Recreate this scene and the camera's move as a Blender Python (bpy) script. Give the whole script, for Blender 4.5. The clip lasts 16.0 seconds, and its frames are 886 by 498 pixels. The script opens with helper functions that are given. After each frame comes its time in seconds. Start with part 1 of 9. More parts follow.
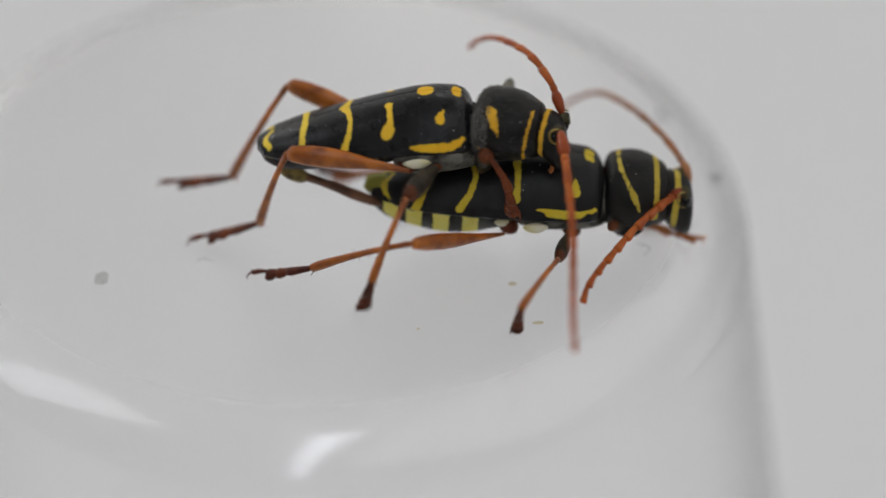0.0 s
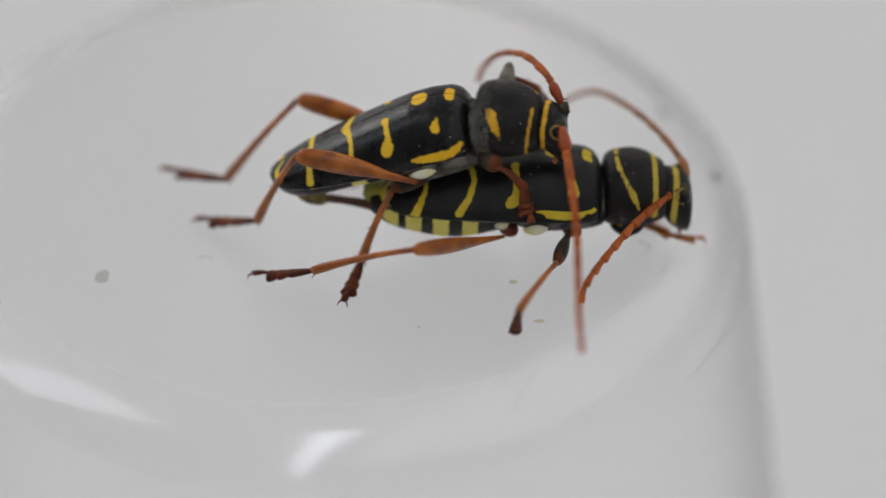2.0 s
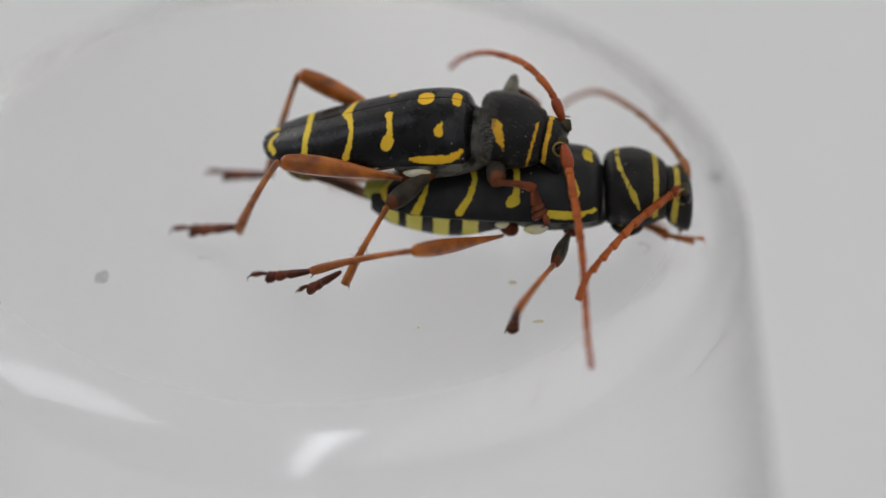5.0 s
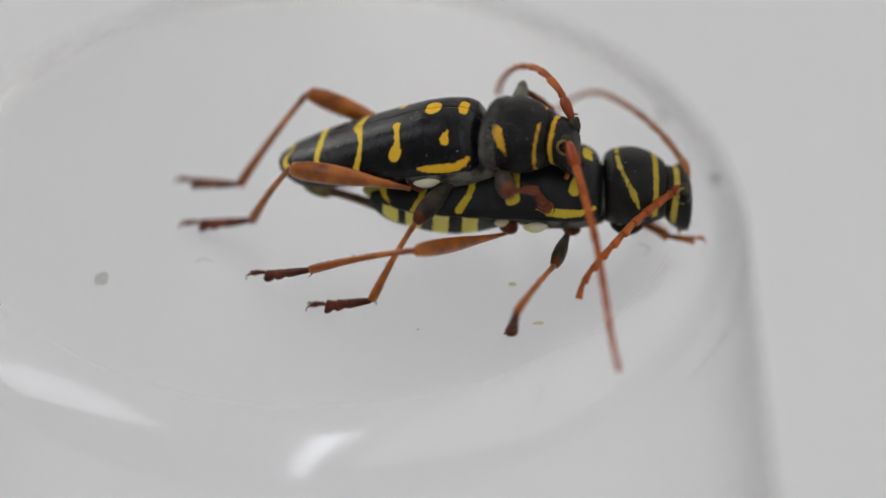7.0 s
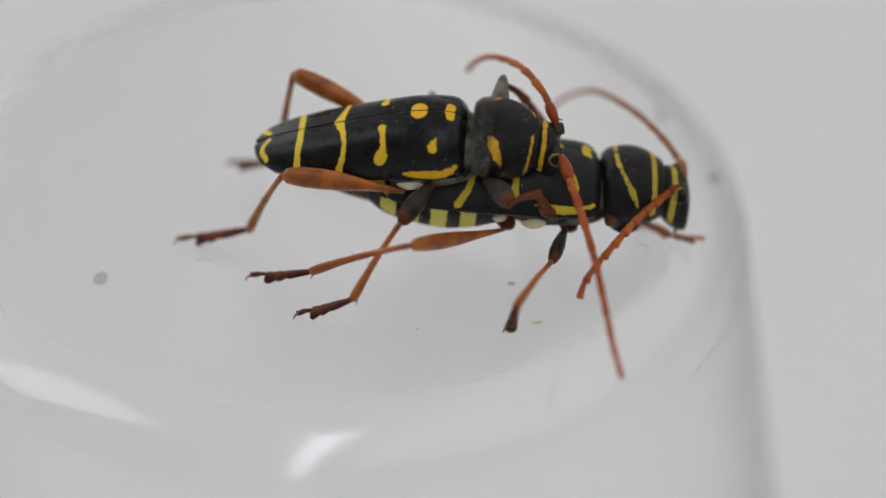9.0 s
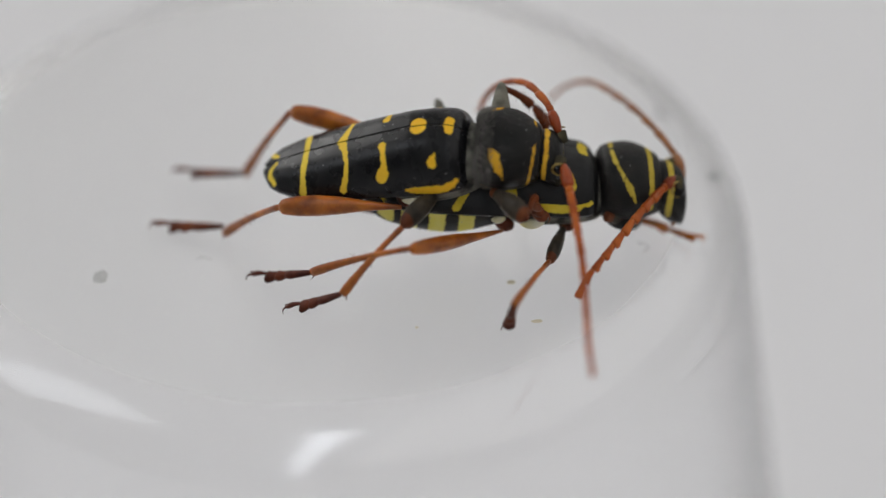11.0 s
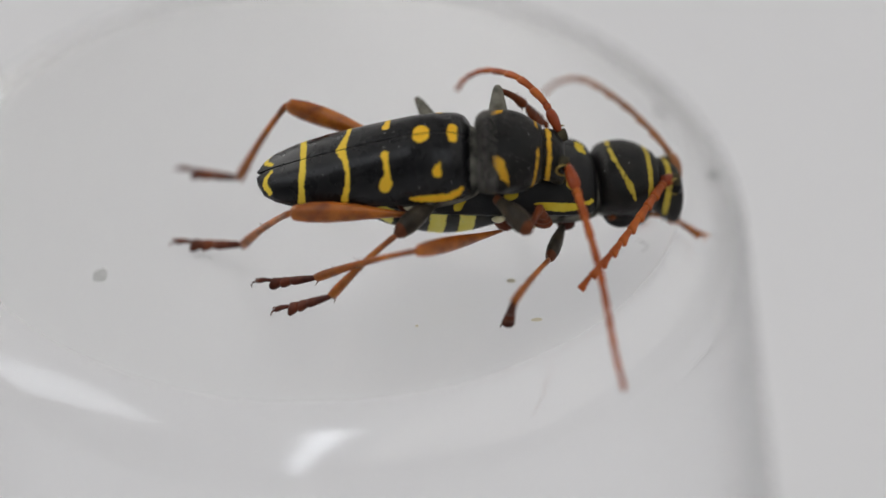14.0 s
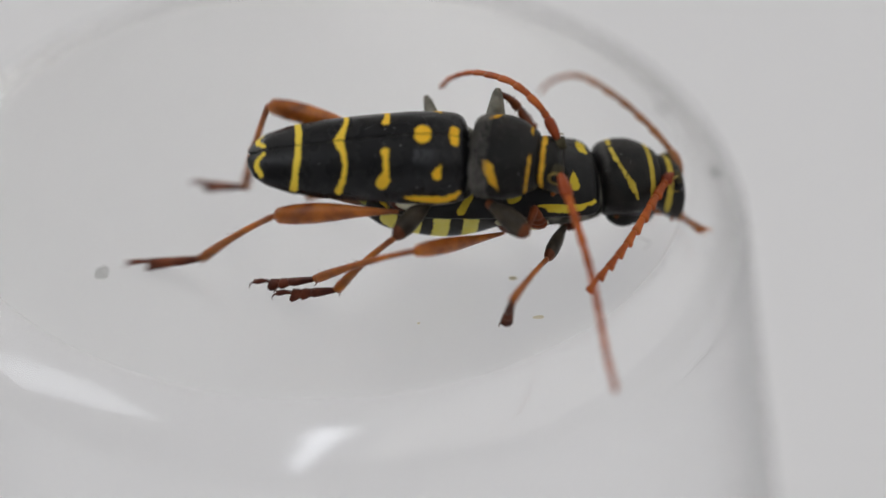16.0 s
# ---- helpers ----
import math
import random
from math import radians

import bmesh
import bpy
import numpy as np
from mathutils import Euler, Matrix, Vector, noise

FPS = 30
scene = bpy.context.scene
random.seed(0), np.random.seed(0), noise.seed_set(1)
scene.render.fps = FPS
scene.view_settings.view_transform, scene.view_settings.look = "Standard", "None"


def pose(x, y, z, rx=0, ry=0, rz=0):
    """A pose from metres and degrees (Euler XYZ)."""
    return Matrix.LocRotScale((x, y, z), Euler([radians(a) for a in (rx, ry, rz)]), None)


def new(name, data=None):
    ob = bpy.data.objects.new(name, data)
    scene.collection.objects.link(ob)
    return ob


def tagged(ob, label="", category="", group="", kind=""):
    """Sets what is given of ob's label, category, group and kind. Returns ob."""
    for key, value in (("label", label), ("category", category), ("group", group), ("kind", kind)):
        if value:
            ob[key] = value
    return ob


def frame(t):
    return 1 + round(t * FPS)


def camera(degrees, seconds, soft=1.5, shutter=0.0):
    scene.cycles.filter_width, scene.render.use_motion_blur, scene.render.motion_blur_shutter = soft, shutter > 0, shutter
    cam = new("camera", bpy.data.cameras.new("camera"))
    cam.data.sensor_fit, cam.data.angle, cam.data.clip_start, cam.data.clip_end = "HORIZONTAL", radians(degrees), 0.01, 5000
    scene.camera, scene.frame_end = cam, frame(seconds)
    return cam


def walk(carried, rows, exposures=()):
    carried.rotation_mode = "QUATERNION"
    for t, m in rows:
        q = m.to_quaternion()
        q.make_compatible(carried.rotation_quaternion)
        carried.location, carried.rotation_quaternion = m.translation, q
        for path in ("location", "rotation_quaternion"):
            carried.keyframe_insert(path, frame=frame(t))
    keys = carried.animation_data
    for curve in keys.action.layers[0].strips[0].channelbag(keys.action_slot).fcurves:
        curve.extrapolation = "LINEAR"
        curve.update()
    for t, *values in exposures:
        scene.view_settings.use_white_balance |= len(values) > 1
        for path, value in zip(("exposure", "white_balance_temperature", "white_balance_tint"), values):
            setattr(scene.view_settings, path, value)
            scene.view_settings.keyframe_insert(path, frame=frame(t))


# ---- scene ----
# Two longhorn beetles on the flat base of an upturned clear cup that stands on white paper. 1 unit = 1 m.
MM = 0.001
CUP_H = 90.0  # mm from the paper to the cup's upper face


def mm(x, y, z, rx=0, ry=0, rz=0):
    """A pose from millimetres and degrees."""
    return pose(x * MM, y * MM, z * MM, rx, ry, rz)


# ---- camera ----
cam = camera(20.0, 16.0, soft=1.5, shutter=0.8)
walk(cam, [
    (0, pose(0.0, -0.10113, 0.16347, 54.000, 0, 0.000)),
    (0.5, pose(0.0, -0.10113, 0.16347, 53.981, 0, 0.010)),
    (1, pose(0.0, -0.10113, 0.16347, 53.990, 0, 0.000)),
    (1.5, pose(0.0, -0.10113, 0.16347, 53.990, 0, 0.000)),
    (2, pose(0.0, -0.10113, 0.16347, 53.960, 0, 0.019)),
    (2.5, pose(0.0, -0.10113, 0.16347, 53.981, 0, -0.021)),
    (3, pose(0.0, -0.10113, 0.16347, 53.981, 0, -0.030)),
    (3.5, pose(0.0, -0.10113, 0.16347, 53.990, 0, -0.019)),
    (4, pose(0.0, -0.10113, 0.16347, 53.981, 0, 0.000)),
    (6.5, pose(0.0, -0.10113, 0.16347, 53.970, 0, 0.010)),
    (7, pose(0.0, -0.10113, 0.16347, 54.010, 0, 0.000)),
    (7.5, pose(0.0, -0.10113, 0.16347, 54.000, 0, -0.010)),
    (8, pose(0.0, -0.10113, 0.16347, 53.960, 0, 0.010)),
    (8.5, pose(0.0, -0.10113, 0.16347, 53.960, 0, -0.010)),
    (9, pose(0.0, -0.10113, 0.16347, 54.000, 0, -0.030)),
    (11.5, pose(0.0, -0.10113, 0.16347, 53.960, 0, -0.040)),
    (12, pose(0.0, -0.10113, 0.16347, 53.981, 0, -0.069)),
    (12.5, pose(0.0, -0.10113, 0.16347, 53.960, 0, -0.059)),
    (13, pose(0.0, -0.10113, 0.16347, 53.960, 0, -0.040)),
    (13.5, pose(0.0, -0.10113, 0.16347, 53.961, 0, -0.050)),
    (14, pose(0.0, -0.10113, 0.16347, 53.931, 0, -0.040)),
    (14.5, pose(0.0, -0.10113, 0.16347, 53.901, 0, -0.030)),
    (15, pose(0.0, -0.10113, 0.16347, 53.872, 0, 0.000)),
    (15.5, pose(0.0, -0.10113, 0.16347, 53.872, 0, 0.000)),
    (16, pose(0.0, -0.10113, 0.16347, 53.872, 0, 0.010)),
], exposures=[(0.0, 0.03), (4.0, 0.035), (7.5, 0.055), (12.0, 0.075), (16.0, 0.085)])
cam.data.dof.use_dof = True
cam.data.dof.focus_distance = 0.1206
cam.data.dof.aperture_fstop = 13.0

# ---- light ----
world = bpy.data.worlds.new("sky")
scene.world = world
world.use_nodes = True
wn = world.node_tree.nodes
sky = wn.new("ShaderNodeTexSky")
sky.sky_type, sky.sun_disc = "NISHITA", False
sky.sun_elevation, sky.sun_rotation = radians(40), radians(200)
world.node_tree.links.new(sky.outputs[0], wn["Background"].inputs[0])
wn["Background"].inputs[1].default_value = 0.1


def area_lamp(name, m, sx, sy, watts, colour):
    data = bpy.data.lights.new(name, "AREA")
    data.shape, data.size, data.size_y, data.energy, data.color = "RECTANGLE", sx, sy, watts, colour
    ob = new(name, data)
    ob.matrix_world = m
    return ob


# tubes mirrored in the cup, two added fills: place, length, width, turn, watts, tint
COOL, NEUTRAL = (0.945, 0.985, 1.05), (1.008, 0.993, 0.975)
TUBES_AND_FILLS = (((-2.22, -0.1), 2.77, 0.85, 0, 11.0, COOL), ((-0.2, -2.35), 4.0, 0.17, 83, 8.0, COOL), ((0.03, 2.75), 0.8, 0.07, 90, 2.6, NEUTRAL),
         # these last two are fill panels added to brighten cup and paper
         ((-2.1, 2.2), 2.4, 1.1, 90, 44.0, NEUTRAL), ((1.95, 0.6), 6.0, 3.3, 90, 30.0, NEUTRAL))
for (tx, ty), length, width, turn, watts, tint in TUBES_AND_FILLS:
    area_lamp("tube_or_fill_lamp", pose(tx, ty, 1.585, 0, 0, turn), length, width, watts, tint)


# ---- materials ----
def material(name):
    m = bpy.data.materials.new(name)
    m.use_nodes = True
    return m, m.node_tree.nodes, m.node_tree.links, m.node_tree.nodes["Principled BSDF"]


def noise_node(n, l, scale, detail=4.0, coords="Object"):
    tc = n.new("ShaderNodeTexCoord")
    tx = n.new("ShaderNodeTexNoise")
    tx.inputs["Scale"].default_value, tx.inputs["Detail"].default_value = scale, detail
    l.new(tc.outputs[coords], tx.inputs["Vector"])
    return tx


def ramp_node(n, l, src, stops):
    r = n.new("ShaderNodeValToRGB")
    while len(r.color_ramp.elements) < len(stops):
        r.color_ramp.elements.new(0.5)
    for e, (p, c) in zip(r.color_ramp.elements, stops):
        e.position, e.color = p, (*c, 1)
    l.new(src, r.inputs[0])
    return r


def bump_node(n, l, src, bsdf, strength, distance):
    b = n.new("ShaderNodeBump")
    b.inputs["Strength"].default_value, b.inputs["Distance"].default_value = strength, distance
    l.new(src, b.inputs["Height"])
    l.new(b.outputs[0], bsdf.inputs["Normal"])


def chitin(name, low, high, rough, scale=1500, bump=0.00003, glow=0.0, spec=0.3):
    """Horny skin: two tones mottled, with fine relief; glow is the share of light that passes under the skin."""
    m, n, l, p = material(name)
    p.inputs["Specular IOR Level"].default_value = spec
    if glow:
        p.inputs["Subsurface Weight"].default_value = glow
        p.inputs["Subsurface Radius"].default_value = (1.0, 0.35, 0.08)
        p.inputs["Subsurface Scale"].default_value = 0.0004
    big, fine = noise_node(n, l, scale * 0.6, 5), noise_node(n, l, scale * 5, 2)
    r = ramp_node(n, l, big.outputs[0], [(0.36, low), (0.62, high)])
    l.new(r.outputs[0], p.inputs["Base Color"])
    p.inputs["Roughness"].default_value = rough
    bump_node(n, l, fine.outputs[0], p, 0.5, bump)
    return m


def marked(name, ground, ground_b, mark_a, mark_b, rough, rough_mark, spec=0.24, tail=None, ragged_by=0.16, relief=1.0):
    """Dark shell with pale hair markings, whose edge is the zero of the mesh's 'mark' attribute (mm)."""
    m, n, l, p = material(name)
    at = n.new("ShaderNodeAttribute")
    at.attribute_name = "mark"
    ragged = noise_node(n, l, 6000, 3)
    off = n.new("ShaderNodeMath")
    off.operation = "MULTIPLY_ADD"
    off.inputs[1].default_value, off.inputs[2].default_value = ragged_by, -ragged_by / 2
    l.new(ragged.outputs[0], off.inputs[0])
    add = n.new("ShaderNodeMath")
    l.new(at.outputs["Fac"], add.inputs[0])
    l.new(off.outputs[0], add.inputs[1])
    step = n.new("ShaderNodeMapRange")
    step.inputs["From Min"].default_value, step.inputs["From Max"].default_value = -0.025, 0.035
    l.new(add.outputs[0], step.inputs["Value"])
    tone = noise_node(n, l, 1200, 4)
    dark = ramp_node(n, l, tone.outputs[0], [(0.35, ground), (0.7, ground_b)])
    pale = ramp_node(n, l, tone.outputs[0], [(0.3, mark_a), (0.7, mark_b)])
    hue = pale.outputs[0]
    if tail:  # the marks turn lemon towards the hind end
        place = n.new("ShaderNodeTexCoord")
        along = n.new("ShaderNodeSeparateXYZ")
        l.new(place.outputs["Object"], along.inputs[0])
        share = n.new("ShaderNodeMapRange")
        share.inputs["From Min"].default_value, share.inputs["From Max"].default_value = -2 * MM, -8 * MM
        l.new(along.outputs[0], share.inputs["Value"])
        blend = n.new("ShaderNodeMix")
        blend.data_type = "RGBA"
        blend.inputs["B"].default_value = (*tail, 1)
        l.new(share.outputs[0], blend.inputs["Factor"])
        l.new(hue, blend.inputs["A"])
        hue = blend.outputs["Result"]
    mix = n.new("ShaderNodeMix")
    mix.data_type = "RGBA"
    l.new(step.outputs[0], mix.inputs["Factor"])
    l.new(dark.outputs[0], mix.inputs["A"])
    l.new(hue, mix.inputs["B"])
    # sparse pale dust grains
    vo = n.new("ShaderNodeTexVoronoi")
    vo.inputs["Scale"].default_value = 2600
    tc = n.new("ShaderNodeTexCoord")
    l.new(tc.outputs["Object"], vo.inputs["Vector"])
    near = n.new("ShaderNodeMath")
    near.operation, near.inputs[1].default_value = "LESS_THAN", 0.075
    l.new(vo.outputs["Distance"], near.inputs[0])
    few = n.new("ShaderNodeSeparateColor")
    l.new(vo.outputs["Color"], few.inputs[0])
    pick = n.new("ShaderNodeMath")
    pick.operation, pick.inputs[1].default_value = "GREATER_THAN", 0.72
    l.new(few.outputs[0], pick.inputs[0])
    both = n.new("ShaderNodeMath")
    both.operation = "MULTIPLY"
    l.new(near.outputs[0], both.inputs[0])
    l.new(pick.outputs[0], both.inputs[1])
    dusty = n.new("ShaderNodeMix")
    dusty.data_type = "RGBA"
    l.new(both.outputs[0], dusty.inputs["Factor"])
    l.new(mix.outputs["Result"], dusty.inputs["A"])
    dusty.inputs["B"].default_value = (0.45, 0.45, 0.44, 1)
    l.new(dusty.outputs["Result"], p.inputs["Base Color"])
    rr = n.new("ShaderNodeMapRange")
    rr.inputs["To Min"].default_value, rr.inputs["To Max"].default_value = rough, rough_mark
    l.new(step.outputs[0], rr.inputs["Value"])
    # worn and greasy patches
    wear = noise_node(n, l, 900, 5)
    patchy = n.new("ShaderNodeMapRange")
    patchy.inputs["To Min"].default_value, patchy.inputs["To Max"].default_value = -0.16, 0.16
    l.new(wear.outputs[0], patchy.inputs["Value"])
    gloss = n.new("ShaderNodeMath")
    l.new(rr.outputs[0], gloss.inputs[0])
    l.new(patchy.outputs[0], gloss.inputs[1])
    l.new(gloss.outputs[0], p.inputs["Roughness"])
    p.inputs["Specular IOR Level"].default_value = spec
    # fine punctures over shallow dents
    pits = n.new("ShaderNodeTexVoronoi")
    pits.inputs["Scale"].default_value = 7500
    l.new(tc.outputs["Object"], pits.inputs["Vector"])
    hollow = n.new("ShaderNodeMapRange")
    hollow.inputs["From Max"].default_value = 0.45
    l.new(pits.outputs["Distance"], hollow.inputs["Value"])
    dents = noise_node(n, l, 2200, 4)
    height = n.new("ShaderNodeMath")
    height.operation, height.inputs[1].default_value = "MULTIPLY_ADD", 2.5
    l.new(dents.outputs[0], height.inputs[0])
    l.new(hollow.outputs[0], height.inputs[2])
    bump_node(n, l, height.outputs[0], p, min(1.0, 0.45 * relief), 0.000018 * relief)
    return m


SHELL = marked("black_shell", (0.006, 0.006, 0.007), (0.012, 0.012, 0.013), (0.84, 0.43, 0.013), (0.95, 0.58, 0.028), 0.28, 0.6, 0.26, (0.86, 0.63, 0.06), 0.16, 0.7)
MATT = marked("matt_black_shell", (0.006, 0.006, 0.006), (0.014, 0.013, 0.012), (0.62, 0.31, 0.014), (0.80, 0.46, 0.04), 0.38, 0.7, 0.2, None, 0.26, 1.5)
BELLY = marked("banded_belly", (0.010, 0.010, 0.010), (0.03, 0.028, 0.022), (0.82, 0.72, 0.12), (0.88, 0.80, 0.24), 0.5, 0.7)
LEMON = marked("black_shell_lemon", (0.007, 0.007, 0.008), (0.014, 0.014, 0.014), (0.66, 0.46, 0.02), (0.76, 0.60, 0.06), 0.42, 0.6, 0.26)
LEMONM = marked("matt_shell_lemon", (0.007, 0.007, 0.007), (0.018, 0.016, 0.014), (0.46, 0.33, 0.03), (0.62, 0.48, 0.08), 0.45, 0.7, 0.2, None, 0.15, 1.4)
RUST = chitin("rust_leg", (0.20, 0.047, 0.006), (0.52, 0.155, 0.015), 0.28, glow=0.3, spec=0.5)
RED = chitin("red_antenna", (0.30, 0.06, 0.009), (0.50, 0.122, 0.018), 0.45, glow=0.25)
TAWNY = chitin("tawny_antenna", (0.28, 0.11, 0.04), (0.44, 0.19, 0.08), 0.45, glow=0.2)
BROWN = chitin("brown_foot", (0.05, 0.013, 0.008), (0.145, 0.037, 0.017), 0.45, spec=0.14)
GREY = marked("dusky_thigh", (0.02, 0.017, 0.013), (0.068, 0.054, 0.039), (0.07, 0.022, 0.011), (0.17, 0.052, 0.018), 0.38, 0.42, 0.16)
CREAM = chitin("cream_patch", (0.80, 0.72, 0.34), (0.90, 0.86, 0.66), 0.7)
TAUPE = chitin("taupe_patch", (0.035, 0.03, 0.016), (0.085, 0.07, 0.035), 0.8)
OLIVE = chitin("olive_tip", (0.24, 0.23, 0.04), (0.55, 0.52, 0.09), 0.5)
UMBER = chitin("umber_tip", (0.11, 0.05, 0.027), (0.27, 0.13, 0.07), 0.4)
KHAKI = chitin("khaki_tip", (0.10, 0.07, 0.022), (0.36, 0.27, 0.085), 0.5, 2600)
SCAPE = chitin("dark_red_scape", (0.2, 0.03, 0.007), (0.36, 0.065, 0.013), 0.3)
# russet of the feet, also the fore shins' rust with shade mixed in
RUSSET = chitin("russet_foot_shaded_shin", (0.065, 0.016, 0.008), (0.2, 0.05, 0.016), 0.4, spec=0.2)
GREYDUST = chitin("grey_dust", (0.5, 0.5, 0.49), (0.62, 0.62, 0.61), 0.9)
EYE = chitin("dark_eye", (0.006, 0.005, 0.005), (0.012, 0.01, 0.01), 0.15)
PILE = chitin("grey_pile", (0.018, 0.017, 0.014), (0.23, 0.22, 0.185), 0.85, 2000, 0.00006)
HAIR = chitin("grey_hair", (0.13, 0.12, 0.11), (0.28, 0.265, 0.24), 0.8)
OCHRE = chitin("ochre_hair", (0.22, 0.15, 0.035), (0.42, 0.31, 0.10), 0.8)
# far thighs' fur, its colour lightened to imitate blur into the pale ground
BLUR_FUR = chitin("blur_lightened_fur", (0.10, 0.095, 0.075), (0.22, 0.21, 0.17), 0.75, 2600, 0.00005)


def paper_material():
    m, n, l, p = material("white_paper")
    a, b = noise_node(n, l, 6, 3), noise_node(n, l, 900, 4)
    r = ramp_node(n, l, a.outputs[0], [(0.3, (0.77, 0.765, 0.775)), (0.7, (0.82, 0.815, 0.825))])
    l.new(r.outputs[0], p.inputs["Base Color"])
    p.inputs["Roughness"].default_value = 0.85
    bump_node(n, l, b.outputs[0], p, 0.2, 0.0002)
    return m


def plastic_material():
    m, n, l, p = material("clear_plastic")
    p.inputs["Base Color"].default_value = (0.997, 0.997, 0.996, 1)
    p.inputs["Transmission Weight"].default_value = 1.0
    p.inputs["IOR"].default_value = 1.49
    a = noise_node(n, l, 60, 3)
    r = n.new("ShaderNodeMapRange")
    r.inputs["To Min"].default_value, r.inputs["To Max"].default_value = 0.09, 0.14
    l.new(a.outputs[0], r.inputs["Value"])
    # the flat base is scuffed where the cup used to stand
    tc = n.new("ShaderNodeTexCoord")
    xyz = n.new("ShaderNodeSeparateXYZ")
    l.new(tc.outputs["Object"], xyz.inputs[0])
    flat = n.new("ShaderNodeMapRange")
    flat.inputs["From Min"].default_value, flat.inputs["From Max"].default_value = (CUP_H - 0.7) * MM, (CUP_H - 0.01) * MM
    flat.inputs["To Max"].default_value = 0.17
    l.new(xyz.outputs[2], flat.inputs["Value"])
    both = n.new("ShaderNodeMath")
    l.new(r.outputs[0], both.inputs[0])
    l.new(flat.outputs[0], both.inputs[1])
    l.new(both.outputs[0], p.inputs["Roughness"])
    return m


def plain(name, a, b, rough, scale):
    m, n, l, p = material(name)
    t = noise_node(n, l, scale, 4)
    r = ramp_node(n, l, t.outputs[0], [(0.3, a), (0.7, b)])
    l.new(r.outputs[0], p.inputs["Base Color"])
    p.inputs["Roughness"].default_value = rough
    return m


PAPER, PLASTIC = paper_material(), plastic_material()
PAINT = plain("wall_paint", (0.80, 0.80, 0.80), (0.84, 0.84, 0.84), 0.8, 3)
WOOD = plain("table_wood", (0.30, 0.2, 0.12), (0.4, 0.28, 0.18), 0.5, 12)
FLOOR = plain("floor_tile", (0.35, 0.33, 0.3), (0.42, 0.4, 0.37), 0.6, 5)
WHITE = plain("white_frame", (0.78, 0.78, 0.78), (0.82, 0.82, 0.82), 0.5, 20)
DUST = plain("dust", (0.02, 0.02, 0.018), (0.06, 0.055, 0.045), 0.9, 900)
TAN = plain("tan_crumb", (0.72, 0.65, 0.47), (0.86, 0.8, 0.64), 0.9, 900)


# ---- mesh helpers ----
def part(name, bm, mat, parent, label=""):
    """Links a bmesh as one mesh object under parent."""
    data = bpy.data.meshes.new(name)
    bm.to_mesh(data)
    bm.free()
    ob = new(name, data)
    data.materials.append(mat)
    ob.parent = parent
    return tagged(ob, label)


def skin(name, rings, mat, parent, mark=None, label="", caps=True):
    """A closed skin over rings (n x m x 3, mm); mark(x, y, z) gives the distance inside a marking."""
    rings = np.asarray(rings, float)
    n, m = rings.shape[:2]
    verts = rings.reshape(-1, 3)
    faces = [(i * m + j, i * m + (j + 1) % m, (i + 1) * m + (j + 1) % m, (i + 1) * m + j) for i in range(n - 1) for j in range(m)]
    if caps:
        verts = np.vstack([verts, rings[0].mean(0), rings[-1].mean(0)])
        faces += [(n * m, (j + 1) % m, j) for j in range(m)]
        faces += [(n * m + 1, (n - 1) * m + j, (n - 1) * m + (j + 1) % m) for j in range(m)]
    data = bpy.data.meshes.new(name)
    data.from_pydata([tuple(v * MM) for v in verts], [], faces)
    bm = bmesh.new()
    bm.from_mesh(data)
    bmesh.ops.recalc_face_normals(bm, faces=bm.faces)
    bm.to_mesh(data)
    bm.free()
    data.polygons.foreach_set("use_smooth", [True] * len(data.polygons))
    if mark is not None:
        at = data.attributes.new("mark", "FLOAT", "POINT")
        at.data.foreach_set("value", [mark(*v) for v in verts])
    data.materials.append(mat)
    ob = new(name, data)
    ob.parent = parent
    return tagged(ob, label)


def chain(x, y, z, pts, flat=False):
    """Distance inside a rounded stroke through pts (x, y, z, radius)."""
    best = -9.0
    for a, b in zip(pts, pts[1:] or pts):
        ax, ay, az, ar = a
        bx, by, bz, br = b
        dx, dy, dz = bx - ax, by - ay, 0 if flat else bz - az
        px, py, pz = x - ax, y - ay, 0 if flat else z - az
        q = dx * dx + dy * dy + dz * dz
        k = min(1, max(0, (px * dx + py * dy + pz * dz) / q)) if q else 0
        best = max(best, ar + k * (br - ar) - math.sqrt((px - k * dx) ** 2 + (py - k * dy) ** 2 + (pz - k * dz) ** 2))
    return best


def smooth_line(pts, count):
    """Catmull-Rom line through pts, count points."""
    p = np.asarray(pts, float)
    p = np.vstack([2 * p[0] - p[1], p, 2 * p[-1] - p[-2]])
    out = []
    for s in np.linspace(0, len(p) - 3 - 1e-6, count):
        i, t = int(s), s - int(s)
        a, b, c, d = p[i:i + 4]
        out.append(0.5 * (2 * b + (c - a) * t + (2 * a - 5 * b + 4 * c - d) * t * t + (3 * b - a - 3 * c + d) * t ** 3))
    return np.array(out)


def tube_rings(line, radii, m=12, flat=1.0):
    """Rings round a line; flat squeezes them across."""
    line = np.asarray(line, float)
    tang = np.gradient(line, axis=0)
    tang /= np.linalg.norm(tang, axis=1)[:, None]
    side = np.cross(tang[0], (0, 0, 1.0))
    if np.linalg.norm(side) < 0.1:
        side = np.cross(tang[0], (0, 1.0, 0))
    rings = []
    for p, t, r in zip(line, tang, radii):
        side = side - t * (side @ t)
        side /= np.linalg.norm(side)
        up = np.cross(side, t)
        ang = np.linspace(0, 2 * math.pi, m, endpoint=False)
        rings.append([p + r * (flat * math.cos(a) * side + math.sin(a) * up) for a in ang])
    return rings


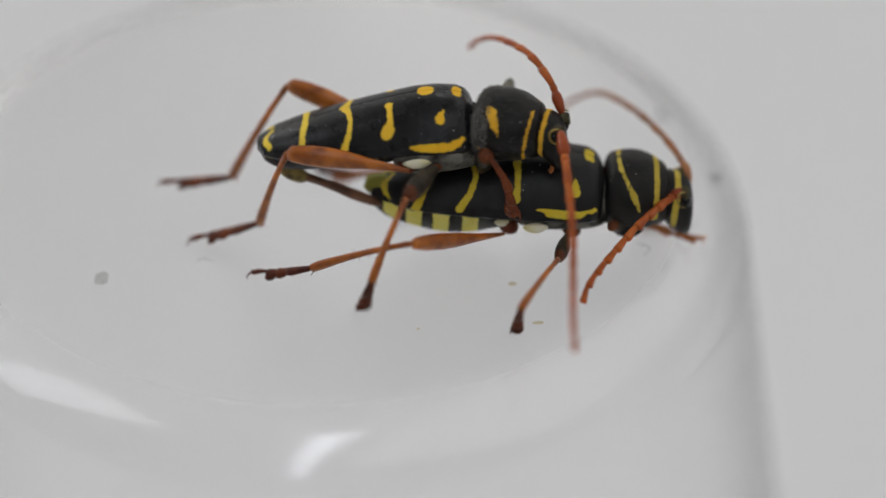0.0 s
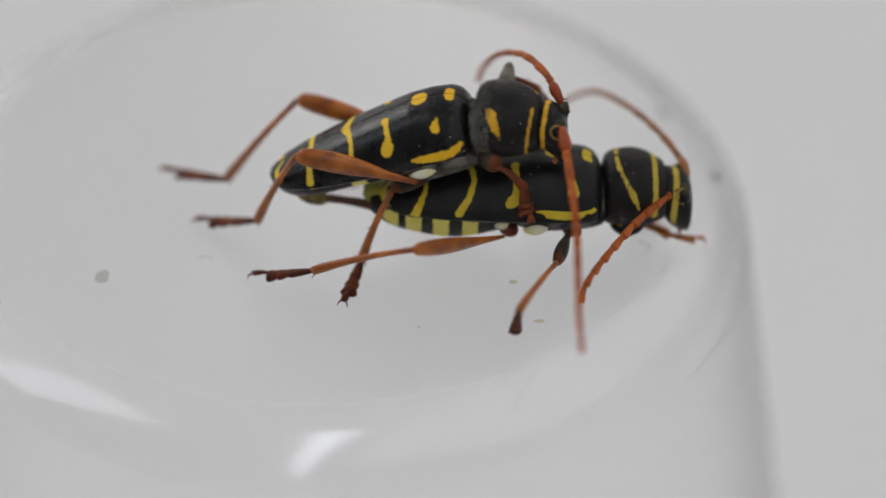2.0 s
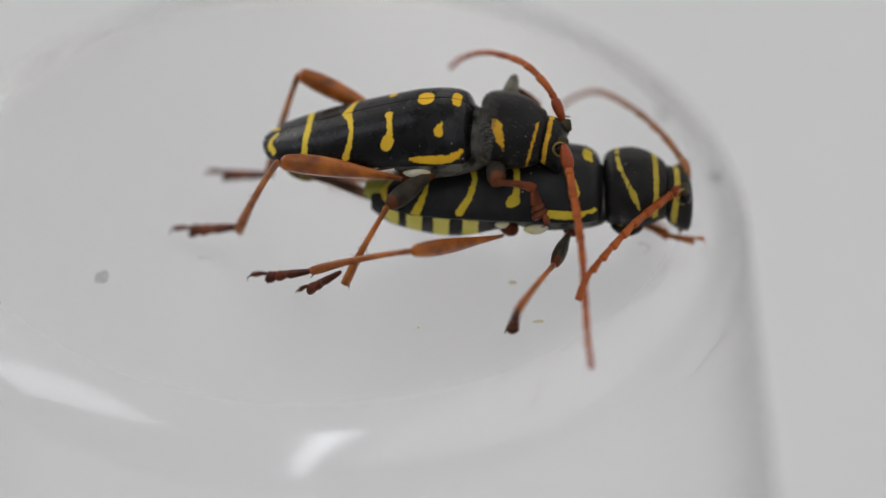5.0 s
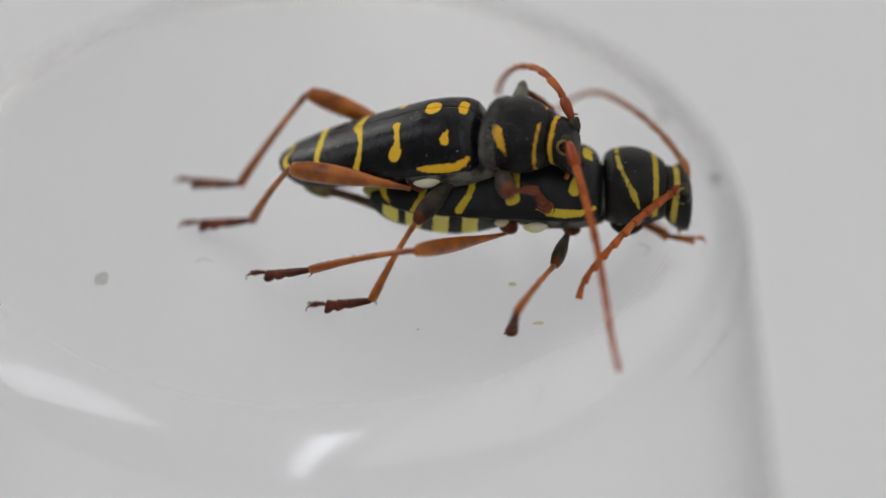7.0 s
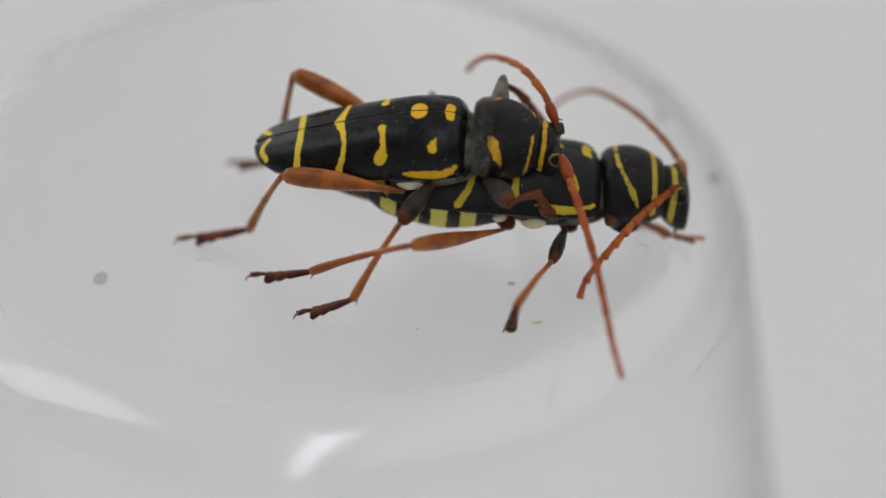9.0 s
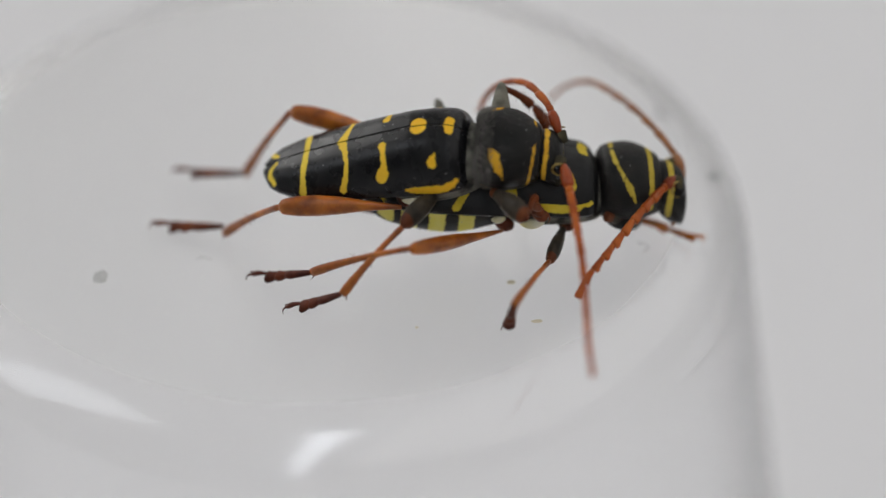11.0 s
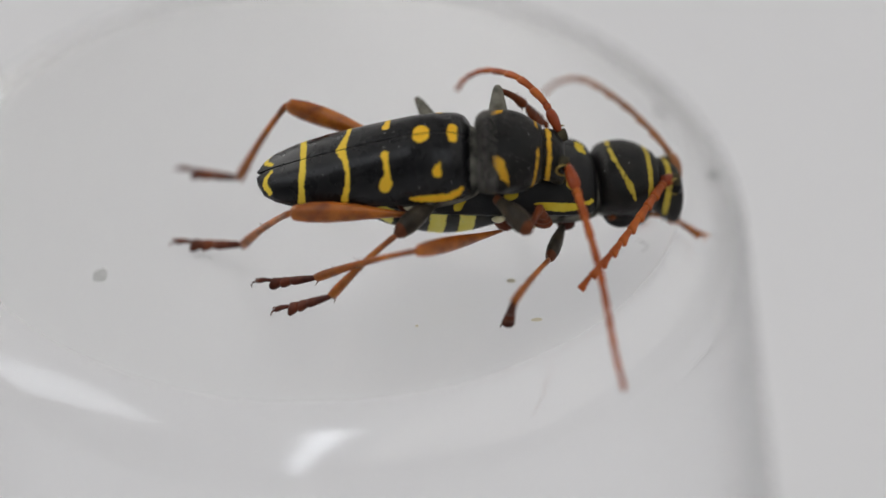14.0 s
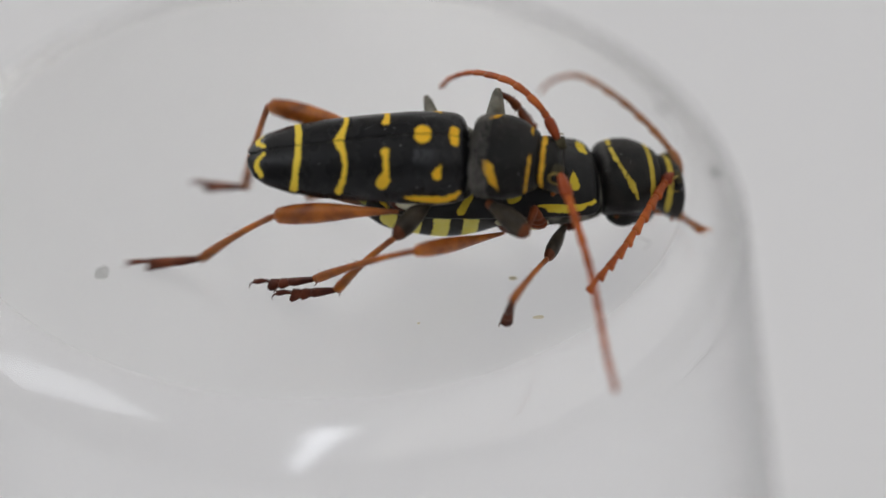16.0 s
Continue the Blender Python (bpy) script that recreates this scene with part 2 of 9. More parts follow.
def bar_rings(length, profile, m=12, bend=0.0, flat=1.0, count=18):
    """Rings of a rod along +x; profile: rows of (share of the length, radius)."""
    s = np.linspace(0, 1, count)
    xs, rs = zip(*profile)
    line = [(length * k, 0, bend * 4 * k * (1 - k)) for k in s]
    return tube_rings(line, np.interp(s, xs, rs), m, flat)


def box(bm, x0, x1, y0, y1, z0, z1):
    m = Matrix.LocRotScale(((x0 + x1) / 2, (y0 + y1) / 2, (z0 + z1) / 2), None, (x1 - x0, y1 - y0, z1 - z0))
    return bmesh.ops.create_cube(bm, size=1, matrix=m)["verts"]


def slab(name, mat, *dims, bevel=0.0, parent=None, label="", category="", kind=""):
    bm = bmesh.new()
    box(bm, *dims)
    if bevel:
        bmesh.ops.bevel(bm, geom=bm.edges[:], offset=bevel, segments=2, affect="EDGES")
    return tagged(part(name, bm, mat, parent, label), "", category, "", kind)


# ---- the room ----
def build_room():
    z0, z1, x1, y0, y1 = -0.74, 1.66, 3.7, -4.6, 3.8
    slab("floor", FLOOR, -x1, x1, y0, y1, z0 - 0.1, z0, label="grey tiled floor of the room", category="floor", kind="structure")
    slab("ceiling", PAINT, -x1, x1, y0, y1, z1, z1 + 0.1, label="plain white painted ceiling", category="ceiling", kind="structure")
    for name, dims in (("wall_south", (-x1 - 0.1, x1 + 0.1, y0 - 0.1, y0)), ("wall_north", (-x1 - 0.1, x1 + 0.1, y1, y1 + 0.1)),
                       ("wall_west", (-x1 - 0.1, -x1, y0, y1)), ("wall_east", (x1, x1 + 0.1, y0, y1))):
        slab(name, PAINT, *dims, z0, z1, label="plain light grey painted wall", category="wall", kind="structure")
    # fittings for the tubes and for the two added fill panels
    for (tx, ty), length, width, turn, watts, tint in TUBES_AND_FILLS:
        lamp = tagged(new("tube_or_fill_fitting"), "white ceiling fitting of a fluorescent tube or an added fill panel", "lamp", "ceiling lights")
        lamp.matrix_basis = pose(tx, ty, 1.66, 0, 0, turn)
        slab("housing", WHITE, -length / 2 - 0.03, length / 2 + 0.03, -width / 2 - 0.03, width / 2 + 0.03, -0.05, 0.0, bevel=0.006, parent=lamp)
        slab("diffuser", WHITE, -length / 2, length / 2, -width / 2, width / 2, -0.07, -0.05, bevel=0.004, parent=lamp)


def build_table():
    table = tagged(new("table"), "large unseen table under the paper, white to bounce light", "table")
    # unseen top, made wide and white to lighten the cup's edges
    slab("tabletop", WHITE, -1.3, 1.3, -0.9, 1.7, -0.03, -0.0006, bevel=0.003, parent=table)
    for x in (-1.2, 1.2):
        for y in (-0.8, 1.6):
            slab("leg", WOOD, x - 0.025, x + 0.025, y - 0.025, y + 0.025, -0.74, -0.03, bevel=0.003, parent=table)
    slab("paper_sheet", PAPER, -0.45, 0.45, -0.25, 0.6, -0.0006, 0.0, label="large white paper sheet lying on the table", category="paper")


# ---- the cup ----
CUP_X, CUP_Y, CUP_R = -6.24, 6.93, 22.4  # axis and radius of the upper face, mm
CUP_SHOULDER, CUP_TAPER = 4.12, 8.9  # radius of the rounded edge, mm; lean of the wall, degrees


def cup_profile(offset):
    """Half section of the cup's outer skin, moved inwards by offset: (radius, height) from the axis to the rim."""
    r_shoulder = CUP_SHOULDER
    pts = [(0.001, CUP_H - offset)]
    cx, cz = CUP_R - r_shoulder, CUP_H - r_shoulder
    for k in range(13):
        a = math.radians(90 - k * (90 - CUP_TAPER) / 12)
        pts.append((cx + (r_shoulder - offset) * math.cos(a), cz + (r_shoulder - offset) * math.sin(a)))
    r0, z0 = pts[-1]
    for k in range(1, 13):
        s = k / 12
        pts.append((r0 + (z0 - 0.4) * s * math.tan(math.radians(CUP_TAPER)), z0 + (0.4 - z0) * s))
    return pts


def build_cup():
    """Base, wall and rim are open double skins that meet edge to edge and close one body of plastic."""
    thick, n = 0.2, 144
    flat = [(CUP_R - CUP_SHOULDER) * k / 6 for k in range(1, 6)]
    outer, inner = cup_profile(0.0), cup_profile(thick)
    outer = outer[:1] + [(r, CUP_H) for r in flat] + outer[1:]
    inner = inner[:1] + [(r, CUP_H - thick) for r in flat] + inner[1:]
    cut = 1 + len(flat) + 12
    rim_out = [outer[-1], (outer[-1][0] + 1.3, 0.5), (outer[-1][0] + 1.6, 0.25), (outer[-1][0] + 1.3, 0.0), (inner[-1][0], 0.0), inner[-1]]
    cup = tagged(new("plastic_cup"), "upturned clear plastic cup with a rounded base edge", "cup")
    pieces = (("base", [outer[:cut + 1], inner[:cut + 1][::-1]], "flat clear base with a rounded edge"),
              ("wall", [outer[cut:], inner[cut:][::-1]], "tapered clear wall"), ("rim", [rim_out], "thin rolled lip"))
    for name, strips, label in pieces:
        bm = bmesh.new()
        for strip in strips:
            rows = [[bm.verts.new(((CUP_X + r * math.cos(2 * math.pi * j / n)) * MM, (CUP_Y + r * math.sin(2 * math.pi * j / n)) * MM, z * MM)) for j in range(n)] for r, z in strip]
            for p, q in zip(rows, rows[1:]):
                for j in range(n):
                    bm.faces.new((p[j], q[j], q[(j + 1) % n], p[(j + 1) % n])).smooth = True
        ob = part(name, bm, PLASTIC, cup, label)
        ob.visible_shadow = False


# ---- the beetles ----
class Beetle:
    pass


def half_width(x):
    """Of both wing cases together at x."""
    return float(np.interp(-x, [-0.1, 0.0, 0.08, 0.25, 0.5, 1.2, 3, 5, 7, 8.6, 9.6, 10.2, 10.5], [1.2, 1.62, 1.9, 2.2, 2.36, 2.44, 2.4, 2.3, 2.12, 1.8, 1.4, 0.95, 0.4]))


def crown(x):
    """Height of the seam at x."""
    return float(np.interp(-x, [-0.1, 0.0, 0.1, 0.3, 0.7, 1.6, 2.6, 4, 6, 8, 9.7, 10.5], [0.9, 1.25, 1.48, 1.72, 1.92, 2.05, 2.05, 1.85, 1.5, 1.1, 0.65, 0.25]))


# strokes of (x, distance from the seam along the skin, 0, radius)
ELYTRON_MARKS = [
    [(-1.28, 1.46, 0, 0.05), (-1.32, 1.6, 0, 0.09), (-1.4, 1.72, 0, 0.17), (-1.45, 1.9, 0, 0.24)],
    [(-2.12, 0.0, 0, 0.42), (-2.12, 0.08, 0, 0.40)],
    [(-0.68, 0.0, 0, 0.22), (-0.62, 0.3, 0, 0.22)],
    [(-3.88, 0.78, 0, 0.2), (-3.84, 1.02, 0, 0.14), (-3.84, 1.55, 0, 0.13), (-3.86, 1.8, 0, 0.17), (-3.96, 2.04, 0, 0.3), (-4.02, 2.16, 0, 0.3)],
    [(-6.3, 0.0, 0, 0.09), (-6.05, 0.14, 0, 0.22), (-5.85, 0.65, 0, 0.14), (-5.76, 1.2, 0, 0.11), (-5.86, 1.8, 0, 0.14), (-6.1, 2.35, 0, 0.18)],
    [(-7.98, 0.0, 0, 0.13), (-8.03, 0.12, 0, 0.16), (-8.04, 0.7, 0, 0.17), (-8.14, 1.4, 0, 0.15), (-8.24, 2.0, 0, 0.2)],
    [(-9.7, 0.2, 0, 0.10), (-10.0, 0.45, 0, 0.12), (-10.05, 0.7, 0, 0.13), (-9.8, 1.15, 0, 0.12)],
    [(-2.95, 2.98, 0, 0.04), (-2.45, 3.08, 0, 0.16), (-1.7, 3.16, 0, 0.22), (-1.05, 3.08, 0, 0.18), (-0.62, 2.82, 0, 0.13), (-0.36, 2.5, 0, 0.05)],
]


FEMALE_MARKS = [
    [(-1.30, 1.38, 0, 0.1), (-1.3, 1.58, 0, 0.19), (-1.3, 1.78, 0, 0.25)],
    *ELYTRON_MARKS[1:4],
    [(-6.3, 0.0, 0, 0.09), (-6.05, 0.14, 0, 0.22), (-5.78, 0.65, 0, 0.13), (-5.68, 1.2, 0, 0.12), (-5.9, 1.85, 0, 0.15), (-6.35, 2.45, 0, 0.19)],
    [(-7.98, 0.0, 0, 0.13), (-7.8, 0.8, 0, 0.1), (-7.85, 1.3, 0, 0.1), (-8.1, 1.8, 0, 0.18), (-8.45, 2.3, 0, 0.26)],
    [(-9.4, 0.2, 0, 0.14), (-9.75, 0.5, 0, 0.18), (-9.8, 0.9, 0, 0.2), (-9.5, 1.5, 0, 0.16)],
    [(-2.95, 2.9, 0, 0.05), (-2.4, 3.06, 0, 0.18), (-1.7, 3.16, 0, 0.2), (-1.05, 3.06, 0, 0.15), (-0.55, 2.7, 0, 0.1), (-0.32, 2.3, 0, 0.06)],
]


def section(x, q):
    """Height of a wing case at x, a share q of the half width out."""
    return crown(x) * (1 - q ** 3) ** 0.85 if q < 1 else 0.0


def elytron_mark(x, y, z, lower=0.0):
    w = half_width(x)
    q = min(abs(y) / w, 1.0)
    s, last = 0.0, (0.0, section(x, 0))
    for k in range(1, 11):
        now = (q * w * k / 10, section(x, q * k / 10))
        s += math.hypot(now[0] - last[0], now[1] - last[1])
        last = now
    s += max(0.0, -z) if q > 0.97 else 0.0
    s /= 1.09
    if s > 0.9:  # the marks of the female sit lower down the flank
        s -= lower * min(1.0, (s - 0.9) / 0.8) * (1.0 if x > -4.6 else 0.25) * (1 - 1.25 * min(1.0, max(0.0, (s - 2.4) / 0.6)))
    return max(chain(x, s, 0, c, True) for c in (FEMALE_MARKS if lower else ELYTRON_MARKS))


def build_elytron(side, root, scale, mat):
    n, m = 150, 56
    top, rings = [], []
    for i in range(n):
        s = i / (n - 1)
        x = 0.1 - 10.6 * s
        w, c = half_width(x), crown(x)
        ring = []
        for j in range(m):
            r = j / (m - 1)
            q = math.sin(r * math.pi / 2)
            y = w * q
            z = section(x, q) - 0.22 * max(0, (r - 0.86) / 0.14) ** 1.5
            gap = 0.02 + (0.10 * max(0, (-x - 9.6) / 0.9) ** 2)
            ring.append((x, side * (gap + y * (w - gap) / w), z))
        under = [(px * 0.985 - 0.05, py * 0.93, pz - 0.16) for px, py, pz in ring[::-4]]
        rings.append(ring + under)
    rings = np.array(rings)
    if mat is LEMON:
        rings[..., 0] = np.where(rings[..., 0] < -8, -8 + (rings[..., 0] + 8) * 0.8, rings[..., 0])
    rings = rings * scale
    return skin("elytron", rings, mat, root, lambda x, y, z: elytron_mark(x / scale, y / scale, z / scale, 0.34 if mat is LEMON else 0.0), "glossy black wing case with yellow bands and spots")


def body_rings(rows, m=56, power=2.0):
    """Rows: x, centre z, half width, height up, depth down."""
    xs, zc, w, up, dn = (np.array(c, float) for c in zip(*sorted(rows)))
    rings = []
    for s in np.linspace(xs[0], xs[-1], 64):
        c, ww, u, d = (np.interp(s, xs, v) for v in (zc, w, up, dn))
        ring = []
        for j in range(m):
            a = 2 * math.pi * j / m
            cy, cz = math.cos(a), math.sin(a)
            k = (abs(cy) ** power + abs(cz) ** power) ** (-1 / power)
            ring.append((s, ww * k * cy, c + k * cz * (u if cz > 0 else d)))
        rings.append(ring)
    return rings


def soften(rows, count=24):
    """Smooth rows along a spline."""
    return [tuple(r) for r in smooth_line(rows, count)]


PRONOTUM = [(0.1, 0.2, 1.4, 1.0, 1.0), (0.22, 0.2, 1.82, 1.36, 1.35), (0.6, 0.25, 2.04, 1.6, 1.55), (1.6, 0.25, 2.16, 1.72, 1.65), (2.4, 0.22, 1.98, 1.6, 1.55),
            (3.0, 0.2, 1.6, 1.35, 1.4), (3.3, 0.18, 1.42, 1.2, 1.3), (3.42, 0.18, 1.1, 1.0, 1.1)]
MALE_PRONOTUM = [(x + 0.22 * (1 - x / 3.42), c, w, u, d) for x, c, w, u, d in PRONOTUM]
HEAD = [(3.1, 0.1, 0.95, 0.9, 0.9), (3.4, 0.1, 1.25, 1.05, 1.1), (3.75, 0.05, 1.32, 1.1, 1.25), (4.05, -0.05, 1.3, 1.02, 1.45), (4.3, -0.2, 1.22, 0.92, 1.5), (4.44, -0.35, 1.08, 0.8, 1.35), (4.5, -0.45, 0.85, 0.6, 1.05)]
FEMALE_HEAD = [(3.1, 0.1, 0.95, 0.9, 0.9), (3.4, 0.1, 1.25, 1.05, 1.2), (3.8, 0.05, 1.32, 1.1, 1.5), (4.3, -0.05, 1.3, 1.05, 1.66), (4.75, -0.2, 1.22, 1.0, 1.62), (4.98, -0.35, 1.1, 0.9, 1.42), (5.08, -0.45, 0.85, 0.7, 1.2)]
THORAX = [(0.6, -0.1, 0.7, 0.7, 0.8), (0.2, -0.2, 1.5, 1.2, 1.1), (-0.6, -0.3, 2.0, 1.4, 1.1), (-2.0, -0.3, 2.2, 1.4, 1.15), (-3.2, -0.3, 2.15, 1.3, 1.1), (-3.9, -0.3, 1.8, 1.1, 0.9)]
ABDOMEN = [(-3.3, -0.2, 1.5, 1.0, 1.0), (-3.9, -0.25, 2.05, 1.0, 1.25), (-5.2, -0.25, 2.12, 1.0, 1.4), (-6.6, -0.25, 2.0, 0.9, 1.4), (-8.0, -0.25, 1.75, 0.7, 1.6), (-9.4, -0.2, 1.3, 0.5, 1.6), (-10.2, -0.15, 0.7, 0.3, 1.15), (-10.4, -0.15, 0.35, 0.2, 0.6)]


FULL_ABDOMEN = [(-3.3, -0.2, 1.5, 1.0, 0.9), (-3.9, -0.25, 1.85, 1.0, 1.1), (-4.67, -0.25, 1.95, 1.0, 1.36), (-5.8, -0.25, 2.05, 1.0, 1.66), (-7.0, -0.25, 2.0, 0.9, 1.74),
                (-8.36, -0.25, 1.65, 0.7, 1.54), (-9.5, -0.2, 1.2, 0.5, 1.3), (-10.3, -0.15, 0.6, 0.3, 0.8)]


def deepen(rows, k):
    return [(x, c, w, u, d * k) for x, c, w, u, d in rows]


def abdomen_mark(x, y, z):
    if z > -0.2 or abs(y) < 0.8:
        return -1.0
    best = -1.0
    for c in (-5.85, -7.15, -8.36, -9.4):
        best = max(best, 0.36 - abs(x - c))
    return best


def male_pronotum_mark(x, y, z):
    y = abs(y)
    v = chain(x, y, z, [(1.02, 1.3, 1.6, 0.14), (1.2, 1.5, 1.45, 0.27), (1.34, 1.75, 1.2, 0.2), (1.48, 1.9, 0.95, 0.2), (1.68, 2.08, 0.52, 0.07)])
    front = 0.03 + 0.035 * min(1, max(0, y)) - abs(x - 2.9 - 0.12 * z) if z < 1.45 else -1
    hind = chain(x, y, z, [(0.62, 1.9, -0.3, 0.07), (1.0, 1.98, -0.5, 0.16), (1.7, 1.85, -0.72, 0.06)])
    return max(v, front, hind)


def female_pronotum_mark(x, y, z):
    y = abs(y)
    v = chain(x, y, z, [(0.75, 0.2, 1.85, 0.12), (0.85, 0.9, 1.7, 0.13), (1.15, 1.5, 1.35, 0.13), (1.55, 1.95, 0.85, 0.19), (1.85, 2.15, 0.3, 0.06)])
    front = 0.15 - abs(x - 2.72) if z > -0.4 else -1
    low = chain(x, y, z, [(0.8, 1.7, -0.9, 0.12), (1.6, 1.8, -1.0, 0.12)])
    return max(v, front, low)


def head_mark(x, y, z):
    return 0.115 - abs(x - 3.6 - 0.05 * z) if z > -0.9 else -1


def female_head_mark(x, y, z):
    band = 0.2 - abs(x - 3.92 - 0.12 * z) if z > -0.3 else -1
    cheek = chain(x, abs(y), z, [(3.9, 1.32, -0.3, 0.2), (3.85, 1.3, -0.7, 0.24), (3.85, 1.15, -1.15, 0.26)])
    return max(band, cheek)


def build_antenna(root, line, mats, scale=1.0):
    """Scape with ten joints after it, along a line (mm) that starts at the origin."""
    pts = smooth_line(line, 240)
    d = np.r_[0, np.cumsum(np.linalg.norm(np.diff(pts, axis=0), axis=1))]
    share = np.cumsum([0, 1.35, 0.32, 1.3, 1.1, 1.25, 1.2, 1.15, 1.1, 1.05, 1.0, 1.05])
    share = share / share[-1] * d[-1]
    first = None
    for k in range(11):
        a, b = share[k], share[k + 1]
        s = np.linspace(a, b, 9)
        seg = np.stack([np.interp(s, d, pts[:, i]) for i in range(3)], 1)
        thick = (0.25 - 0.010 * k) * scale
        prof = [0.76, 0.81, 0.84, 0.86, 0.88, 0.9, 0.92, 0.94, 0.8] if k else [0.6, 0.85, 1.0, 1.12, 1.22, 1.28, 1.25, 1.1, 0.7]
        rings = np.array(tube_rings(seg, [thick * q for q in prof], 12))
        if k > 1:  # the joint's end runs out into a tooth
            for ring, c, s in zip(rings, seg, np.linspace(0, 1, 9)):
                axis = ring[6] - c
                axis = axis / np.linalg.norm(axis)
                for v in ring:
                    off = (v - c) @ axis
                    if off > 0:
                        v += axis * off * (0.25 + 0.11 * min(k, 8)) * s ** 1.6
        ob = skin("antenna" if k == 0 else "antenna_joint", rings, mats[0] if k else mats[1], first or root,
                  label="slender rust-red jointed antenna" if k == 0 else "")
        first = first or ob
    return first


def bristles(tibia, length, radius, count):
    """Sparse stiff hairs along the shin, leaning towards the foot."""
    rng = random.Random(11)
    bm = bmesh.new()
    for k in range(count):
        s = 0.25 + 0.75 * rng.random() ** 0.6
        a = rng.uniform(0, 2 * math.pi)
        out = Vector((0.8, math.cos(a), math.sin(a))).normalized()
        p = Vector((s * length, radius * 0.9 * math.cos(a), radius * 1.1 * math.sin(a) + 0.48 * s * (1 - s)))
        tip = p + out * rng.uniform(0.14, 0.3)
        side = out.cross(Vector((0, 0.6, 0.8))).normalized() * 0.007
        fwd = out.cross(side).normalized() * 0.007
        base = [bm.verts.new((p + o) * MM) for o in (side, fwd - side, -fwd - side)]
        top = bm.verts.new(tip * MM)
        for i in range(3):
            bm.faces.new((base[i], base[(i + 1) % 3], top))
    return part("bristles", bm, RUSSET, tibia, "fine short bristles")


def build_leg(root, kind, scale, mats):
    """Thigh, shin and foot as rods along +x, posed later."""
    leg = Beetle()
    lf, lt, la = {"hind": (5.9, 5.8, 3.6), "near_hind": (6.1, 5.8, 3.2), "mid": (4.1, 4.3, 3.0), "front": (2.7, 2.1, 1.7)}[kind.replace("far_", "").replace("near_mid", "mid")]
    lf, lt, la = lf * scale, lt * scale, la * scale
    near = "near" in kind
    slim = {"near_hind": 0.73, "near_mid": 0.7}.get(kind, 1.0)
    far = "far" in kind
    kind = kind.replace("near_", "").replace("far_", "")
    fat = slim * {"hind": 0.54, "mid": 0.56, "front": 0.6}[kind] * scale
    prof = {"hind": [(0, 0.2), (0.12, 0.32), (0.3, 0.52), (0.5, 0.84), (0.68, 1.0), (0.84, 0.96), (0.95, 0.78), (0.99, 0.6), (1, 0.3)],
            "mid": [(0, 0.25), (0.15, 0.32), (0.35, 0.5), (0.6, 0.95), (0.8, 1.0), (0.93, 0.75), (1, 0.35)],
            "front": [(0, 0.4), (0.2, 0.55), (0.5, 0.95), (0.75, 1.0), (0.92, 0.75), (1, 0.4)]}[kind]
    if far:  # thick at its root and thin at the knee
        prof = [(0, 0.6), (0.15, 0.95), (0.35, 1.05), (0.6, 0.9), (0.8, 0.66), (0.93, 0.48), (1, 0.24)]
    leg.femur = skin("femur", bar_rings(lf, [(s, r * fat) for s, r in prof], 18, -0.06 if near else 0.1, 0.8, 44), mats[0], root, lambda x, y, z: max((0.12 if kind == "front" else 0.34) * lf - x, x - 0.9 * lf), mats[3])
    knee = (0.17 if kind == "front" else 0.155 if near else 0.175) * scale
    leg.tibia = skin("tibia", bar_rings(lt, [(0, knee * 0.8), (0.06, knee), (0.15, knee * 0.85), (0.6, knee * 1.05), (0.92, knee * 1.5), (1, knee * 1.35)], 12, 0.12, 0.8, 22), mats[1], root, label="slender rust-orange shin")
    for sgn in (-1, 1):
        skin("spur", tube_rings([(lt * 0.97, sgn * 0.1, -0.1), (lt * 1.0, sgn * 0.15, -0.19), (lt * 1.03, sgn * 0.18, -0.28)], [0.04, 0.028, 0.008], 6), mats[2], leg.tibia)
    bristles(leg.tibia, lt, knee, 46)
    cuts = [0, 0.40, 0.58, 0.76, 1.0]
    wide = [0.19, 0.22, 0.25, 0.12]
    for k in range(4):
        a, b = cuts[k] * la, cuts[k + 1] * la
        w = wide[k] * scale * {"hind": 1.0, "mid": 0.95, "front": 1.15 if scale == 1 else 0.75}[kind]
        rad = [w * q for q in ((0.55, 0.68, 0.76, 0.84, 0.92, 1.0, 1.06, 0.9) if k == 0 else (0.6, 0.74, 0.84, 0.92, 1.0, 1.08, 1.14, 0.95) if k < 3 else (0.6, 0.7, 0.75, 0.85, 1.0, 1.05, 1.0, 0.7))]
        # the upper edge runs straight; the pads below swell towards each joint's end
        seg = [(a + (b - a) * s * (1.08 if k < 3 else 1), 0, 0.1 - 0.8 * q if k < 3 else 0.06 + 0.05 * math.sin(math.pi * s)) for s, q in zip(np.linspace(0, 1, 8), rad)]
        ob = skin("tarsus" if k == 0 else "tarsus_joint", tube_rings(seg, rad, 10, 1.6 if scale == 1 else 1.15), mats[2], root if k == 0 else leg.tarsus)
        if k == 0:
            leg.tarsus = ob
    for sgn in (-1, 1):
        c = [(la * 0.98, sgn * 0.06, 0.10), (la * 1.03, sgn * 0.16, 0.12), (la * 1.07, sgn * 0.24, 0.02), (la * 1.075, sgn * 0.26, -0.14)]
        skin("claw", tube_rings(smooth_line(c, 8), np.linspace(0.06, 0.012, 8), 6), mats[2], leg.tarsus)
    return leg


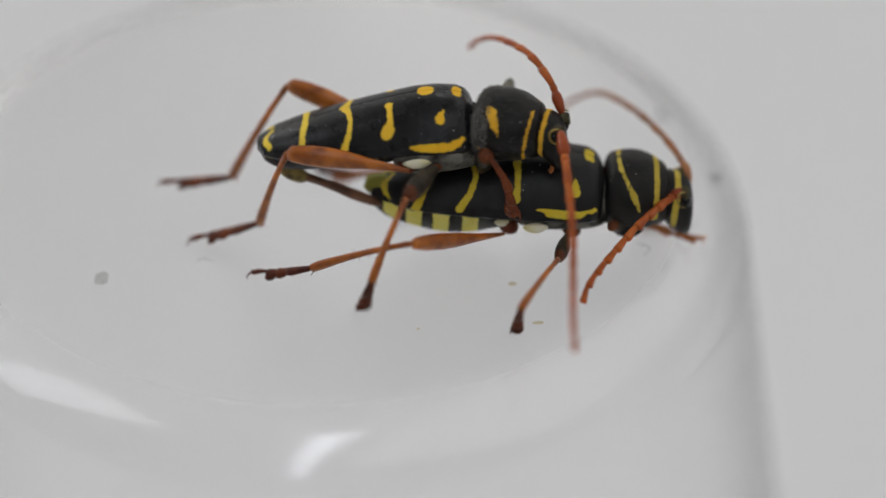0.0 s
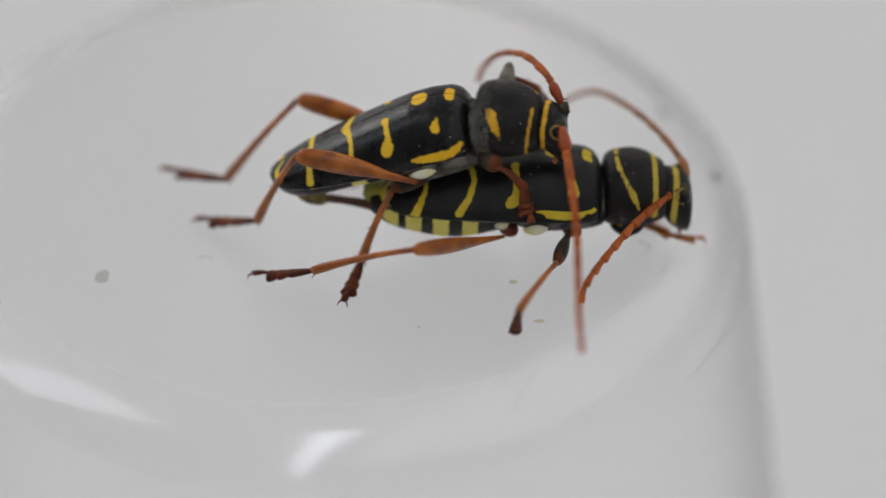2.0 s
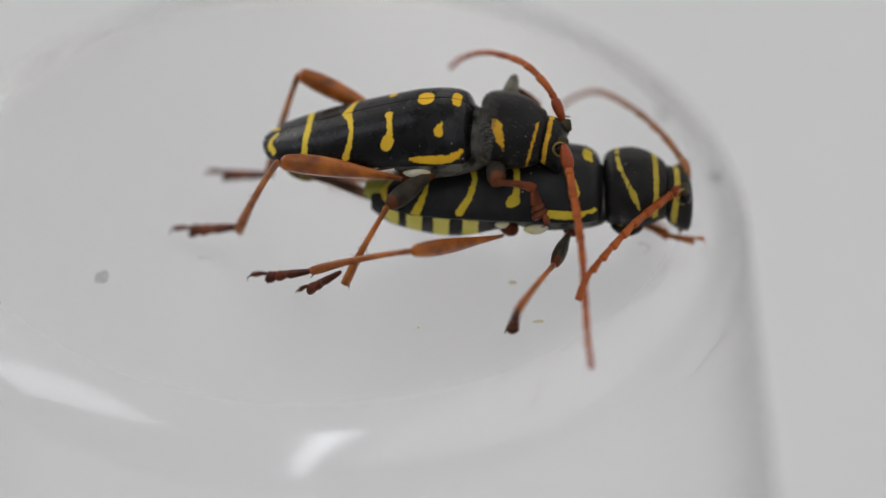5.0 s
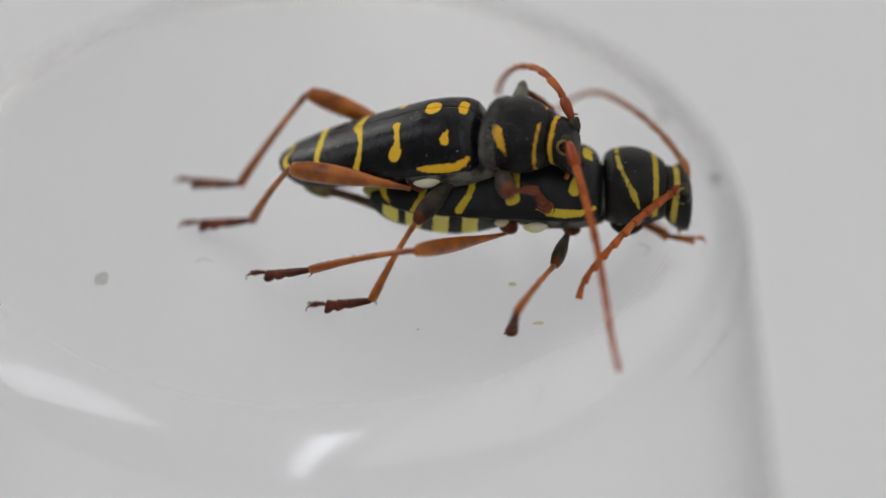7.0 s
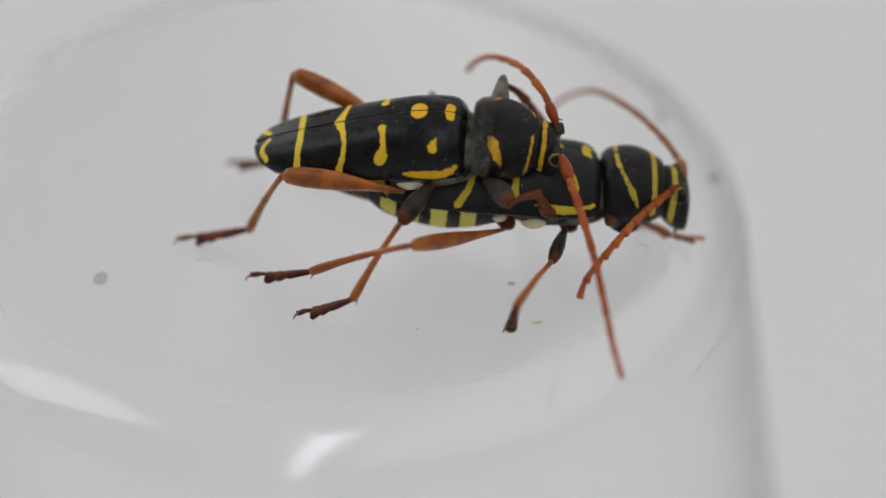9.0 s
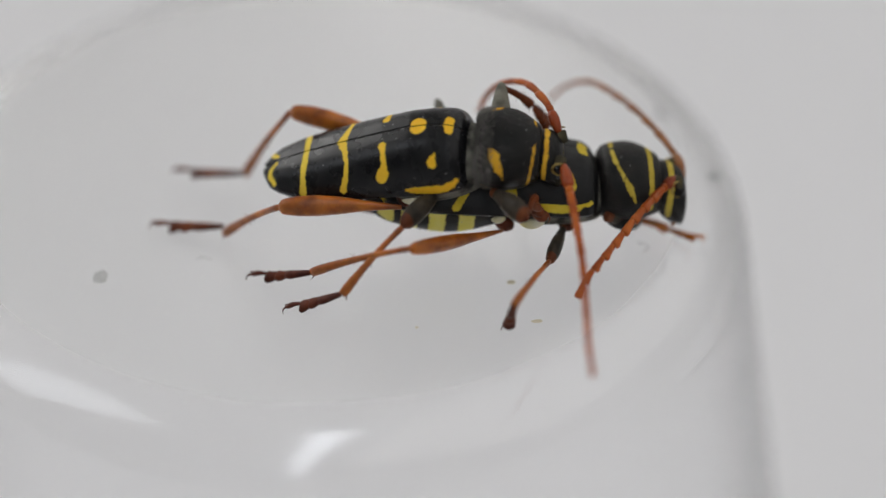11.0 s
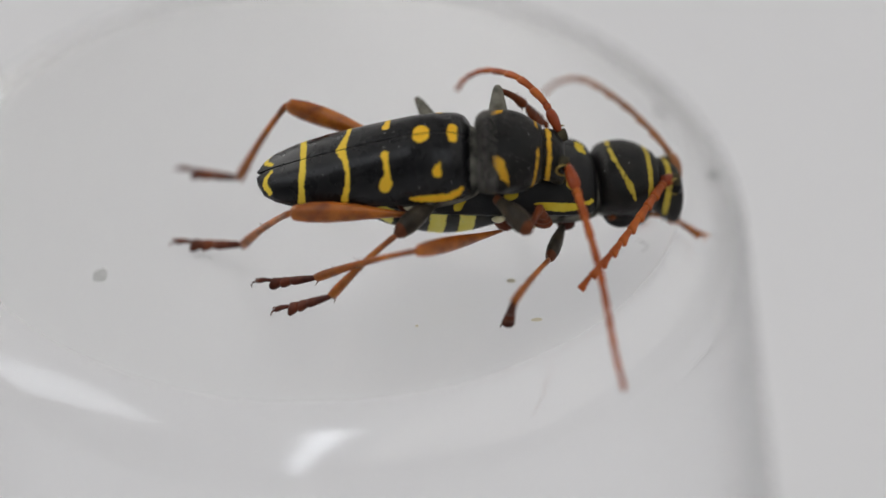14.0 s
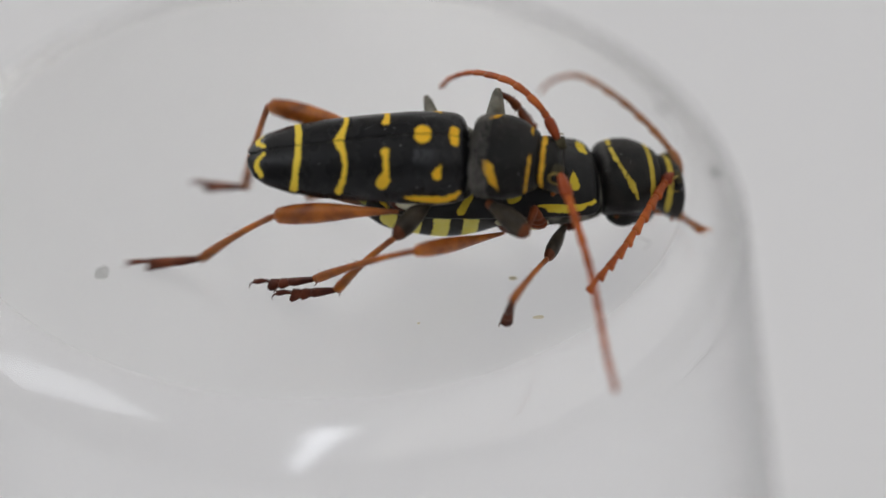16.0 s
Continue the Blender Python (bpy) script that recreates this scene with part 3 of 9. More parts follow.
def build_beetle(label, scale, pron_mark, far_line, near_line, squeeze=None):
    b = Beetle()
    b.root = new("longhorn_beetle")
    tagged(b.root, label, "beetle", "pair of mating beetles")

    def sk(name, rows, mat, mark=None, lab="", m=56, power=2.0, parent=None):
        rings = np.array(body_rings(soften(rows), m, power)) * scale
        ob = skin(name, rings, mat, parent or b.root, (lambda x, y, z: mark(x / scale, y / scale, z / scale)) if mark else None, lab)
        return shorten(ob)

    def shorten(ob):
        if squeeze:
            for v in ob.data.vertices:
                v.co.x = squeeze(v.co.x / MM / scale) * scale * MM
        return ob
    for side in (-1, 1):
        build_elytron(side, b.root, scale, LEMON if squeeze else SHELL)
    b.pronotum = sk("pronotum", PRONOTUM if squeeze else MALE_PRONOTUM, LEMONM if squeeze else MATT, pron_mark, "domed dull black pronotum with yellow marks", 80)
    b.head = sk("head", FEMALE_HEAD if squeeze else HEAD, LEMONM if squeeze else MATT, female_head_mark if squeeze else head_mark, "black head with yellow bands", 64)
    sk("thorax", THORAX if squeeze else [(x, c, w * 1.05, u, d * 1.5) for x, c, w, u, d in THORAX], PILE, None, "greyish black furry underside of the thorax")
    sk("abdomen", FULL_ABDOMEN if squeeze else deepen(ABDOMEN, 0.7), BELLY, abdomen_mark if squeeze else lambda x, y, z: 0.4 - abs(x + 5.9) if abs(y) > 1.2 else -1.0, "black abdomen with pale yellow bands" if squeeze else "black abdomen under the wing cases", 72)
    for side in (-1, 1):
        for px, py, pz, half, rad in ((-2.95 if squeeze else -2.7, 2.2, -0.72, 0.56 if squeeze else 0.75, 0.23 if squeeze else 0.28), (-4.45 if squeeze else -4.66, 2.0, -0.62 if squeeze else -0.32, 0.32, 0.17), (-0.52, 2.0, -0.3, 0.28, 0.2)):
            line = [(px - half * s, side * (py - 0.08 * s * s), pz - 0.04 * s) for s in np.linspace(-1, 1, 14)]
            size = [0.02 + rad * math.cos(math.pi / 2 * s) ** 0.7 for s in np.linspace(-0.999, 0.999, 14)]
            skin("side_patch", np.array(tube_rings(line, size, 14, 0.75)) * scale, CREAM if px < -2 else TAUPE, b.root, label="cream hair patch" if px < -2 else "taupe hair patch")
        back = 0.0 if squeeze else 0.35
        eye = [(4.15 - 0.4 * back + (0.75 if squeeze else 0.4) * s, side * (1.0 - 0.15 * s), 0.05 + 0.5 * math.sin(2.6 * s) - 0.55 * s) for s in np.linspace(0, 1, 12)]
        shorten(skin("eye", np.array(tube_rings(eye, [0.04 + 0.34 * math.sin(math.pi * s) for s in np.linspace(0, 1, 12)], 14)) * scale, EYE, b.head, label="small dark eye"))
        jaw = [(4.7 - back, side * 0.45, -1.35), (4.85 - back, side * 0.4, -1.55), (4.8 - back, side * 0.12, -1.66)]
        shorten(skin("mandible", np.array(tube_rings(smooth_line(jaw, 10), np.linspace(0.3, 0.08, 10), 10)) * scale, EYE, b.head))
        palp = [(4.45 - back, side * 0.5, -1.3), (4.45 - back, side * 0.62, -1.55), (4.35 - back, side * 0.65, -1.68)]
        shorten(skin("palp", np.array(tube_rings(smooth_line(palp, 10), np.linspace(0.1, 0.12, 10), 8)) * scale, RUST, b.head))
    for side in (-1, 1):
        back = 0.0 if squeeze else 0.12
        socket = [(4.28 - back + 0.42 * s, side * (0.86 - back + 0.12 * s), 0.62 - back + 0.06 * s) for s in np.linspace(0, 1, 8)]
        shorten(skin("antenna_socket", np.array(tube_rings(socket, [0.28, 0.31, 0.33, 0.33, 0.32, 0.31, 0.3, 0.26], 16)) * scale, TAUPE, b.head, label="taupe ring round the antenna's root"))
        arc = [(4.36 - 0.36 * math.cos(a), side * (1.2 - 0.05 * math.sin(a)), 0.46 + 0.36 * math.sin(a)) for a in np.linspace(-1.9, 1.9, 20)]
        shorten(skin("eye_ring", np.array(tube_rings(arc, 0.07 * np.sin(np.linspace(0.4, 2.75, 20)), 8)) * scale, OCHRE, b.head, label="yellowish hair ring round the eye"))
    mats = (RED, SCAPE)
    far_mats = (TAWNY, TAWNY) if squeeze else mats
    b.near_antenna = build_antenna(b.root, near_line, mats)
    b.far_antenna = build_antenna(b.root, far_line, far_mats, 0.8 if squeeze else 0.85)
    b.legs = {}
    return b


def female_length(x):
    """The female's fore body is shorter for its width."""
    return x if x < 0.12 else 0.12 + (min(x, 3.1) - 0.12) * 0.86 + max(0, x - 3.1) * 0.72


NEAR_LINE = [(0, 0, 0), (1.3, 0, 0.1), (4, 0, 0.22), (6, 0, 0.24), (8, 0, 0.14), (10.5, 0, 0.0), (12.2, 0, 0)]
FAR_LINE = [(0, 0, 0), (-0.28, 0.3, 0.47), (-0.84, 1.2, 1.03), (-1.96, 2.6, 1.33), (-3.2, 4.2, 0.75), (-4.06, 5.5, -0.13), (-4.8, 6.6, -1.3), (-5.1, 7.2, -2.2)]
male = build_beetle("smaller black and yellow banded longhorn beetle mounted on the other's back", 1.0, male_pronotum_mark, FAR_LINE, NEAR_LINE)
female = build_beetle("black and yellow banded longhorn beetle standing on the clear cup", 1.095, female_pronotum_mark,
                      [(0, 0, 0), (-0.11, 0.37, 0.53), (-0.36, 0.97, 0.86), (-1.17, 2.26, 1.47), (-2.52, 4.34, 1.84), (-4.12, 6.46, 1.7), (-5.43, 7.62, 0.7), (-6.17, 7.99, -0.25)],
                      [(-0.13, 0.19, 0.14), (-1.06, -0.66, 0.09), (-2.63, -2.62, -0.27), (-3.33, -3.51, -0.56), (-4.01, -4.33, -0.90), (-4.67, -5.04, -1.30), (-5.27, -5.65, -1.80), (-5.67, -6.08, -2.51)], female_length)
LIGHT = (RUST, RUST, BROWN, "swollen rust-orange thigh")
LIGHT_RED = (RUST, RUST, RUSSET, "swollen rust-orange thigh")
# the male's fore shin is darker rust: shade put into its colour
FORE_SHADED = (GREY, RUSSET, RUSSET, "dusky grey thigh with a rusty knee")
FORE_PALE = (GREY, RUST, RUST, "dark thigh with a rusty knee")
BLUR_FURRED = (BLUR_FUR, RUSSET, RUSSET, "grey furred thigh, lightened for soft focus")
DUSKY = (GREY, RUST, BROWN, "dusky grey thigh with a rusty knee")


COXAE = ((male, -1.3, -1.35, -1.15), (male, -3.2, -1.9, -1.0), (female, -4.4, -1.75, -1.15), (female, -1.3, -1.5, -1.3), (female, 1.3, -1.0, -1.2))


def add_leg(b, name, kind, scale, mats):
    leg = b.legs[name] = build_leg(b.root, kind, scale, mats)
    return leg


def aim(p, q):
    """Matrix of a rod from p towards q (mm), upright."""
    x = (Vector(q) - Vector(p)).normalized()
    z = (Vector((0, 0, 1)) - x * x.z).normalized()
    m = Matrix((x, z.cross(x), z)).transposed().to_4x4()
    m.translation = Vector(p) * MM
    return m


def stand_leg(b, name, hip, knee, ankle, tip):
    """Poses a leg that keeps its pose on its beetle (mm in the beetle's space)."""
    leg = b.legs[name]
    for ob, p, q in ((leg.femur, hip, knee), (leg.tibia, knee, ankle), (leg.tarsus, ankle, tip)):
        ob.matrix_basis = aim(p, q)


for b, k in ((male, 1.0), (female, 1.06)):
    for side in ("right", "left"):
        add_leg(b, "hind_" + side, "near_hind" if b is female and side == "right" else "hind", k, LIGHT if b is female else LIGHT_RED)
        hidden = b is male and side == "left"
        add_leg(b, "mid_" + side, "far_mid" if hidden else "near_mid" if b is female and side == "right" else "mid", k, BLUR_FURRED if hidden else DUSKY)
        add_leg(b, "front_" + side, "far_front" if hidden else "front", k, BLUR_FURRED if hidden else FORE_SHADED if b is male else FORE_PALE)


def add_coxa(b, x, y, z, size):
    """Dark knob in which a leg is set."""
    line = [(x + 0.25 * s, y * (1 + 0.12 * s), z - 0.12 * s) for s in np.linspace(-1.6, 1, 10)]
    skin("coxa", tube_rings(line, [size * q for q in (0.7, 0.9, 1.0, 1.05, 1.05, 1.0, 0.95, 0.85, 0.65, 0.3)], 14), BROWN, b.root, label="short dark brown hip joint")


for b, x, y, z in COXAE:
    add_coxa(b, x, y, z, 0.42)
hip_line = [(x, -1.25 - 0.25 * math.sin((x - 0.5) * 2), -1.02 - 0.08 * x) for x in np.linspace(0.45, 2.1, 22)]
skin("fore_hip", tube_rings(hip_line, [0.02 + 0.42 * math.sin(math.pi * k / 21) ** 0.6 for k in range(22)], 24), LEMONM, female.root,
     lambda x, y, z: 0.09 - math.hypot(max(0.0, abs(x - 1.25) - 0.42), (y + 1.72) * 1.2, z + 0.85), "dark rounded fore hip with a pale yellow streak")
# legs that hold still on their beetle
stand_leg(female, "front_left", (1.4, 0.9, -1.3), (1.9, 1.6, -1.3), (2.4, 2.0, -2.6), (3.0, 2.3, -3.1))
stand_leg(female, "mid_left", (-1.4, 1.2, -1.2), (-2.6, 4.2, 0.2), (-4.4, 5.4, -2.2), (-6.6, 6.0, -2.7))
stand_leg(female, "hind_left", (-3.6, 1.2, -1.1), (-8.2, 3.6, -0.6), (-11.6, 5.0, -2.2), (-14.6, 6.6, -2.7))
# joined tips of the two bellies
skin("abdomen_tip", tube_rings(smooth_line([(-8.0, 0, -0.5), (-8.9, -0.1, -0.8), (-9.2, -0.15, -1.3), (-8.8, -0.2, -1.75), (-8.3, -0.2, -2.0)], 30), np.interp(np.linspace(0, 1, 30), [0, 0.35, 0.7, 0.9, 1], [0.7, 0.55, 0.42, 0.33, 0.2]), 14), KHAKI, male.root, label="bent khaki tip of the abdomen")
skin("mating_tube", tube_rings(smooth_line([(-8.7, -0.2, -1.8), (-8.0, -0.2, -2.1), (-7.0, -0.2, -2.6), (-6.2, -0.2, -3.05), (-5.5, -0.2, -3.4), (-4.8, -0.2, -3.75)], 34), np.interp(np.linspace(0, 1, 34), [0, 0.25, 0.6, 0.85, 1], [0.24, 0.2, 0.27, 0.25, 0.12]), 14), UMBER, male.root, label="thin umber tube between the two abdomens")
skin("abdomen_tip", tube_rings(smooth_line([(-9.0, 0, -0.4), (-10.2, 0, -0.2), (-11.2, 0, 0.0), (-11.6, 0, 0.1)], 20), np.linspace(0.95, 0.3, 20), 16, 1.1), OLIVE, female.root, label="yellowish olive tip of the abdomen")


def hair_fringe(b, scale, rows, count=6500):
    """Short grey hairs over the pronotum's hind part, and a few on its flanks."""
    rng = random.Random(5)
    bm = bmesh.new()
    xs, zc, w, up, dn = (np.array(c, float) for c in zip(*soften(rows)))
    for k in range(count):
        x = rows[0][0] + 0.02 + 0.85 * rng.random() ** 2.4 if k % 24 else 0.2 + 3.0 * rng.random()
        a = math.radians(rng.uniform(-60, 240))
        c, ww, u, d = (np.interp(x, xs, v) for v in (zc, w, up, dn))
        p = Vector((x, ww * math.cos(a), c + math.sin(a) * (u if math.sin(a) > 0 else d)))
        out = Vector((-0.9, math.cos(a) * 0.7, math.sin(a) * 0.7)).normalized()
        tip = p + out * rng.uniform(0.1, 0.24) + Vector((rng.uniform(-0.06, 0.06), rng.uniform(-0.05, 0.05), 0))
        side = out.cross(Vector((1, 0.1, 0))).normalized() * 0.0055
        fwd = out.cross(side).normalized() * 0.0055
        base = [bm.verts.new((p + o) * scale * MM) for o in (side, fwd - side, -fwd - side)]
        top = bm.verts.new(tip * scale * MM)
        for i in range(3):
            bm.faces.new((base[i], base[(i + 1) % 3], top))
    return part("hair_fringe", bm, HAIR, b.pronotum, "short grey hairs")


hair_fringe(male, 1.0, MALE_PRONOTUM)


# ---- dust ----
def crumb(name, x, y, size, mat, label, flat=0.5, long=1.0, turn=0, drop=0.0):
    bm = bmesh.new()
    bmesh.ops.create_icosphere(bm, subdivisions=2, radius=size * MM)
    for v in bm.verts:
        k = 1 + 0.35 * noise.noise(v.co * 4000 + Vector((x, y, 0)))
        v.co = Vector((v.co.x * k * long, v.co.y * k, v.co.z * k * flat))
    ob = part(name, bm, mat, None, label)
    ob.matrix_basis = mm(x, y, CUP_H + drop + size * flat * 0.7, 0, 0, turn)
    tagged(ob, category="dust", group="specks on the cup")


def fibre(points, label):
    """A fine hair lying on the cup's upper face (mm)."""
    line = smooth_line([(x, y, CUP_H + z) for x, y, z in points], 16)
    ob = skin("fibre", tube_rings(line, [0.022] * 16, 6), GREYDUST, None, label=label)
    tagged(ob, category="dust", group="specks on the cup")


crumb("speck", -16.71, -2.49, 0.36, GREYDUST, "grey dust spot on the cup", 0.12, 1.55, 90, 0.00)
crumb("speck", 11.71, 12.21, 0.2, DUST, "dark dust speck on the cup", 0.4, 1, 0, -0.02)
crumb("speck", 14.18, 7.04, 0.2, DUST, "dark dust speck on the cup", 0.6, 1.4, 120, -0.60)
crumb("crumb", 3.39, -2.91, 0.17, TAN, "pale crumb on the cup", 0.1, 1.3, 0, 0.00)
crumb("crumb", 4.54, -6.02, 0.14, TAN, "yellowish crumb on the cup", 0.1, 2, 0, 0.00)
crumb("crumb", -1.18, -6.51, 0.08, TAN, "pale crumb on the cup", 0.4, 1, 0, 0.00)
fibre([(12.99, 0.71, -0.46), (13.22, 0.28, -0.67), (13.49, -0.06, -0.95)], "short grey fibre on the cup")
fibre([(-12.18, -1.00, 0.02), (-11.80, -0.81, 0.02), (-11.33, -1.09, 0.02)], "fine grey fibre on the cup")
fibre([(9.75, 0.43, 0.02), (10.29, 0.05, 0.02), (9.97, -0.52, 0.02)], "fine grey fibre on the cup")
build_room()
build_table()
build_cup()


# seconds, knee and ankle of the male's far fore leg
FAR_FORE = [(0, (1.7, 2.8, 0.35), (2.7, 3.6, -1.3)), (4, (1.7, 2.8, 0.4), (2.7, 3.6, -1.3)), (6.5, (1.55, 3.0, 0.7), (2.6, 3.6, -1.2)),
            (9, (1.55, 3.0, 0.75), (2.6, 3.6, -1.2)), (11.5, (1.4, 3.1, 0.95), (2.5, 3.6, -1.1)), (16, (1.4, 3.1, 0.95), (2.5, 3.6, -1.1))]


def motions():
    walk(male.root, [
        (0, mm(1.464, 0.528, 96.979, -8.6, -5.7, -0.4)),
        (0.2, mm(1.132, 0.574, 96.855, -9.3, -2.9, -3.1)),
        (0.3, mm(1.164, 0.589, 96.849, -9.5, -2.9, -3.6)),
        (0.5, mm(1.351, 0.456, 96.870, -10.5, -12.7, -2.8)),
        (0.7, mm(0.995, 0.616, 96.814, -12.8, -11.1, -3.1)),
        (0.8, mm(1.291, 0.635, 96.895, -10.5, -16.4, -1.9)),
        (1, mm(1.669, 0.620, 96.772, -12.2, -18.3, -0.9)),
        (1.2, mm(0.989, 0.755, 96.525, -11.0, -0.8, -4.7)),
        (1.3, mm(1.118, 0.851, 96.675, -5.1, -4.3, -4.2)),
        (1.5, mm(1.231, 0.615, 96.745, -6.2, -5.3, -6.3)),
        (1.7, mm(1.326, 0.352, 97.017, -6.6, -17.7, -3.2)),
        (1.8, mm(1.062, 0.472, 96.849, -6.2, -9.6, -2.7)),
        (2, mm(1.478, 0.320, 97.190, -1.0, -19.1, -3.3)),
        (2.2, mm(1.860, 0.151, 97.041, -8.9, -19.4, -3.2)),
        (2.3, mm(1.242, 0.682, 96.867, -0.9, -4.0, -6.9)),
        (2.5, mm(1.371, 0.570, 96.725, -3.9, -5.8, -7.2)),
        (2.7, mm(1.318, 0.577, 96.725, -2.8, -4.9, -5.1)),
        (2.8, mm(1.470, 0.284, 96.845, -2.9, -10.0, -6.2)),
        (3, mm(0.975, 0.372, 96.970, -3.7, -7.4, -4.6)),
        (3.2, mm(1.448, 0.051, 97.108, -1.5, -18.0, -6.5)),
        (3.3, mm(1.670, -0.124, 96.960, -7.6, -18.3, -5.0)),
        (3.5, mm(1.578, 0.454, 96.709, -6.1, -4.7, -3.4)),
        (3.7, mm(1.814, 0.486, 96.709, -1.4, -8.6, -5.0)),
        (3.8, mm(1.804, 0.569, 96.586, -1.7, -8.6, -4.5)),
        (4, mm(1.972, 0.470, 96.479, -4.6, -11.2, -4.6)),
        (4.2, mm(1.432, 0.709, 96.539, -2.6, -8.1, -3.8)),
        (6.3, mm(1.813, 0.494, 96.412, 2.4, -8.2, -9.7)),
        (6.5, mm(1.656, 0.260, 96.561, 0.8, -15.8, -9.7)),
        (6.7, mm(1.678, 0.250, 96.544, 2.6, -15.1, -9.3)),
        (6.8, mm(1.866, 0.211, 96.626, 2.3, -17.0, -9.9)),
        (7, mm(2.056, 0.134, 96.500, -0.3, -13.7, -9.8)),
        (7.2, mm(1.067, 0.165, 96.388, 3.8, -6.6, -10.7)),
        (7.3, mm(1.156, 0.283, 96.472, 6.9, -7.4, -8.1)),
        (7.5, mm(1.343, 0.222, 96.594, 9.6, -10.1, -7.0)),
        (7.7, mm(1.263, 0.156, 96.697, 6.4, -12.6, -9.2)),
        (7.8, mm(1.129, 0.174, 96.547, 3.0, -7.5, -11.6)),
        (8, mm(1.584, 0.010, 96.499, 1.4, -18.1, -7.1)),
        (8.2, mm(1.917, -0.154, 96.638, 3.9, -19.1, -8.5)),
        (8.3, mm(1.206, 0.332, 96.564, 9.6, -3.7, -8.2)),
        (8.5, mm(1.268, 0.201, 96.517, 14.2, -3.9, -6.8)),
        (8.7, mm(1.465, 0.010, 96.559, 12.8, -6.8, -7.8)),
        (8.8, mm(1.662, -0.050, 96.522, 12.7, -9.0, -7.1)),
        (9, mm(1.282, 0.045, 96.499, 11.5, -6.4, -6.1)),
        (9.2, mm(1.919, -0.377, 96.596, 8.8, -16.0, -7.7)),
        (11.3, mm(1.159, -0.896, 96.374, 16.5, -11.7, -9.9)),
        (11.5, mm(0.970, -0.914, 96.497, 18.5, -11.0, -9.8)),
        (11.7, mm(1.746, -1.306, 96.548, 20.0, -14.9, -7.8)),
        (11.8, mm(2.011, -1.538, 96.678, 19.0, -15.6, -7.6)),
        (12, mm(0.876, -1.305, 96.497, 20.1, -0.7, -3.9)),
        (12.2, mm(1.091, -1.277, 96.609, 22.1, -3.3, -4.4)),
        (12.3, mm(1.116, -1.261, 96.509, 20.6, -4.6, -3.4)),
        (12.5, mm(1.536, -1.385, 96.496, 20.4, -12.7, -3.1)),
        (12.7, mm(1.155, -1.214, 96.416, 18.0, -6.9, -2.3)),
        (12.8, mm(1.499, -1.480, 96.395, 17.8, -12.7, -2.3)),
        (13, mm(2.298, -1.511, 96.495, 20.8, -14.3, -4.0)),
        (13.2, mm(1.400, -1.286, 96.409, 21.9, -2.3, -6.1)),
        (13.3, mm(1.196, -1.492, 96.597, 23.1, -4.8, -7.7)),
        (13.5, mm(1.200, -1.378, 96.496, 24.0, -3.3, -5.0)),
        (13.7, mm(1.834, -1.664, 96.400, 19.2, -8.8, -5.0)),
        (13.8, mm(1.825, -1.721, 96.494, 19.2, -11.3, -5.6)),
        (14, mm(1.465, -1.627, 96.495, 17.6, -9.7, -3.7)),
        (14.2, mm(2.240, -2.028, 96.548, 18.0, -12.8, -5.8)),
        (14.3, mm(2.605, -2.062, 96.611, 23.7, -10.6, -7.4)),
        (14.5, mm(1.273, -1.783, 96.271, 21.1, 4.6, -3.7)),
        (14.7, mm(1.108, -1.663, 96.208, 23.3, 0.5, -3.2)),
        (14.8, mm(1.219, -1.700, 96.224, 24.0, -3.4, -4.9)),
        (15, mm(1.812, -1.559, 96.333, 22.2, -11.5, -3.2)),
        (15.2, mm(1.246, -1.556, 96.179, 21.6, -9.1, -2.9)),
        (15.3, mm(1.897, -1.755, 96.124, 23.6, -12.8, -3.4)),
        (15.5, mm(2.468, -1.693, 96.145, 23.6, -11.0, -3.5)),
        (15.7, mm(1.034, -1.700, 96.034, 21.1, -0.5, -4.6)),
        (15.8, mm(1.354, -1.773, 96.288, 23.9, -5.4, -2.5)),
        (16, mm(1.179, -1.920, 96.416, 22.4, -0.5, -0.8))])
    walk(female.root, [
        (0, mm(7.776, 0.612, 92.981, -5.9, 2.2, -0.8)),
        (1, mm(7.664, 0.572, 92.927, -5.1, 0.9, -0.1)),
        (2, mm(7.683, 0.566, 92.951, -5.6, 0.6, 0.5)),
        (3, mm(7.738, 0.501, 92.913, -6.3, 1.8, 0.4)),
        (4, mm(7.733, 0.523, 92.940, -5.6, 0.6, -0.2)),
        (6.5, mm(7.740, 0.602, 93.083, -6.3, 0.9, 0.1)),
        (7.5, mm(7.687, 0.614, 93.127, -6.7, 1.6, -0.1)),
        (8.5, mm(7.629, 0.620, 93.158, -7.0, 2.6, -0.2)),
        (9, mm(7.651, 0.625, 93.197, -6.7, 3.6, 1.0)),
        (11.5, mm(7.420, 0.651, 93.248, -6.8, 2.0, 4.2)),
        (12.5, mm(7.333, 0.622, 93.211, -7.3, 1.9, 6.6)),
        (13.5, mm(7.358, 0.649, 93.265, -8.1, 3.7, 7.2)),
        (14.5, mm(7.311, 0.609, 93.188, -7.7, 4.0, 7.5)),
        (15.5, mm(7.328, 0.593, 93.151, -6.5, 2.5, 8.6)),
        (16, mm(7.331, 0.612, 93.151, -6.7, 3.1, 8.9))])
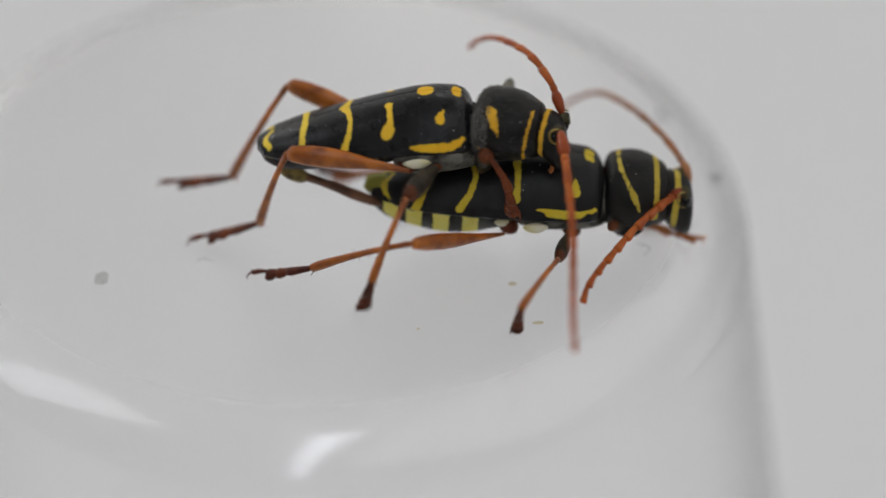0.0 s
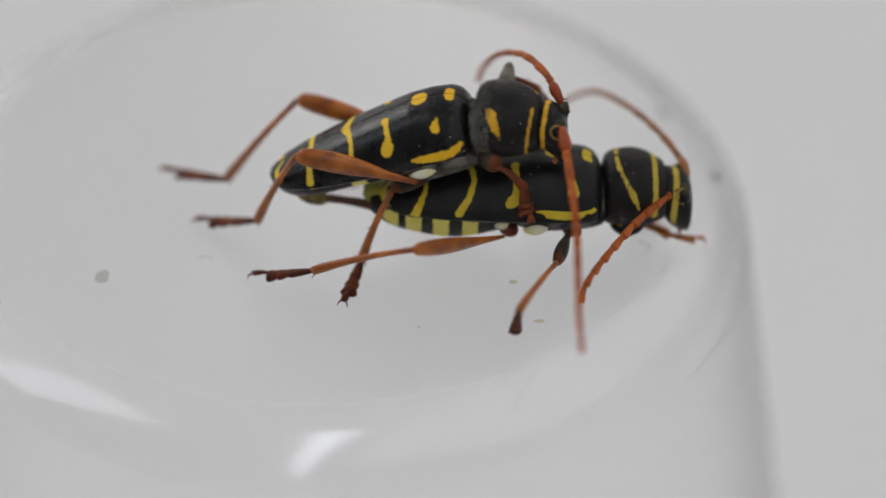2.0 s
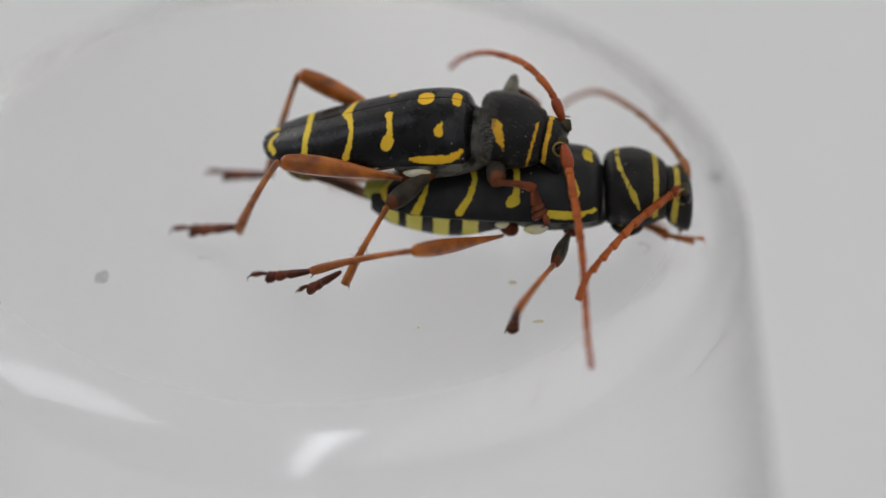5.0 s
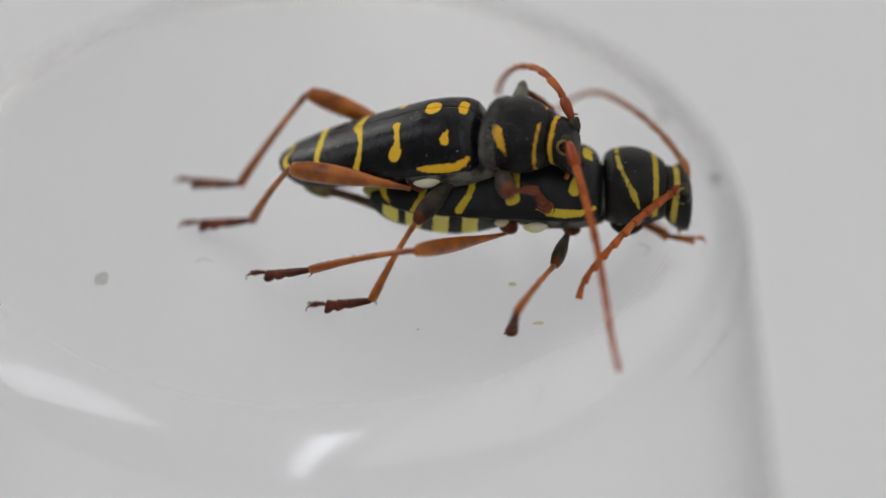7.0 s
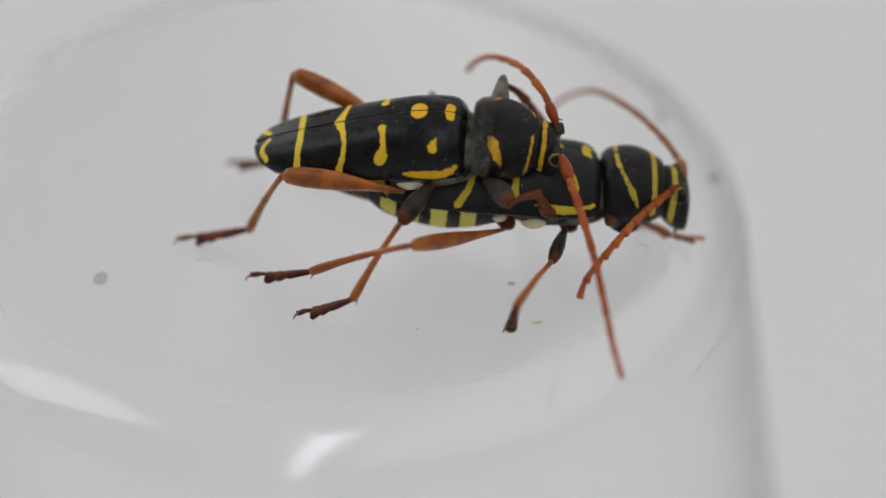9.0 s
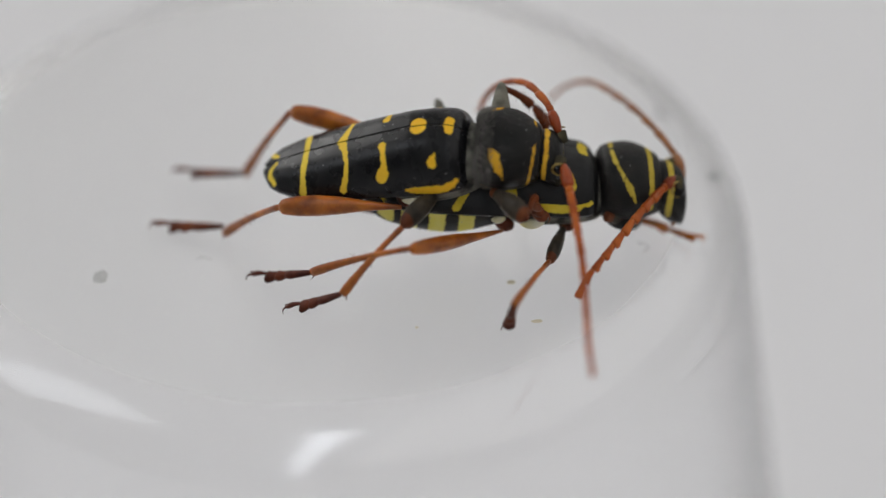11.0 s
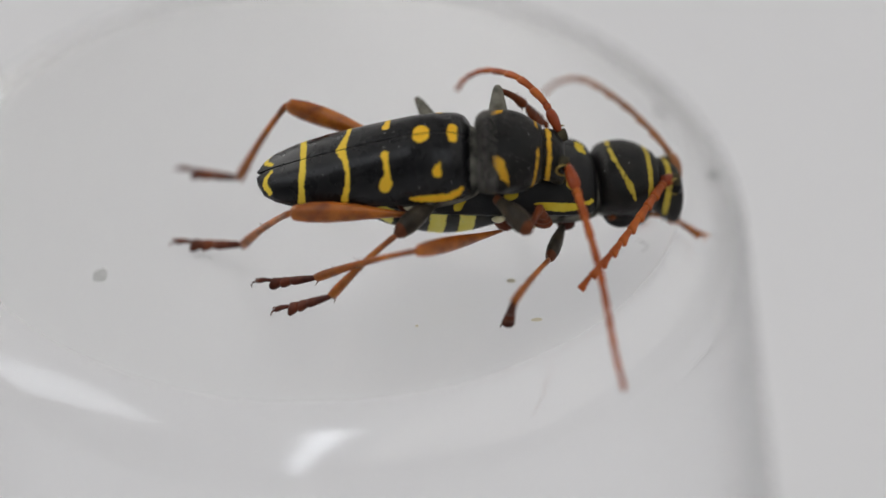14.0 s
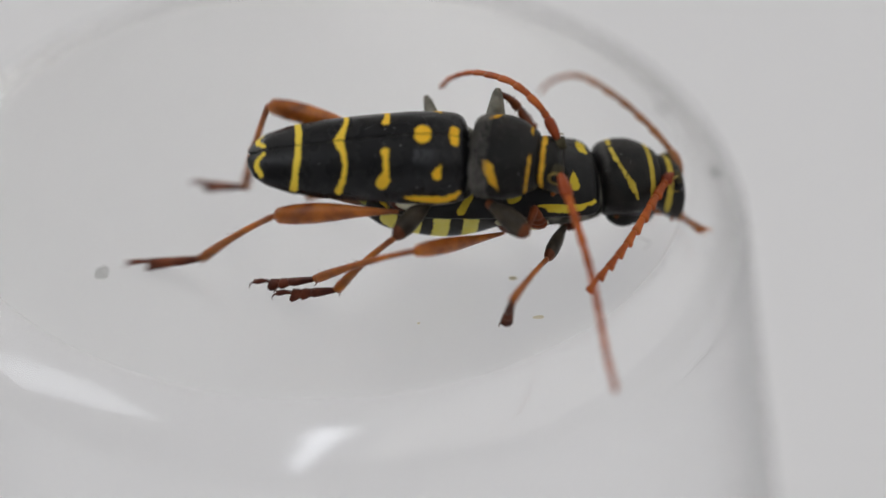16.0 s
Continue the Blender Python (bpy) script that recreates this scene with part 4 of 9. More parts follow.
    for piece in (male.pronotum, male.head):
        walk(piece, [
            (0, mm(-0.030, 0.040, 0.025, -2.0, 6.7, -12.4)),
            (0.2, mm(-0.002, 0.047, 0.005, -0.7, 1.3, -14.0)),
            (0.3, mm(-0.001, 0.048, 0.005, -1.6, 1.3, -15.8)),
            (0.5, mm(-0.020, 0.039, 0.017, -0.0, 4.6, -10.1)),
            (0.7, mm(-0.087, 0.020, 0.082, 0.2, 19.2, -3.7)),
            (0.8, mm(-0.086, 0.035, 0.083, 0.6, 19.2, -6.3)),
            (1, mm(-0.055, 0.050, 0.050, 0.9, 12.3, -10.2)),
            (1.2, mm(-0.002, 0.038, 0.004, -1.1, 1.1, -12.3)),
            (1.3, mm(0.005, 0.050, 0.001, -0.1, 0.3, -14.6)),
            (1.5, mm(-0.009, 0.040, 0.009, -2.6, 2.4, -14.4)),
            (1.7, mm(-0.068, 0.031, 0.060, -1.0, 14.6, -7.8)),
            (1.8, mm(-0.078, 0.006, 0.070, -1.8, 16.7, -3.2)),
            (2, mm(-0.073, 0.035, 0.067, 0.0, 16.1, -7.2)),
            (2.2, mm(-0.043, 0.048, 0.038, 0.2, 9.7, -11.0)),
            (2.3, mm(-0.020, 0.038, 0.017, -2.2, 4.5, -12.8)),
            (2.5, mm(0.007, 0.040, -0.002, -0.1, -0.6, -12.0)),
            (2.7, mm(0.010, 0.040, -0.004, -0.7, -1.2, -12.9)),
            (2.8, mm(0.004, 0.035, -0.000, -1.1, -0.1, -11.7)),
            (3, mm(-0.059, 0.016, 0.050, 1.0, 12.3, -2.3)),
            (3.2, mm(-0.067, 0.028, 0.059, 0.5, 14.3, -5.5)),
            (3.3, mm(-0.048, 0.031, 0.040, -1.3, 10.1, -8.6)),
            (3.5, mm(-0.021, 0.041, 0.018, -0.6, 4.8, -11.2)),
            (3.7, mm(0.006, 0.042, -0.001, -0.1, -0.3, -12.5)),
            (3.8, mm(0.003, 0.043, 0.001, 0.4, 0.4, -11.8)),
            (4, mm(-0.000, 0.038, 0.002, -1.3, 0.7, -12.6)),
            (4.2, mm(-0.085, 0.003, 0.079, -0.6, 18.6, -1.3)),
            (6.3, mm(0.009, 0.021, -0.005, -1.5, -1.4, -8.5)),
            (6.5, mm(-0.079, 0.015, 0.072, 1.0, 17.1, -2.0)),
            (6.7, mm(-0.067, 0.022, 0.058, 1.9, 14.1, -2.5)),
            (6.8, mm(-0.062, 0.026, 0.053, 0.4, 13.1, -5.1)),
            (7, mm(-0.027, 0.027, 0.021, 0.2, 5.6, -6.6)),
            (7.2, mm(0.000, 0.030, 0.001, -0.3, 0.4, -9.0)),
            (7.3, mm(0.005, 0.032, -0.001, -0.1, -0.4, -9.5)),
            (7.5, mm(0.009, 0.033, -0.004, 0.1, -1.1, -9.8)),
            (7.7, mm(-0.070, 0.007, 0.061, 0.8, 14.9, -0.6)),
            (7.8, mm(-0.062, -0.004, 0.053, 0.9, 13.0, 1.9)),
            (8, mm(-0.048, 0.028, 0.040, 3.4, 10.1, -2.4)),
            (8.2, mm(-0.008, 0.023, 0.006, 0.5, 1.7, -5.7)),
            (8.3, mm(-0.001, 0.040, 0.004, 0.9, 1.0, -9.8)),
            (8.5, mm(0.017, 0.025, -0.010, -0.9, -3.0, -9.3)),
            (8.7, mm(0.025, 0.021, -0.014, -1.0, -4.4, -8.6)),
            (8.8, mm(0.014, 0.024, -0.008, -0.4, -2.3, -7.8)),
            (9, mm(-0.060, 0.008, 0.050, 2.2, 12.4, 0.8)),
            (9.2, mm(-0.044, 0.025, 0.036, 2.2, 9.2, -3.1)),
            (11.3, mm(-0.078, 0.003, 0.070, 3.2, 16.5, 2.9)),
            (11.5, mm(-0.060, 0.014, 0.050, 5.5, 12.1, 3.4)),
            (11.7, mm(-0.030, 0.014, 0.022, 1.9, 5.9, -1.0)),
            (11.8, mm(-0.005, 0.038, 0.006, 4.4, 1.4, -4.2)),
            (12, mm(0.030, 0.028, -0.017, 2.6, -5.2, -4.8)),
            (12.2, mm(0.041, 0.021, -0.023, 0.8, -7.2, -6.0)),
            (12.3, mm(0.044, 0.028, -0.024, 2.0, -7.7, -6.3)),
            (12.5, mm(-0.055, 0.018, 0.046, -0.5, 11.4, -4.6)),
            (12.7, mm(-0.068, 0.008, 0.059, 2.5, 14.2, 1.0)),
            (12.8, mm(-0.056, 0.024, 0.047, 5.2, 11.4, 0.8)),
            (13, mm(-0.023, 0.027, 0.018, 2.2, 4.7, -4.0)),
            (13.2, mm(0.007, 0.026, -0.004, -0.7, -1.1, -8.8)),
            (13.3, mm(0.026, 0.033, -0.014, 3.1, -4.4, -5.6)),
            (13.5, mm(0.041, 0.024, -0.023, 2.3, -7.2, -4.4)),
            (13.7, mm(0.013, 0.028, -0.007, 2.7, -2.1, -4.1)),
            (13.8, mm(-0.062, 0.013, 0.052, 4.0, 12.8, 1.7)),
            (14, mm(-0.061, 0.010, 0.051, 3.9, 12.5, 2.3)),
            (14.2, mm(-0.045, 0.030, 0.037, 3.4, 9.3, -3.0)),
            (14.3, mm(-0.001, 0.017, 0.001, -1.4, 0.3, -6.9)),
            (14.5, mm(-0.015, 0.026, 0.011, -3.0, 3.0, -11.0)),
            (14.7, mm(0.040, 0.018, -0.023, 0.1, -7.1, -6.3)),
            (14.8, mm(0.027, 0.019, -0.016, 0.1, -4.9, -6.2)),
            (15, mm(-0.061, 0.019, 0.052, -0.2, 12.9, -4.4)),
            (15.2, mm(-0.080, 0.017, 0.074, 5.1, 17.2, 2.0)),
            (15.3, mm(-0.058, 0.009, 0.049, 1.4, 12.1, -0.4)),
            (15.5, mm(-0.020, 0.022, 0.015, 1.6, 4.1, -3.6)),
            (15.7, mm(0.015, 0.009, -0.009, -0.8, -2.7, -4.2)),
            (15.8, mm(0.007, 0.028, -0.003, 1.3, -1.0, -6.3)),
            (16, mm(0.023, 0.015, -0.014, -1.2, -4.1, -6.9))])
    walk(male.near_antenna, [
        (0, mm(4.215, -1.970, 0.196, -97.4, 28.3, -90.1)),
        (0.2, mm(4.145, -2.091, 0.580, -94.3, 28.5, -89.2)),
        (0.3, mm(4.081, -2.205, 0.595, -96.4, 28.3, -89.6)),
        (0.5, mm(4.286, -1.822, 0.317, -104.8, 31.8, -89.9)),
        (0.7, mm(4.326, -1.348, -0.781, -123.8, 31.2, -97.3)),
        (0.8, mm(4.258, -1.536, -0.792, -121.5, 27.8, -96.5)),
        (1, mm(4.242, -1.826, -0.286, -112.7, 32.1, -95.9)),
        (1.2, mm(4.208, -1.966, 0.598, -98.6, 30.8, -88.9)),
        (1.3, mm(4.117, -2.135, 0.640, -96.4, 24.9, -89.1)),
        (1.5, mm(4.140, -2.107, 0.530, -97.7, 25.6, -87.2)),
        (1.7, mm(4.298, -1.642, -0.424, -113.0, 27.1, -93.6)),
        (1.8, mm(4.392, -1.304, -0.562, -114.6, 25.6, -90.2)),
        (2, mm(4.289, -1.604, -0.552, -111.6, 23.5, -91.5)),
        (2.2, mm(4.242, -1.881, -0.074, -106.1, 30.0, -91.2)),
        (2.3, mm(4.205, -1.995, 0.361, -101.0, 19.2, -85.5)),
        (2.5, mm(4.207, -1.948, 0.709, -98.3, 25.3, -85.9)),
        (2.7, mm(4.171, -2.009, 0.762, -92.6, 22.5, -86.5)),
        (2.8, mm(4.222, -1.920, 0.691, -89.9, 23.5, -86.9)),
        (3, mm(4.454, -1.253, -0.290, -101.0, 25.6, -90.6)),
        (3.2, mm(4.358, -1.482, -0.429, -103.9, 23.2, -90.6)),
        (3.3, mm(4.321, -1.699, -0.081, -101.2, 29.1, -90.3)),
        (3.5, mm(4.253, -1.894, 0.312, -95.4, 25.1, -85.3)),
        (3.7, mm(4.191, -1.986, 0.688, -95.1, 23.1, -87.9)),
        (3.8, mm(4.220, -1.938, 0.627, -99.2, 23.1, -88.0)),
        (4, mm(4.195, -1.987, 0.635, -102.6, 27.3, -86.4)),
        (4.2, mm(4.396, -1.167, -0.723, -122.5, 23.1, -85.7)),
        (6.3, mm(4.309, -1.698, 0.796, -87.5, 18.7, -77.3)),
        (6.5, mm(4.395, -1.232, -0.647, -106.8, 21.8, -80.9)),
        (6.7, mm(4.423, -1.276, -0.445, -107.0, 19.3, -80.7)),
        (6.8, mm(4.381, -1.458, -0.340, -108.1, 17.1, -80.2)),
        (7, mm(4.390, -1.567, 0.231, -102.8, 28.1, -76.4)),
        (7.2, mm(4.309, -1.737, 0.640, -97.8, 17.0, -72.1)),
        (7.3, mm(4.290, -1.770, 0.692, -99.8, 13.5, -76.1)),
        (7.5, mm(4.275, -1.793, 0.746, -101.3, 15.7, -78.3)),
        (7.7, mm(4.460, -1.125, -0.472, -115.9, 18.6, -77.4)),
        (7.8, mm(4.529, -0.933, -0.335, -111.2, 18.3, -71.8)),
        (8, mm(4.464, -1.273, -0.164, -107.1, 28.8, -79.7)),
        (8.2, mm(4.409, -1.499, 0.522, -99.7, 27.4, -77.4)),
        (8.3, mm(4.285, -1.805, 0.565, -97.4, 9.8, -72.8)),
        (8.5, mm(4.273, -1.750, 0.902, -96.0, 7.6, -73.0)),
        (8.7, mm(4.278, -1.697, 1.012, -89.8, 10.1, -73.3)),
        (8.8, mm(4.325, -1.647, 0.843, -87.9, 11.2, -76.3)),
        (9, mm(4.511, -1.029, -0.313, -97.2, 13.5, -75.0)),
        (9.2, mm(4.459, -1.321, -0.071, -94.5, 17.4, -79.6)),
        (11.3, mm(4.483, -0.883, -0.647, -109.6, 3.8, -79.9)),
        (11.5, mm(4.543, -0.850, -0.358, -104.9, 8.2, -78.4)),
        (11.7, mm(4.518, -1.164, 0.175, -101.3, 4.6, -80.0)),
        (11.8, mm(4.441, -1.416, 0.470, -97.9, 2.7, -80.9)),
        (12, mm(4.376, -1.442, 1.005, -93.8, 2.1, -74.9)),
        (12.2, mm(4.315, -1.518, 1.185, -90.4, -2.0, -78.5)),
        (12.3, mm(4.299, -1.550, 1.202, -87.7, -2.4, -81.3)),
        (12.5, mm(4.414, -1.418, -0.194, -104.8, 2.2, -82.8)),
        (12.7, mm(4.491, -1.016, -0.458, -110.3, 1.5, -81.6)),
        (12.8, mm(4.510, -1.043, -0.297, -109.7, 3.9, -82.1)),
        (13, mm(4.453, -1.389, 0.265, -106.3, 5.3, -80.9)),
        (13.2, mm(4.305, -1.720, 0.757, -102.9, -4.8, -70.2)),
        (13.3, mm(4.364, -1.507, 0.936, -99.1, -3.5, -72.5)),
        (13.5, mm(4.357, -1.412, 1.162, -97.5, -1.3, -75.2)),
        (13.7, mm(4.424, -1.397, 0.771, -96.9, 0.4, -79.2)),
        (13.8, mm(4.515, -0.969, -0.377, -107.0, -0.2, -81.1)),
        (14, mm(4.529, -0.922, -0.355, -101.5, 6.7, -79.9)),
        (14.2, mm(4.458, -1.313, -0.104, -96.2, -1.3, -81.0)),
        (14.3, mm(4.371, -1.578, 0.665, -87.5, -7.0, -78.8)),
        (14.5, mm(4.264, -1.862, 0.487, -90.0, -9.1, -74.4)),
        (14.7, mm(4.307, -1.536, 1.193, -80.3, -9.5, -80.7)),
        (14.8, mm(4.341, -1.532, 1.025, -84.6, -8.3, -80.5)),
        (15, mm(4.406, -1.399, -0.308, -104.0, -0.7, -84.6)),
        (15.2, mm(4.449, -0.953, -0.724, -110.4, -7.6, -80.4)),
        (15.3, mm(4.495, -1.111, -0.276, -108.6, -0.9, -81.3)),
        (15.5, mm(4.463, -1.358, 0.321, -103.9, -0.6, -79.5)),
        (15.7, mm(4.413, -1.387, 0.883, -97.0, -4.6, -74.7)),
        (15.8, mm(4.374, -1.555, 0.715, -96.7, -6.0, -79.7)),
        (16, mm(4.329, -1.576, 0.996, -93.3, -4.4, -79.3))])
    walk(male.far_antenna, [
        (0, mm(4.338, -0.014, 0.212, 13.6, 11.5, -4.6)),
        (0.2, mm(4.325, -0.140, 0.612, 10.2, 6.9, -8.8)),
        (0.3, mm(4.320, -0.260, 0.597, 6.0, 7.6, -12.9)),
        (0.5, mm(4.336, 0.135, 0.390, 3.6, 11.4, -9.7)),
        (0.7, mm(4.189, 0.600, -0.629, 1.3, 24.9, -6.6)),
        (0.8, mm(4.212, 0.416, -0.628, -0.5, 23.9, -11.9)),
        (1, mm(4.313, 0.127, -0.144, -1.6, 15.8, -18.6)),
        (1.2, mm(4.327, -0.010, 0.616, 1.5, 5.2, -13.3)),
        (1.3, mm(4.317, -0.186, 0.688, 5.4, 4.6, -9.5)),
        (1.5, mm(4.331, -0.157, 0.505, 6.8, 7.0, -2.1)),
        (1.7, mm(4.278, 0.315, -0.334, 4.2, 17.0, 1.3)),
        (1.8, mm(4.212, 0.646, -0.486, -2.0, 17.4, 2.9)),
        (2, mm(4.261, 0.351, -0.420, -6.9, 14.4, -4.6)),
        (2.2, mm(4.330, 0.074, 0.033, -4.2, 10.1, -7.1)),
        (2.3, mm(4.338, -0.040, 0.361, -4.7, 7.0, -7.9)),
        (2.5, mm(4.314, 0.008, 0.751, -0.4, 3.8, -5.6)),
        (2.7, mm(4.311, -0.055, 0.782, 0.9, 1.1, -8.3)),
        (2.8, mm(4.319, 0.036, 0.703, 2.3, 0.3, -8.5)),
        (3, mm(4.257, 0.691, -0.143, 6.7, 10.6, -1.0)),
        (3.2, mm(4.270, 0.471, -0.290, 9.9, 14.1, 2.9)),
        (3.3, mm(4.319, 0.259, -0.020, 10.4, 11.4, 5.6)),
        (3.5, mm(4.338, 0.063, 0.368, 12.6, 7.2, 9.8)),
        (3.7, mm(4.316, -0.031, 0.734, 7.2, 3.7, 5.4)),
        (3.8, mm(4.320, 0.018, 0.692, 4.4, 5.3, 3.7)),
        (4, mm(4.324, -0.032, 0.646, -1.4, 7.0, -0.4)),
        (4.2, mm(4.165, 0.775, -0.598, 3.3, 24.2, 11.9)),
        (6.3, mm(4.301, 0.262, 0.788, -3.7, -1.6, -5.4)),
        (6.5, mm(4.202, 0.711, -0.479, -0.2, 16.7, 1.1)),
        (6.7, mm(4.246, 0.666, -0.259, -1.1, 14.9, 1.3)),
        (6.8, mm(4.278, 0.494, -0.209, -4.1, 14.9, -0.8)),
        (7, mm(4.321, 0.389, 0.317, -6.7, 8.7, -1.8)),
        (7.2, mm(4.316, 0.222, 0.681, -11.4, 4.0, -3.6)),
        (7.3, mm(4.311, 0.189, 0.738, -14.4, 3.6, -3.4)),
        (7.5, mm(4.306, 0.166, 0.793, -18.1, 3.4, -3.1)),
        (7.7, mm(4.210, 0.813, -0.321, -14.7, 18.1, 3.8)),
        (7.8, mm(4.188, 0.991, -0.189, -14.0, 15.4, 4.1)),
        (8, mm(4.277, 0.666, 0.050, -10.6, 11.5, -2.9)),
        (8.2, mm(4.303, 0.457, 0.596, -13.6, 4.7, -2.6)),
        (8.3, mm(4.321, 0.152, 0.652, -13.3, 5.3, -3.8)),
        (8.5, mm(4.289, 0.209, 0.906, -15.8, 3.2, 0.1)),
        (8.7, mm(4.270, 0.262, 1.005, -15.0, -2.1, -3.7)),
        (8.8, mm(4.288, 0.313, 0.867, -13.2, -3.2, -6.7)),
        (9, mm(4.217, 0.900, -0.129, -10.1, 7.9, -3.0)),
        (9.2, mm(4.287, 0.624, 0.098, -10.2, 4.7, -6.9)),
        (11.3, mm(4.146, 1.032, -0.406, -26.0, 11.1, -3.7)),
        (11.5, mm(4.186, 1.054, -0.063, -23.6, 6.9, -3.3)),
        (11.7, mm(4.266, 0.773, 0.322, -22.2, 7.1, -1.9)),
        (11.8, mm(4.288, 0.527, 0.676, -16.0, 7.7, 0.1)),
        (12, mm(4.226, 0.509, 1.115, -14.0, 7.0, 5.7)),
        (12.2, mm(4.210, 0.439, 1.225, -18.4, 0.7, 0.7)),
        (12.3, mm(4.202, 0.405, 1.279, -19.0, -3.9, -2.4)),
        (12.5, mm(4.285, 0.535, -0.101, -23.0, 10.4, -3.8)),
        (12.7, mm(4.200, 0.911, -0.254, -23.6, 14.1, 1.6)),
        (12.8, mm(4.233, 0.877, -0.018, -24.0, 12.0, 1.2)),
        (13, mm(4.300, 0.559, 0.413, -30.6, 6.2, -4.0)),
        (13.2, mm(4.305, 0.240, 0.779, -32.1, 2.9, -7.7)),
        (13.3, mm(4.243, 0.445, 1.066, -27.3, 1.6, -3.0)),
        (13.5, mm(4.192, 0.539, 1.250, -26.9, 1.2, -0.5)),
        (13.7, mm(4.258, 0.552, 0.902, -23.5, 2.1, -2.8)),
        (13.8, mm(4.205, 0.950, -0.131, -20.2, 13.6, 0.7)),
        (14, mm(4.197, 0.994, -0.113, -18.1, 9.4, -1.8)),
        (14.2, mm(4.198, 0.883, -0.083, -16.2, 9.8, -2.2)),
        (14.3, mm(4.226, 0.823, 0.257, -19.8, 4.1, -2.4)),
        (14.7, mm(4.186, 0.868, 0.795, -19.8, -2.8, 0.7)),
        (14.8, mm(4.222, 0.669, 0.829, -21.4, -3.3, -1.0)),
        (15, mm(4.271, 0.553, -0.201, -22.8, 11.2, -1.2)),
        (15.2, mm(4.159, 0.961, -0.426, -19.0, 17.6, 6.9)),
        (15.3, mm(4.234, 0.824, -0.119, -24.7, 14.9, 5.7)),
        (15.5, mm(4.294, 0.590, 0.447, -27.3, 9.6, 3.7)),
        (15.7, mm(4.257, 0.566, 0.891, -26.2, 4.0, 3.3)),
        (15.8, mm(4.288, 0.401, 0.804, -20.1, 6.0, 2.1)),
        (16, mm(4.264, 0.383, 0.983, -18.7, 4.0, 1.9))])
